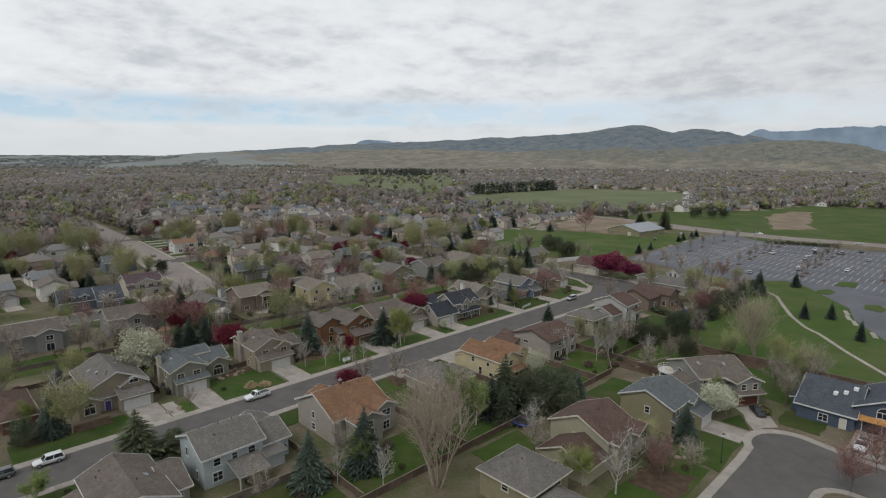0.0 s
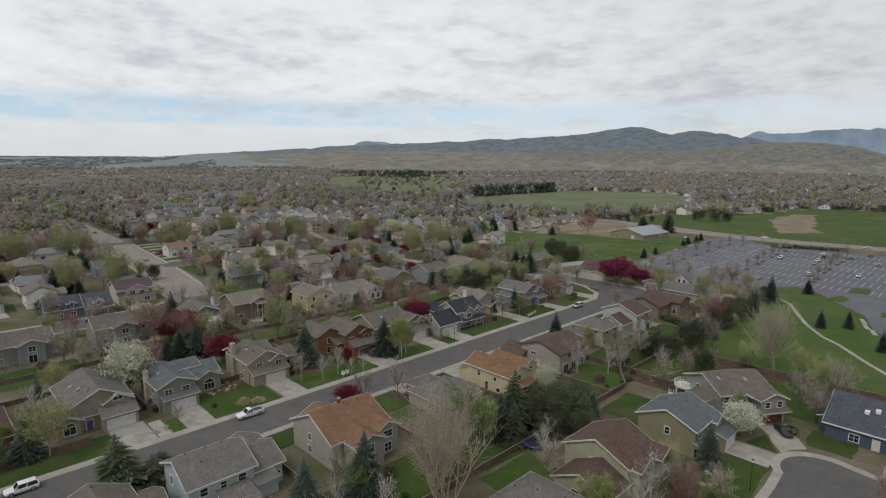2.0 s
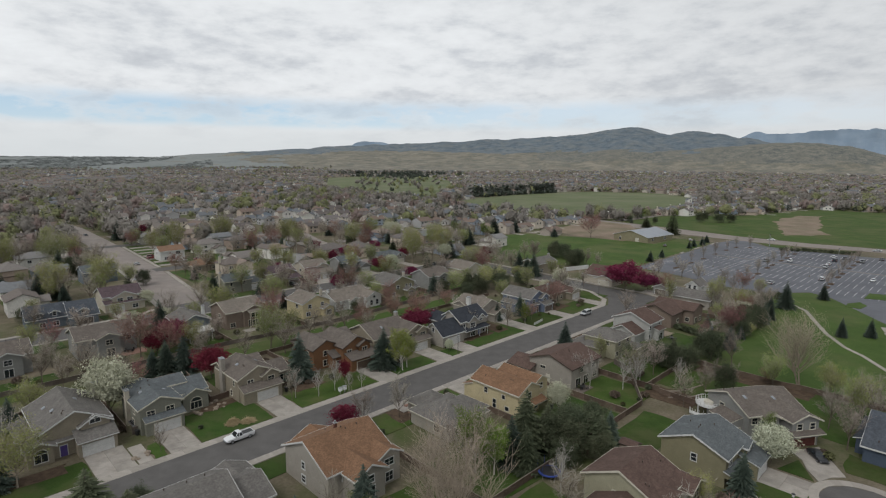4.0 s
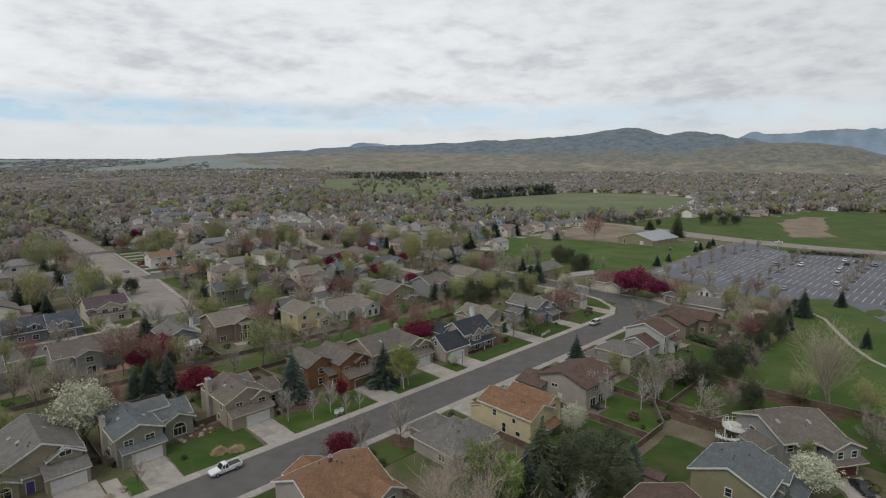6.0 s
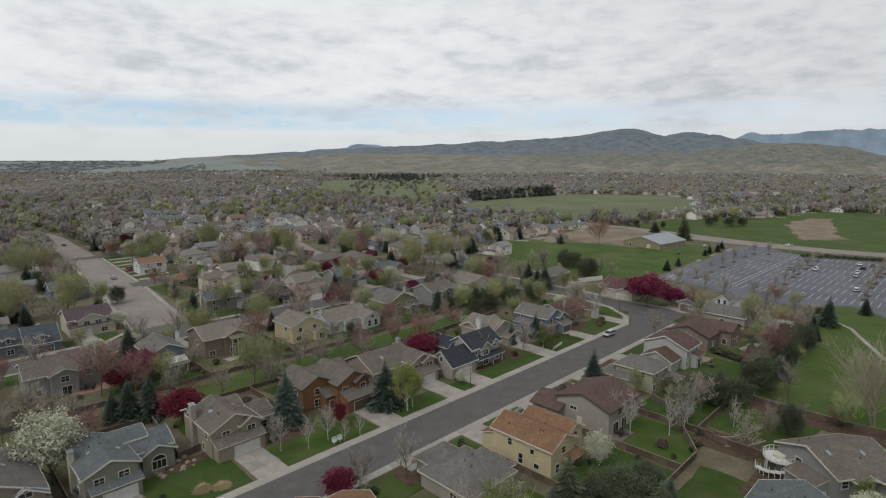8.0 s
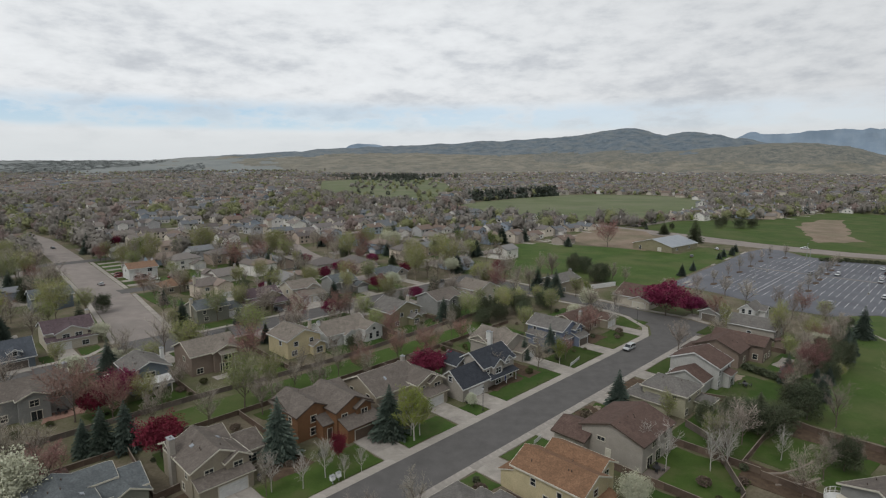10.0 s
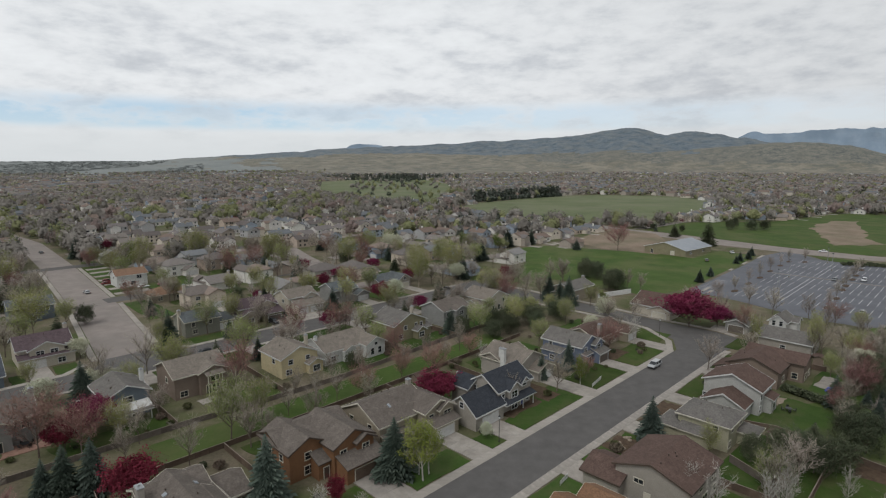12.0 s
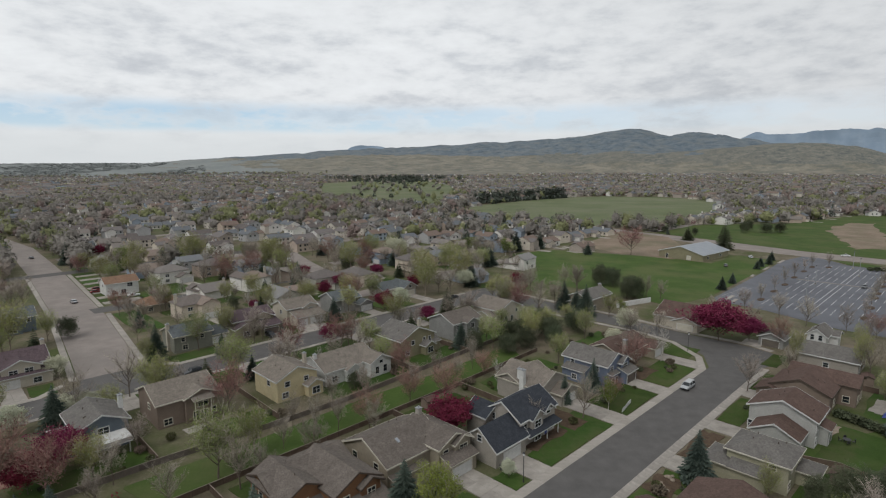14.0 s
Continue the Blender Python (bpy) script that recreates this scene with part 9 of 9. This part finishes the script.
def lump(rs, fine):
    """A far crown: three or four ragged leafy masses grown together, one metre high and wide."""
    tris = []
    bm = bmesh.new()
    bmesh.ops.create_icosphere(bm, subdivisions=fine, radius=1.0)
    bm.verts.ensure_lookup_table()
    ball = np.array([v.co[:] for v in bm.verts])
    faces = np.array([[v.index for v in f.verts] for f in bm.faces])
    bm.free()
    for i in range(4 if fine > 1 else 3):
        t, r = i * 2.2 + rs.random(), 0.05 if i == 0 else rs.uniform(0.14, 0.32)
        mid = np.array([r * math.cos(t), r * math.sin(t), 0.56 if i == 0 else rs.uniform(0.30, 0.60)])
        size = np.array([1, 1, rs.uniform(1.0, 1.5)]) * (0.22 if i == 0 else rs.uniform(0.11, 0.19))
        tris.append((ball * size * (1 + rs.normal(size=(len(ball), 1)) * 0.36) + mid)[faces])
    # loose sprays that fray the outline and stand up out of the masses
    for _ in range(230 if fine > 1 else 22):
        v = rs.normal(size=3)
        v /= np.linalg.norm(v)
        c = v * rs.uniform(0.24, 0.50) * np.array([1, 1, 1.05]) + np.array([0, 0, 0.54])
        out_way = np.array([v[0], v[1], v[2] * 0.6 + 0.7]) + rs.normal(size=3) * 0.35
        out_way /= np.linalg.norm(out_way)
        u = np.cross(out_way, rs.normal(size=3))
        u /= np.linalg.norm(u)
        w = np.cross(out_way, u)
        size = rs.uniform(0.035, 0.065) if fine > 1 else rs.uniform(0.06, 0.11)
        tris.append(np.array([c + (u * math.cos(t) * 1.5 + w * math.sin(t) * 0.7) * size for t in (0.0, 2.1, 4.2)])[None])
    return np.concatenate(tris)


def plant_far(name, kind, spots, material, label, seed, count, forms=6):
    """One mesh of many far trees."""
    rs = np.random.default_rng(seed)
    if kind == "lump":
        bank, close = [lump(rs, 1) for _ in range(forms)], [lump(rs, 2) for _ in range(forms)]
    else:
        bank, close = [tuft(kind, rs, count) for _ in range(forms)], [tuft(kind, rs, count * 4, 0.6) for _ in range(forms)]
    tris = []
    for x, y, h, w in spots:
        t = rs.random() * 6.283
        c, s = math.cos(t), math.sin(t)
        turn = np.array([[c, s, 0], [-s, c, 0], [0, 0, 1]])
        tris.append(((close if math.hypot(x, y) < (1000 if kind == "lump" else 800) else bank)[rs.integers(forms)] @ turn) * np.array([w, w, h]) + np.array([x, y, land_height(x, y - 40)]))
    v = np.concatenate(tris).reshape(-1, 3)
    if kind == "lump":
        v, f = np.unique(v.round(3), axis=0, return_inverse=True)
        f = f.reshape(-1, 3)
    else:
        f = np.arange(len(v)).reshape(-1, 3)
    me = bpy.data.meshes.new(name)
    me.from_pydata(v.tolist(), [], f.tolist())
    me.materials.append(material)
    if kind == "lump":
        me.polygons.foreach_set("use_smooth", [True] * len(f))
    tagged(new(name, me), label, "trees", kind="stuff")


def far_woods():
    rnd = random.Random(31)
    kinds = {"bare": [], "soft": [], "plain": [], "red": [], "bud": [], "cone": [], "leaf": [], "crimson": [], "blossom": []}
    for _ in range(52000):
        a = rnd.uniform(-0.86, 0.88)
        d = 420 + (2950 - 420) * rnd.random() ** 1.15
        k = 1 / math.sqrt(1 + a * a)
        x, y = a * k * d, k * d
        dense = (0.22 if d > 1100 else 0.05 + 0.17 * (d - 420) / 680) + 1.0 * noise.noise(Vector((x * 0.005, y * 0.005, 2.0)))
        if rnd.random() > dense + 0.32 or not free(x, y, True):
            continue
        if d < 480 and (rnd.random() < 0.6 or any(abs(x - q.x) < 9 and abs(y - q.y) < 9 for q in HOME_SPOTS)):
            continue
        if d > 2250 and (rnd.random() < (0.8 if -0.25 < a < 0.12 else 0.45) or a > -0.2 and d > 2560):
            continue
        if d < 950 and rnd.random() < 0.30 or in_poly(x, y, SHOPS) and rnd.random() < 0.75:
            continue
        if d < 900 and any(abs(x - hx) < 7 and abs(y - hy) < 8 for hx, hy, _ in NEAR_STUFF):
            continue
        z = (rnd.random() + 0.5 * noise.noise(Vector((x * 0.011, y * 0.011, 5.0)))) % 1.0
        h = rnd.uniform(5, 15) if d < 1000 else rnd.uniform(5, 11.5)
        grow = rnd.uniform(0.8, 1.25) * (1.0 if d < 1000 else 1.15 + (d - 1000) / 4000)
        if d > 800 and 0.79 < z < 0.955 and rnd.random() < 0.5:
            z = 0.3
        if z < 0.47:
            kinds["soft"].append((x, y, h, h * 0.95 * grow))
        elif z < 0.55:
            kinds["red"].append((x, y, h, h * 0.9 * grow))
        elif z < 0.79:
            kinds["bud"].append((x, y, h * 0.95, h * 1.0 * grow))
        elif z < 0.955:
            kinds["cone"].append((x, y, h * 0.95, h * 0.85 * grow))
        elif z < 0.972:
            kinds["leaf"].append((x, y, h * 0.8, h * 0.7))
        elif z < 0.986:
            kinds["blossom"].append((x, y, h * 0.55, h * 0.6))
        else:
            kinds["crimson"].append((x, y, h * 0.5, h * 0.6))
    # gardens of the low houses beyond the avenue
    for hx, hy, _ in STUFF_HOUSES[-16:]:
        for _ in range(6):
            t, r = rnd.uniform(0, 6.28), rnd.uniform(9, 15)
            kinds[rnd.choice(("bare", "bare", "bud", "red", "cone"))].append((hx + r * math.cos(t), hy + r * math.sin(t), rnd.uniform(6, 10), rnd.uniform(6, 10)))
    # the plain, raised to eye level where the horizon should look flat
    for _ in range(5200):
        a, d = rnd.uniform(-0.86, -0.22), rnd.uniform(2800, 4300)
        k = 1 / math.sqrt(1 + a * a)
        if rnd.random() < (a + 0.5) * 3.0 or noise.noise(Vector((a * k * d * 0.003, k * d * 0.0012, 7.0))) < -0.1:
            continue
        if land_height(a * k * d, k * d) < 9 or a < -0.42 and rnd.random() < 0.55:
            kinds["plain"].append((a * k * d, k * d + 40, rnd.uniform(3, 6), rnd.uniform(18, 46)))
    # lone trees over the far meadow
    for _ in range(90):
        t, u = rnd.random(), rnd.uniform(-1, 1)
        p = P(430 + 480 * t + 60 * u, 520 + 560 * t - 90 * u)
        kinds[rnd.choice(("soft", "soft", "bud", "cone"))].append((p.x, p.y, rnd.uniform(7, 15), rnd.uniform(8, 16)))
    # pine belt in front of the wide field, and the dark grove beyond
    for _ in range(170):
        t = rnd.random()
        p = P(500 + 185 * t + rnd.uniform(-6, 6), 452 - 12 * t + rnd.uniform(-12, 12))
        kinds["cone"].append((p.x, p.y, rnd.uniform(12, 18), rnd.uniform(12, 16)))
    for _ in range(260):
        p = P(rnd.uniform(900, 1250), rnd.uniform(1120, 1500))
        kinds["cone"].append((p.x, p.y, rnd.uniform(12, 18), rnd.uniform(14, 22)))
    plant_far("far_bare_trees", "bare", kinds["bare"], M["twig"], "grey-brown leafless trees over the far town", 1, 60)
    plant_far("far_bare_trees", "lump", kinds["soft"], M["twig_far"], "hazy grey-brown canopy over the far town", 8, 46)
    plant_far("far_plain_trees", "lump", kinds["plain"], M["hazed_plain_woods"], "tree belts on the far plain, tinted grey-green for haze", 9, 16)
    plant_far("far_budding_trees", "lump", kinds["red"], M["twig_red_hazed"], "reddish budding trees of the far town, greyed for haze", 2, 36)
    plant_far("far_green_trees", "lump", kinds["bud"], M["bud_far"], "yellow-green budding trees over the far town", 3, 46)
    plant_far("far_spruces", "cone", kinds["cone"], M["pine_hazed"], "dark conifers of the far town, lightened for haze", 4, 40)
    plant_far("far_leafy_trees", "round", kinds["leaf"], M["leaf"], "fresh green trees over the far town", 5, 54)
    plant_far("far_white_trees", "round", kinds["blossom"], M["white_blossom"], "white blossoming trees over the far town", 6, 54)
    plant_far("far_crimson_trees", "round", kinds["crimson"], M["crimson"], "crimson blossoming trees over the far town", 7, 54)


NEAR_STUFF = [q for q in STUFF_HOUSES if math.hypot(q[0], q[1]) < 900]
far_town()
far_woods()
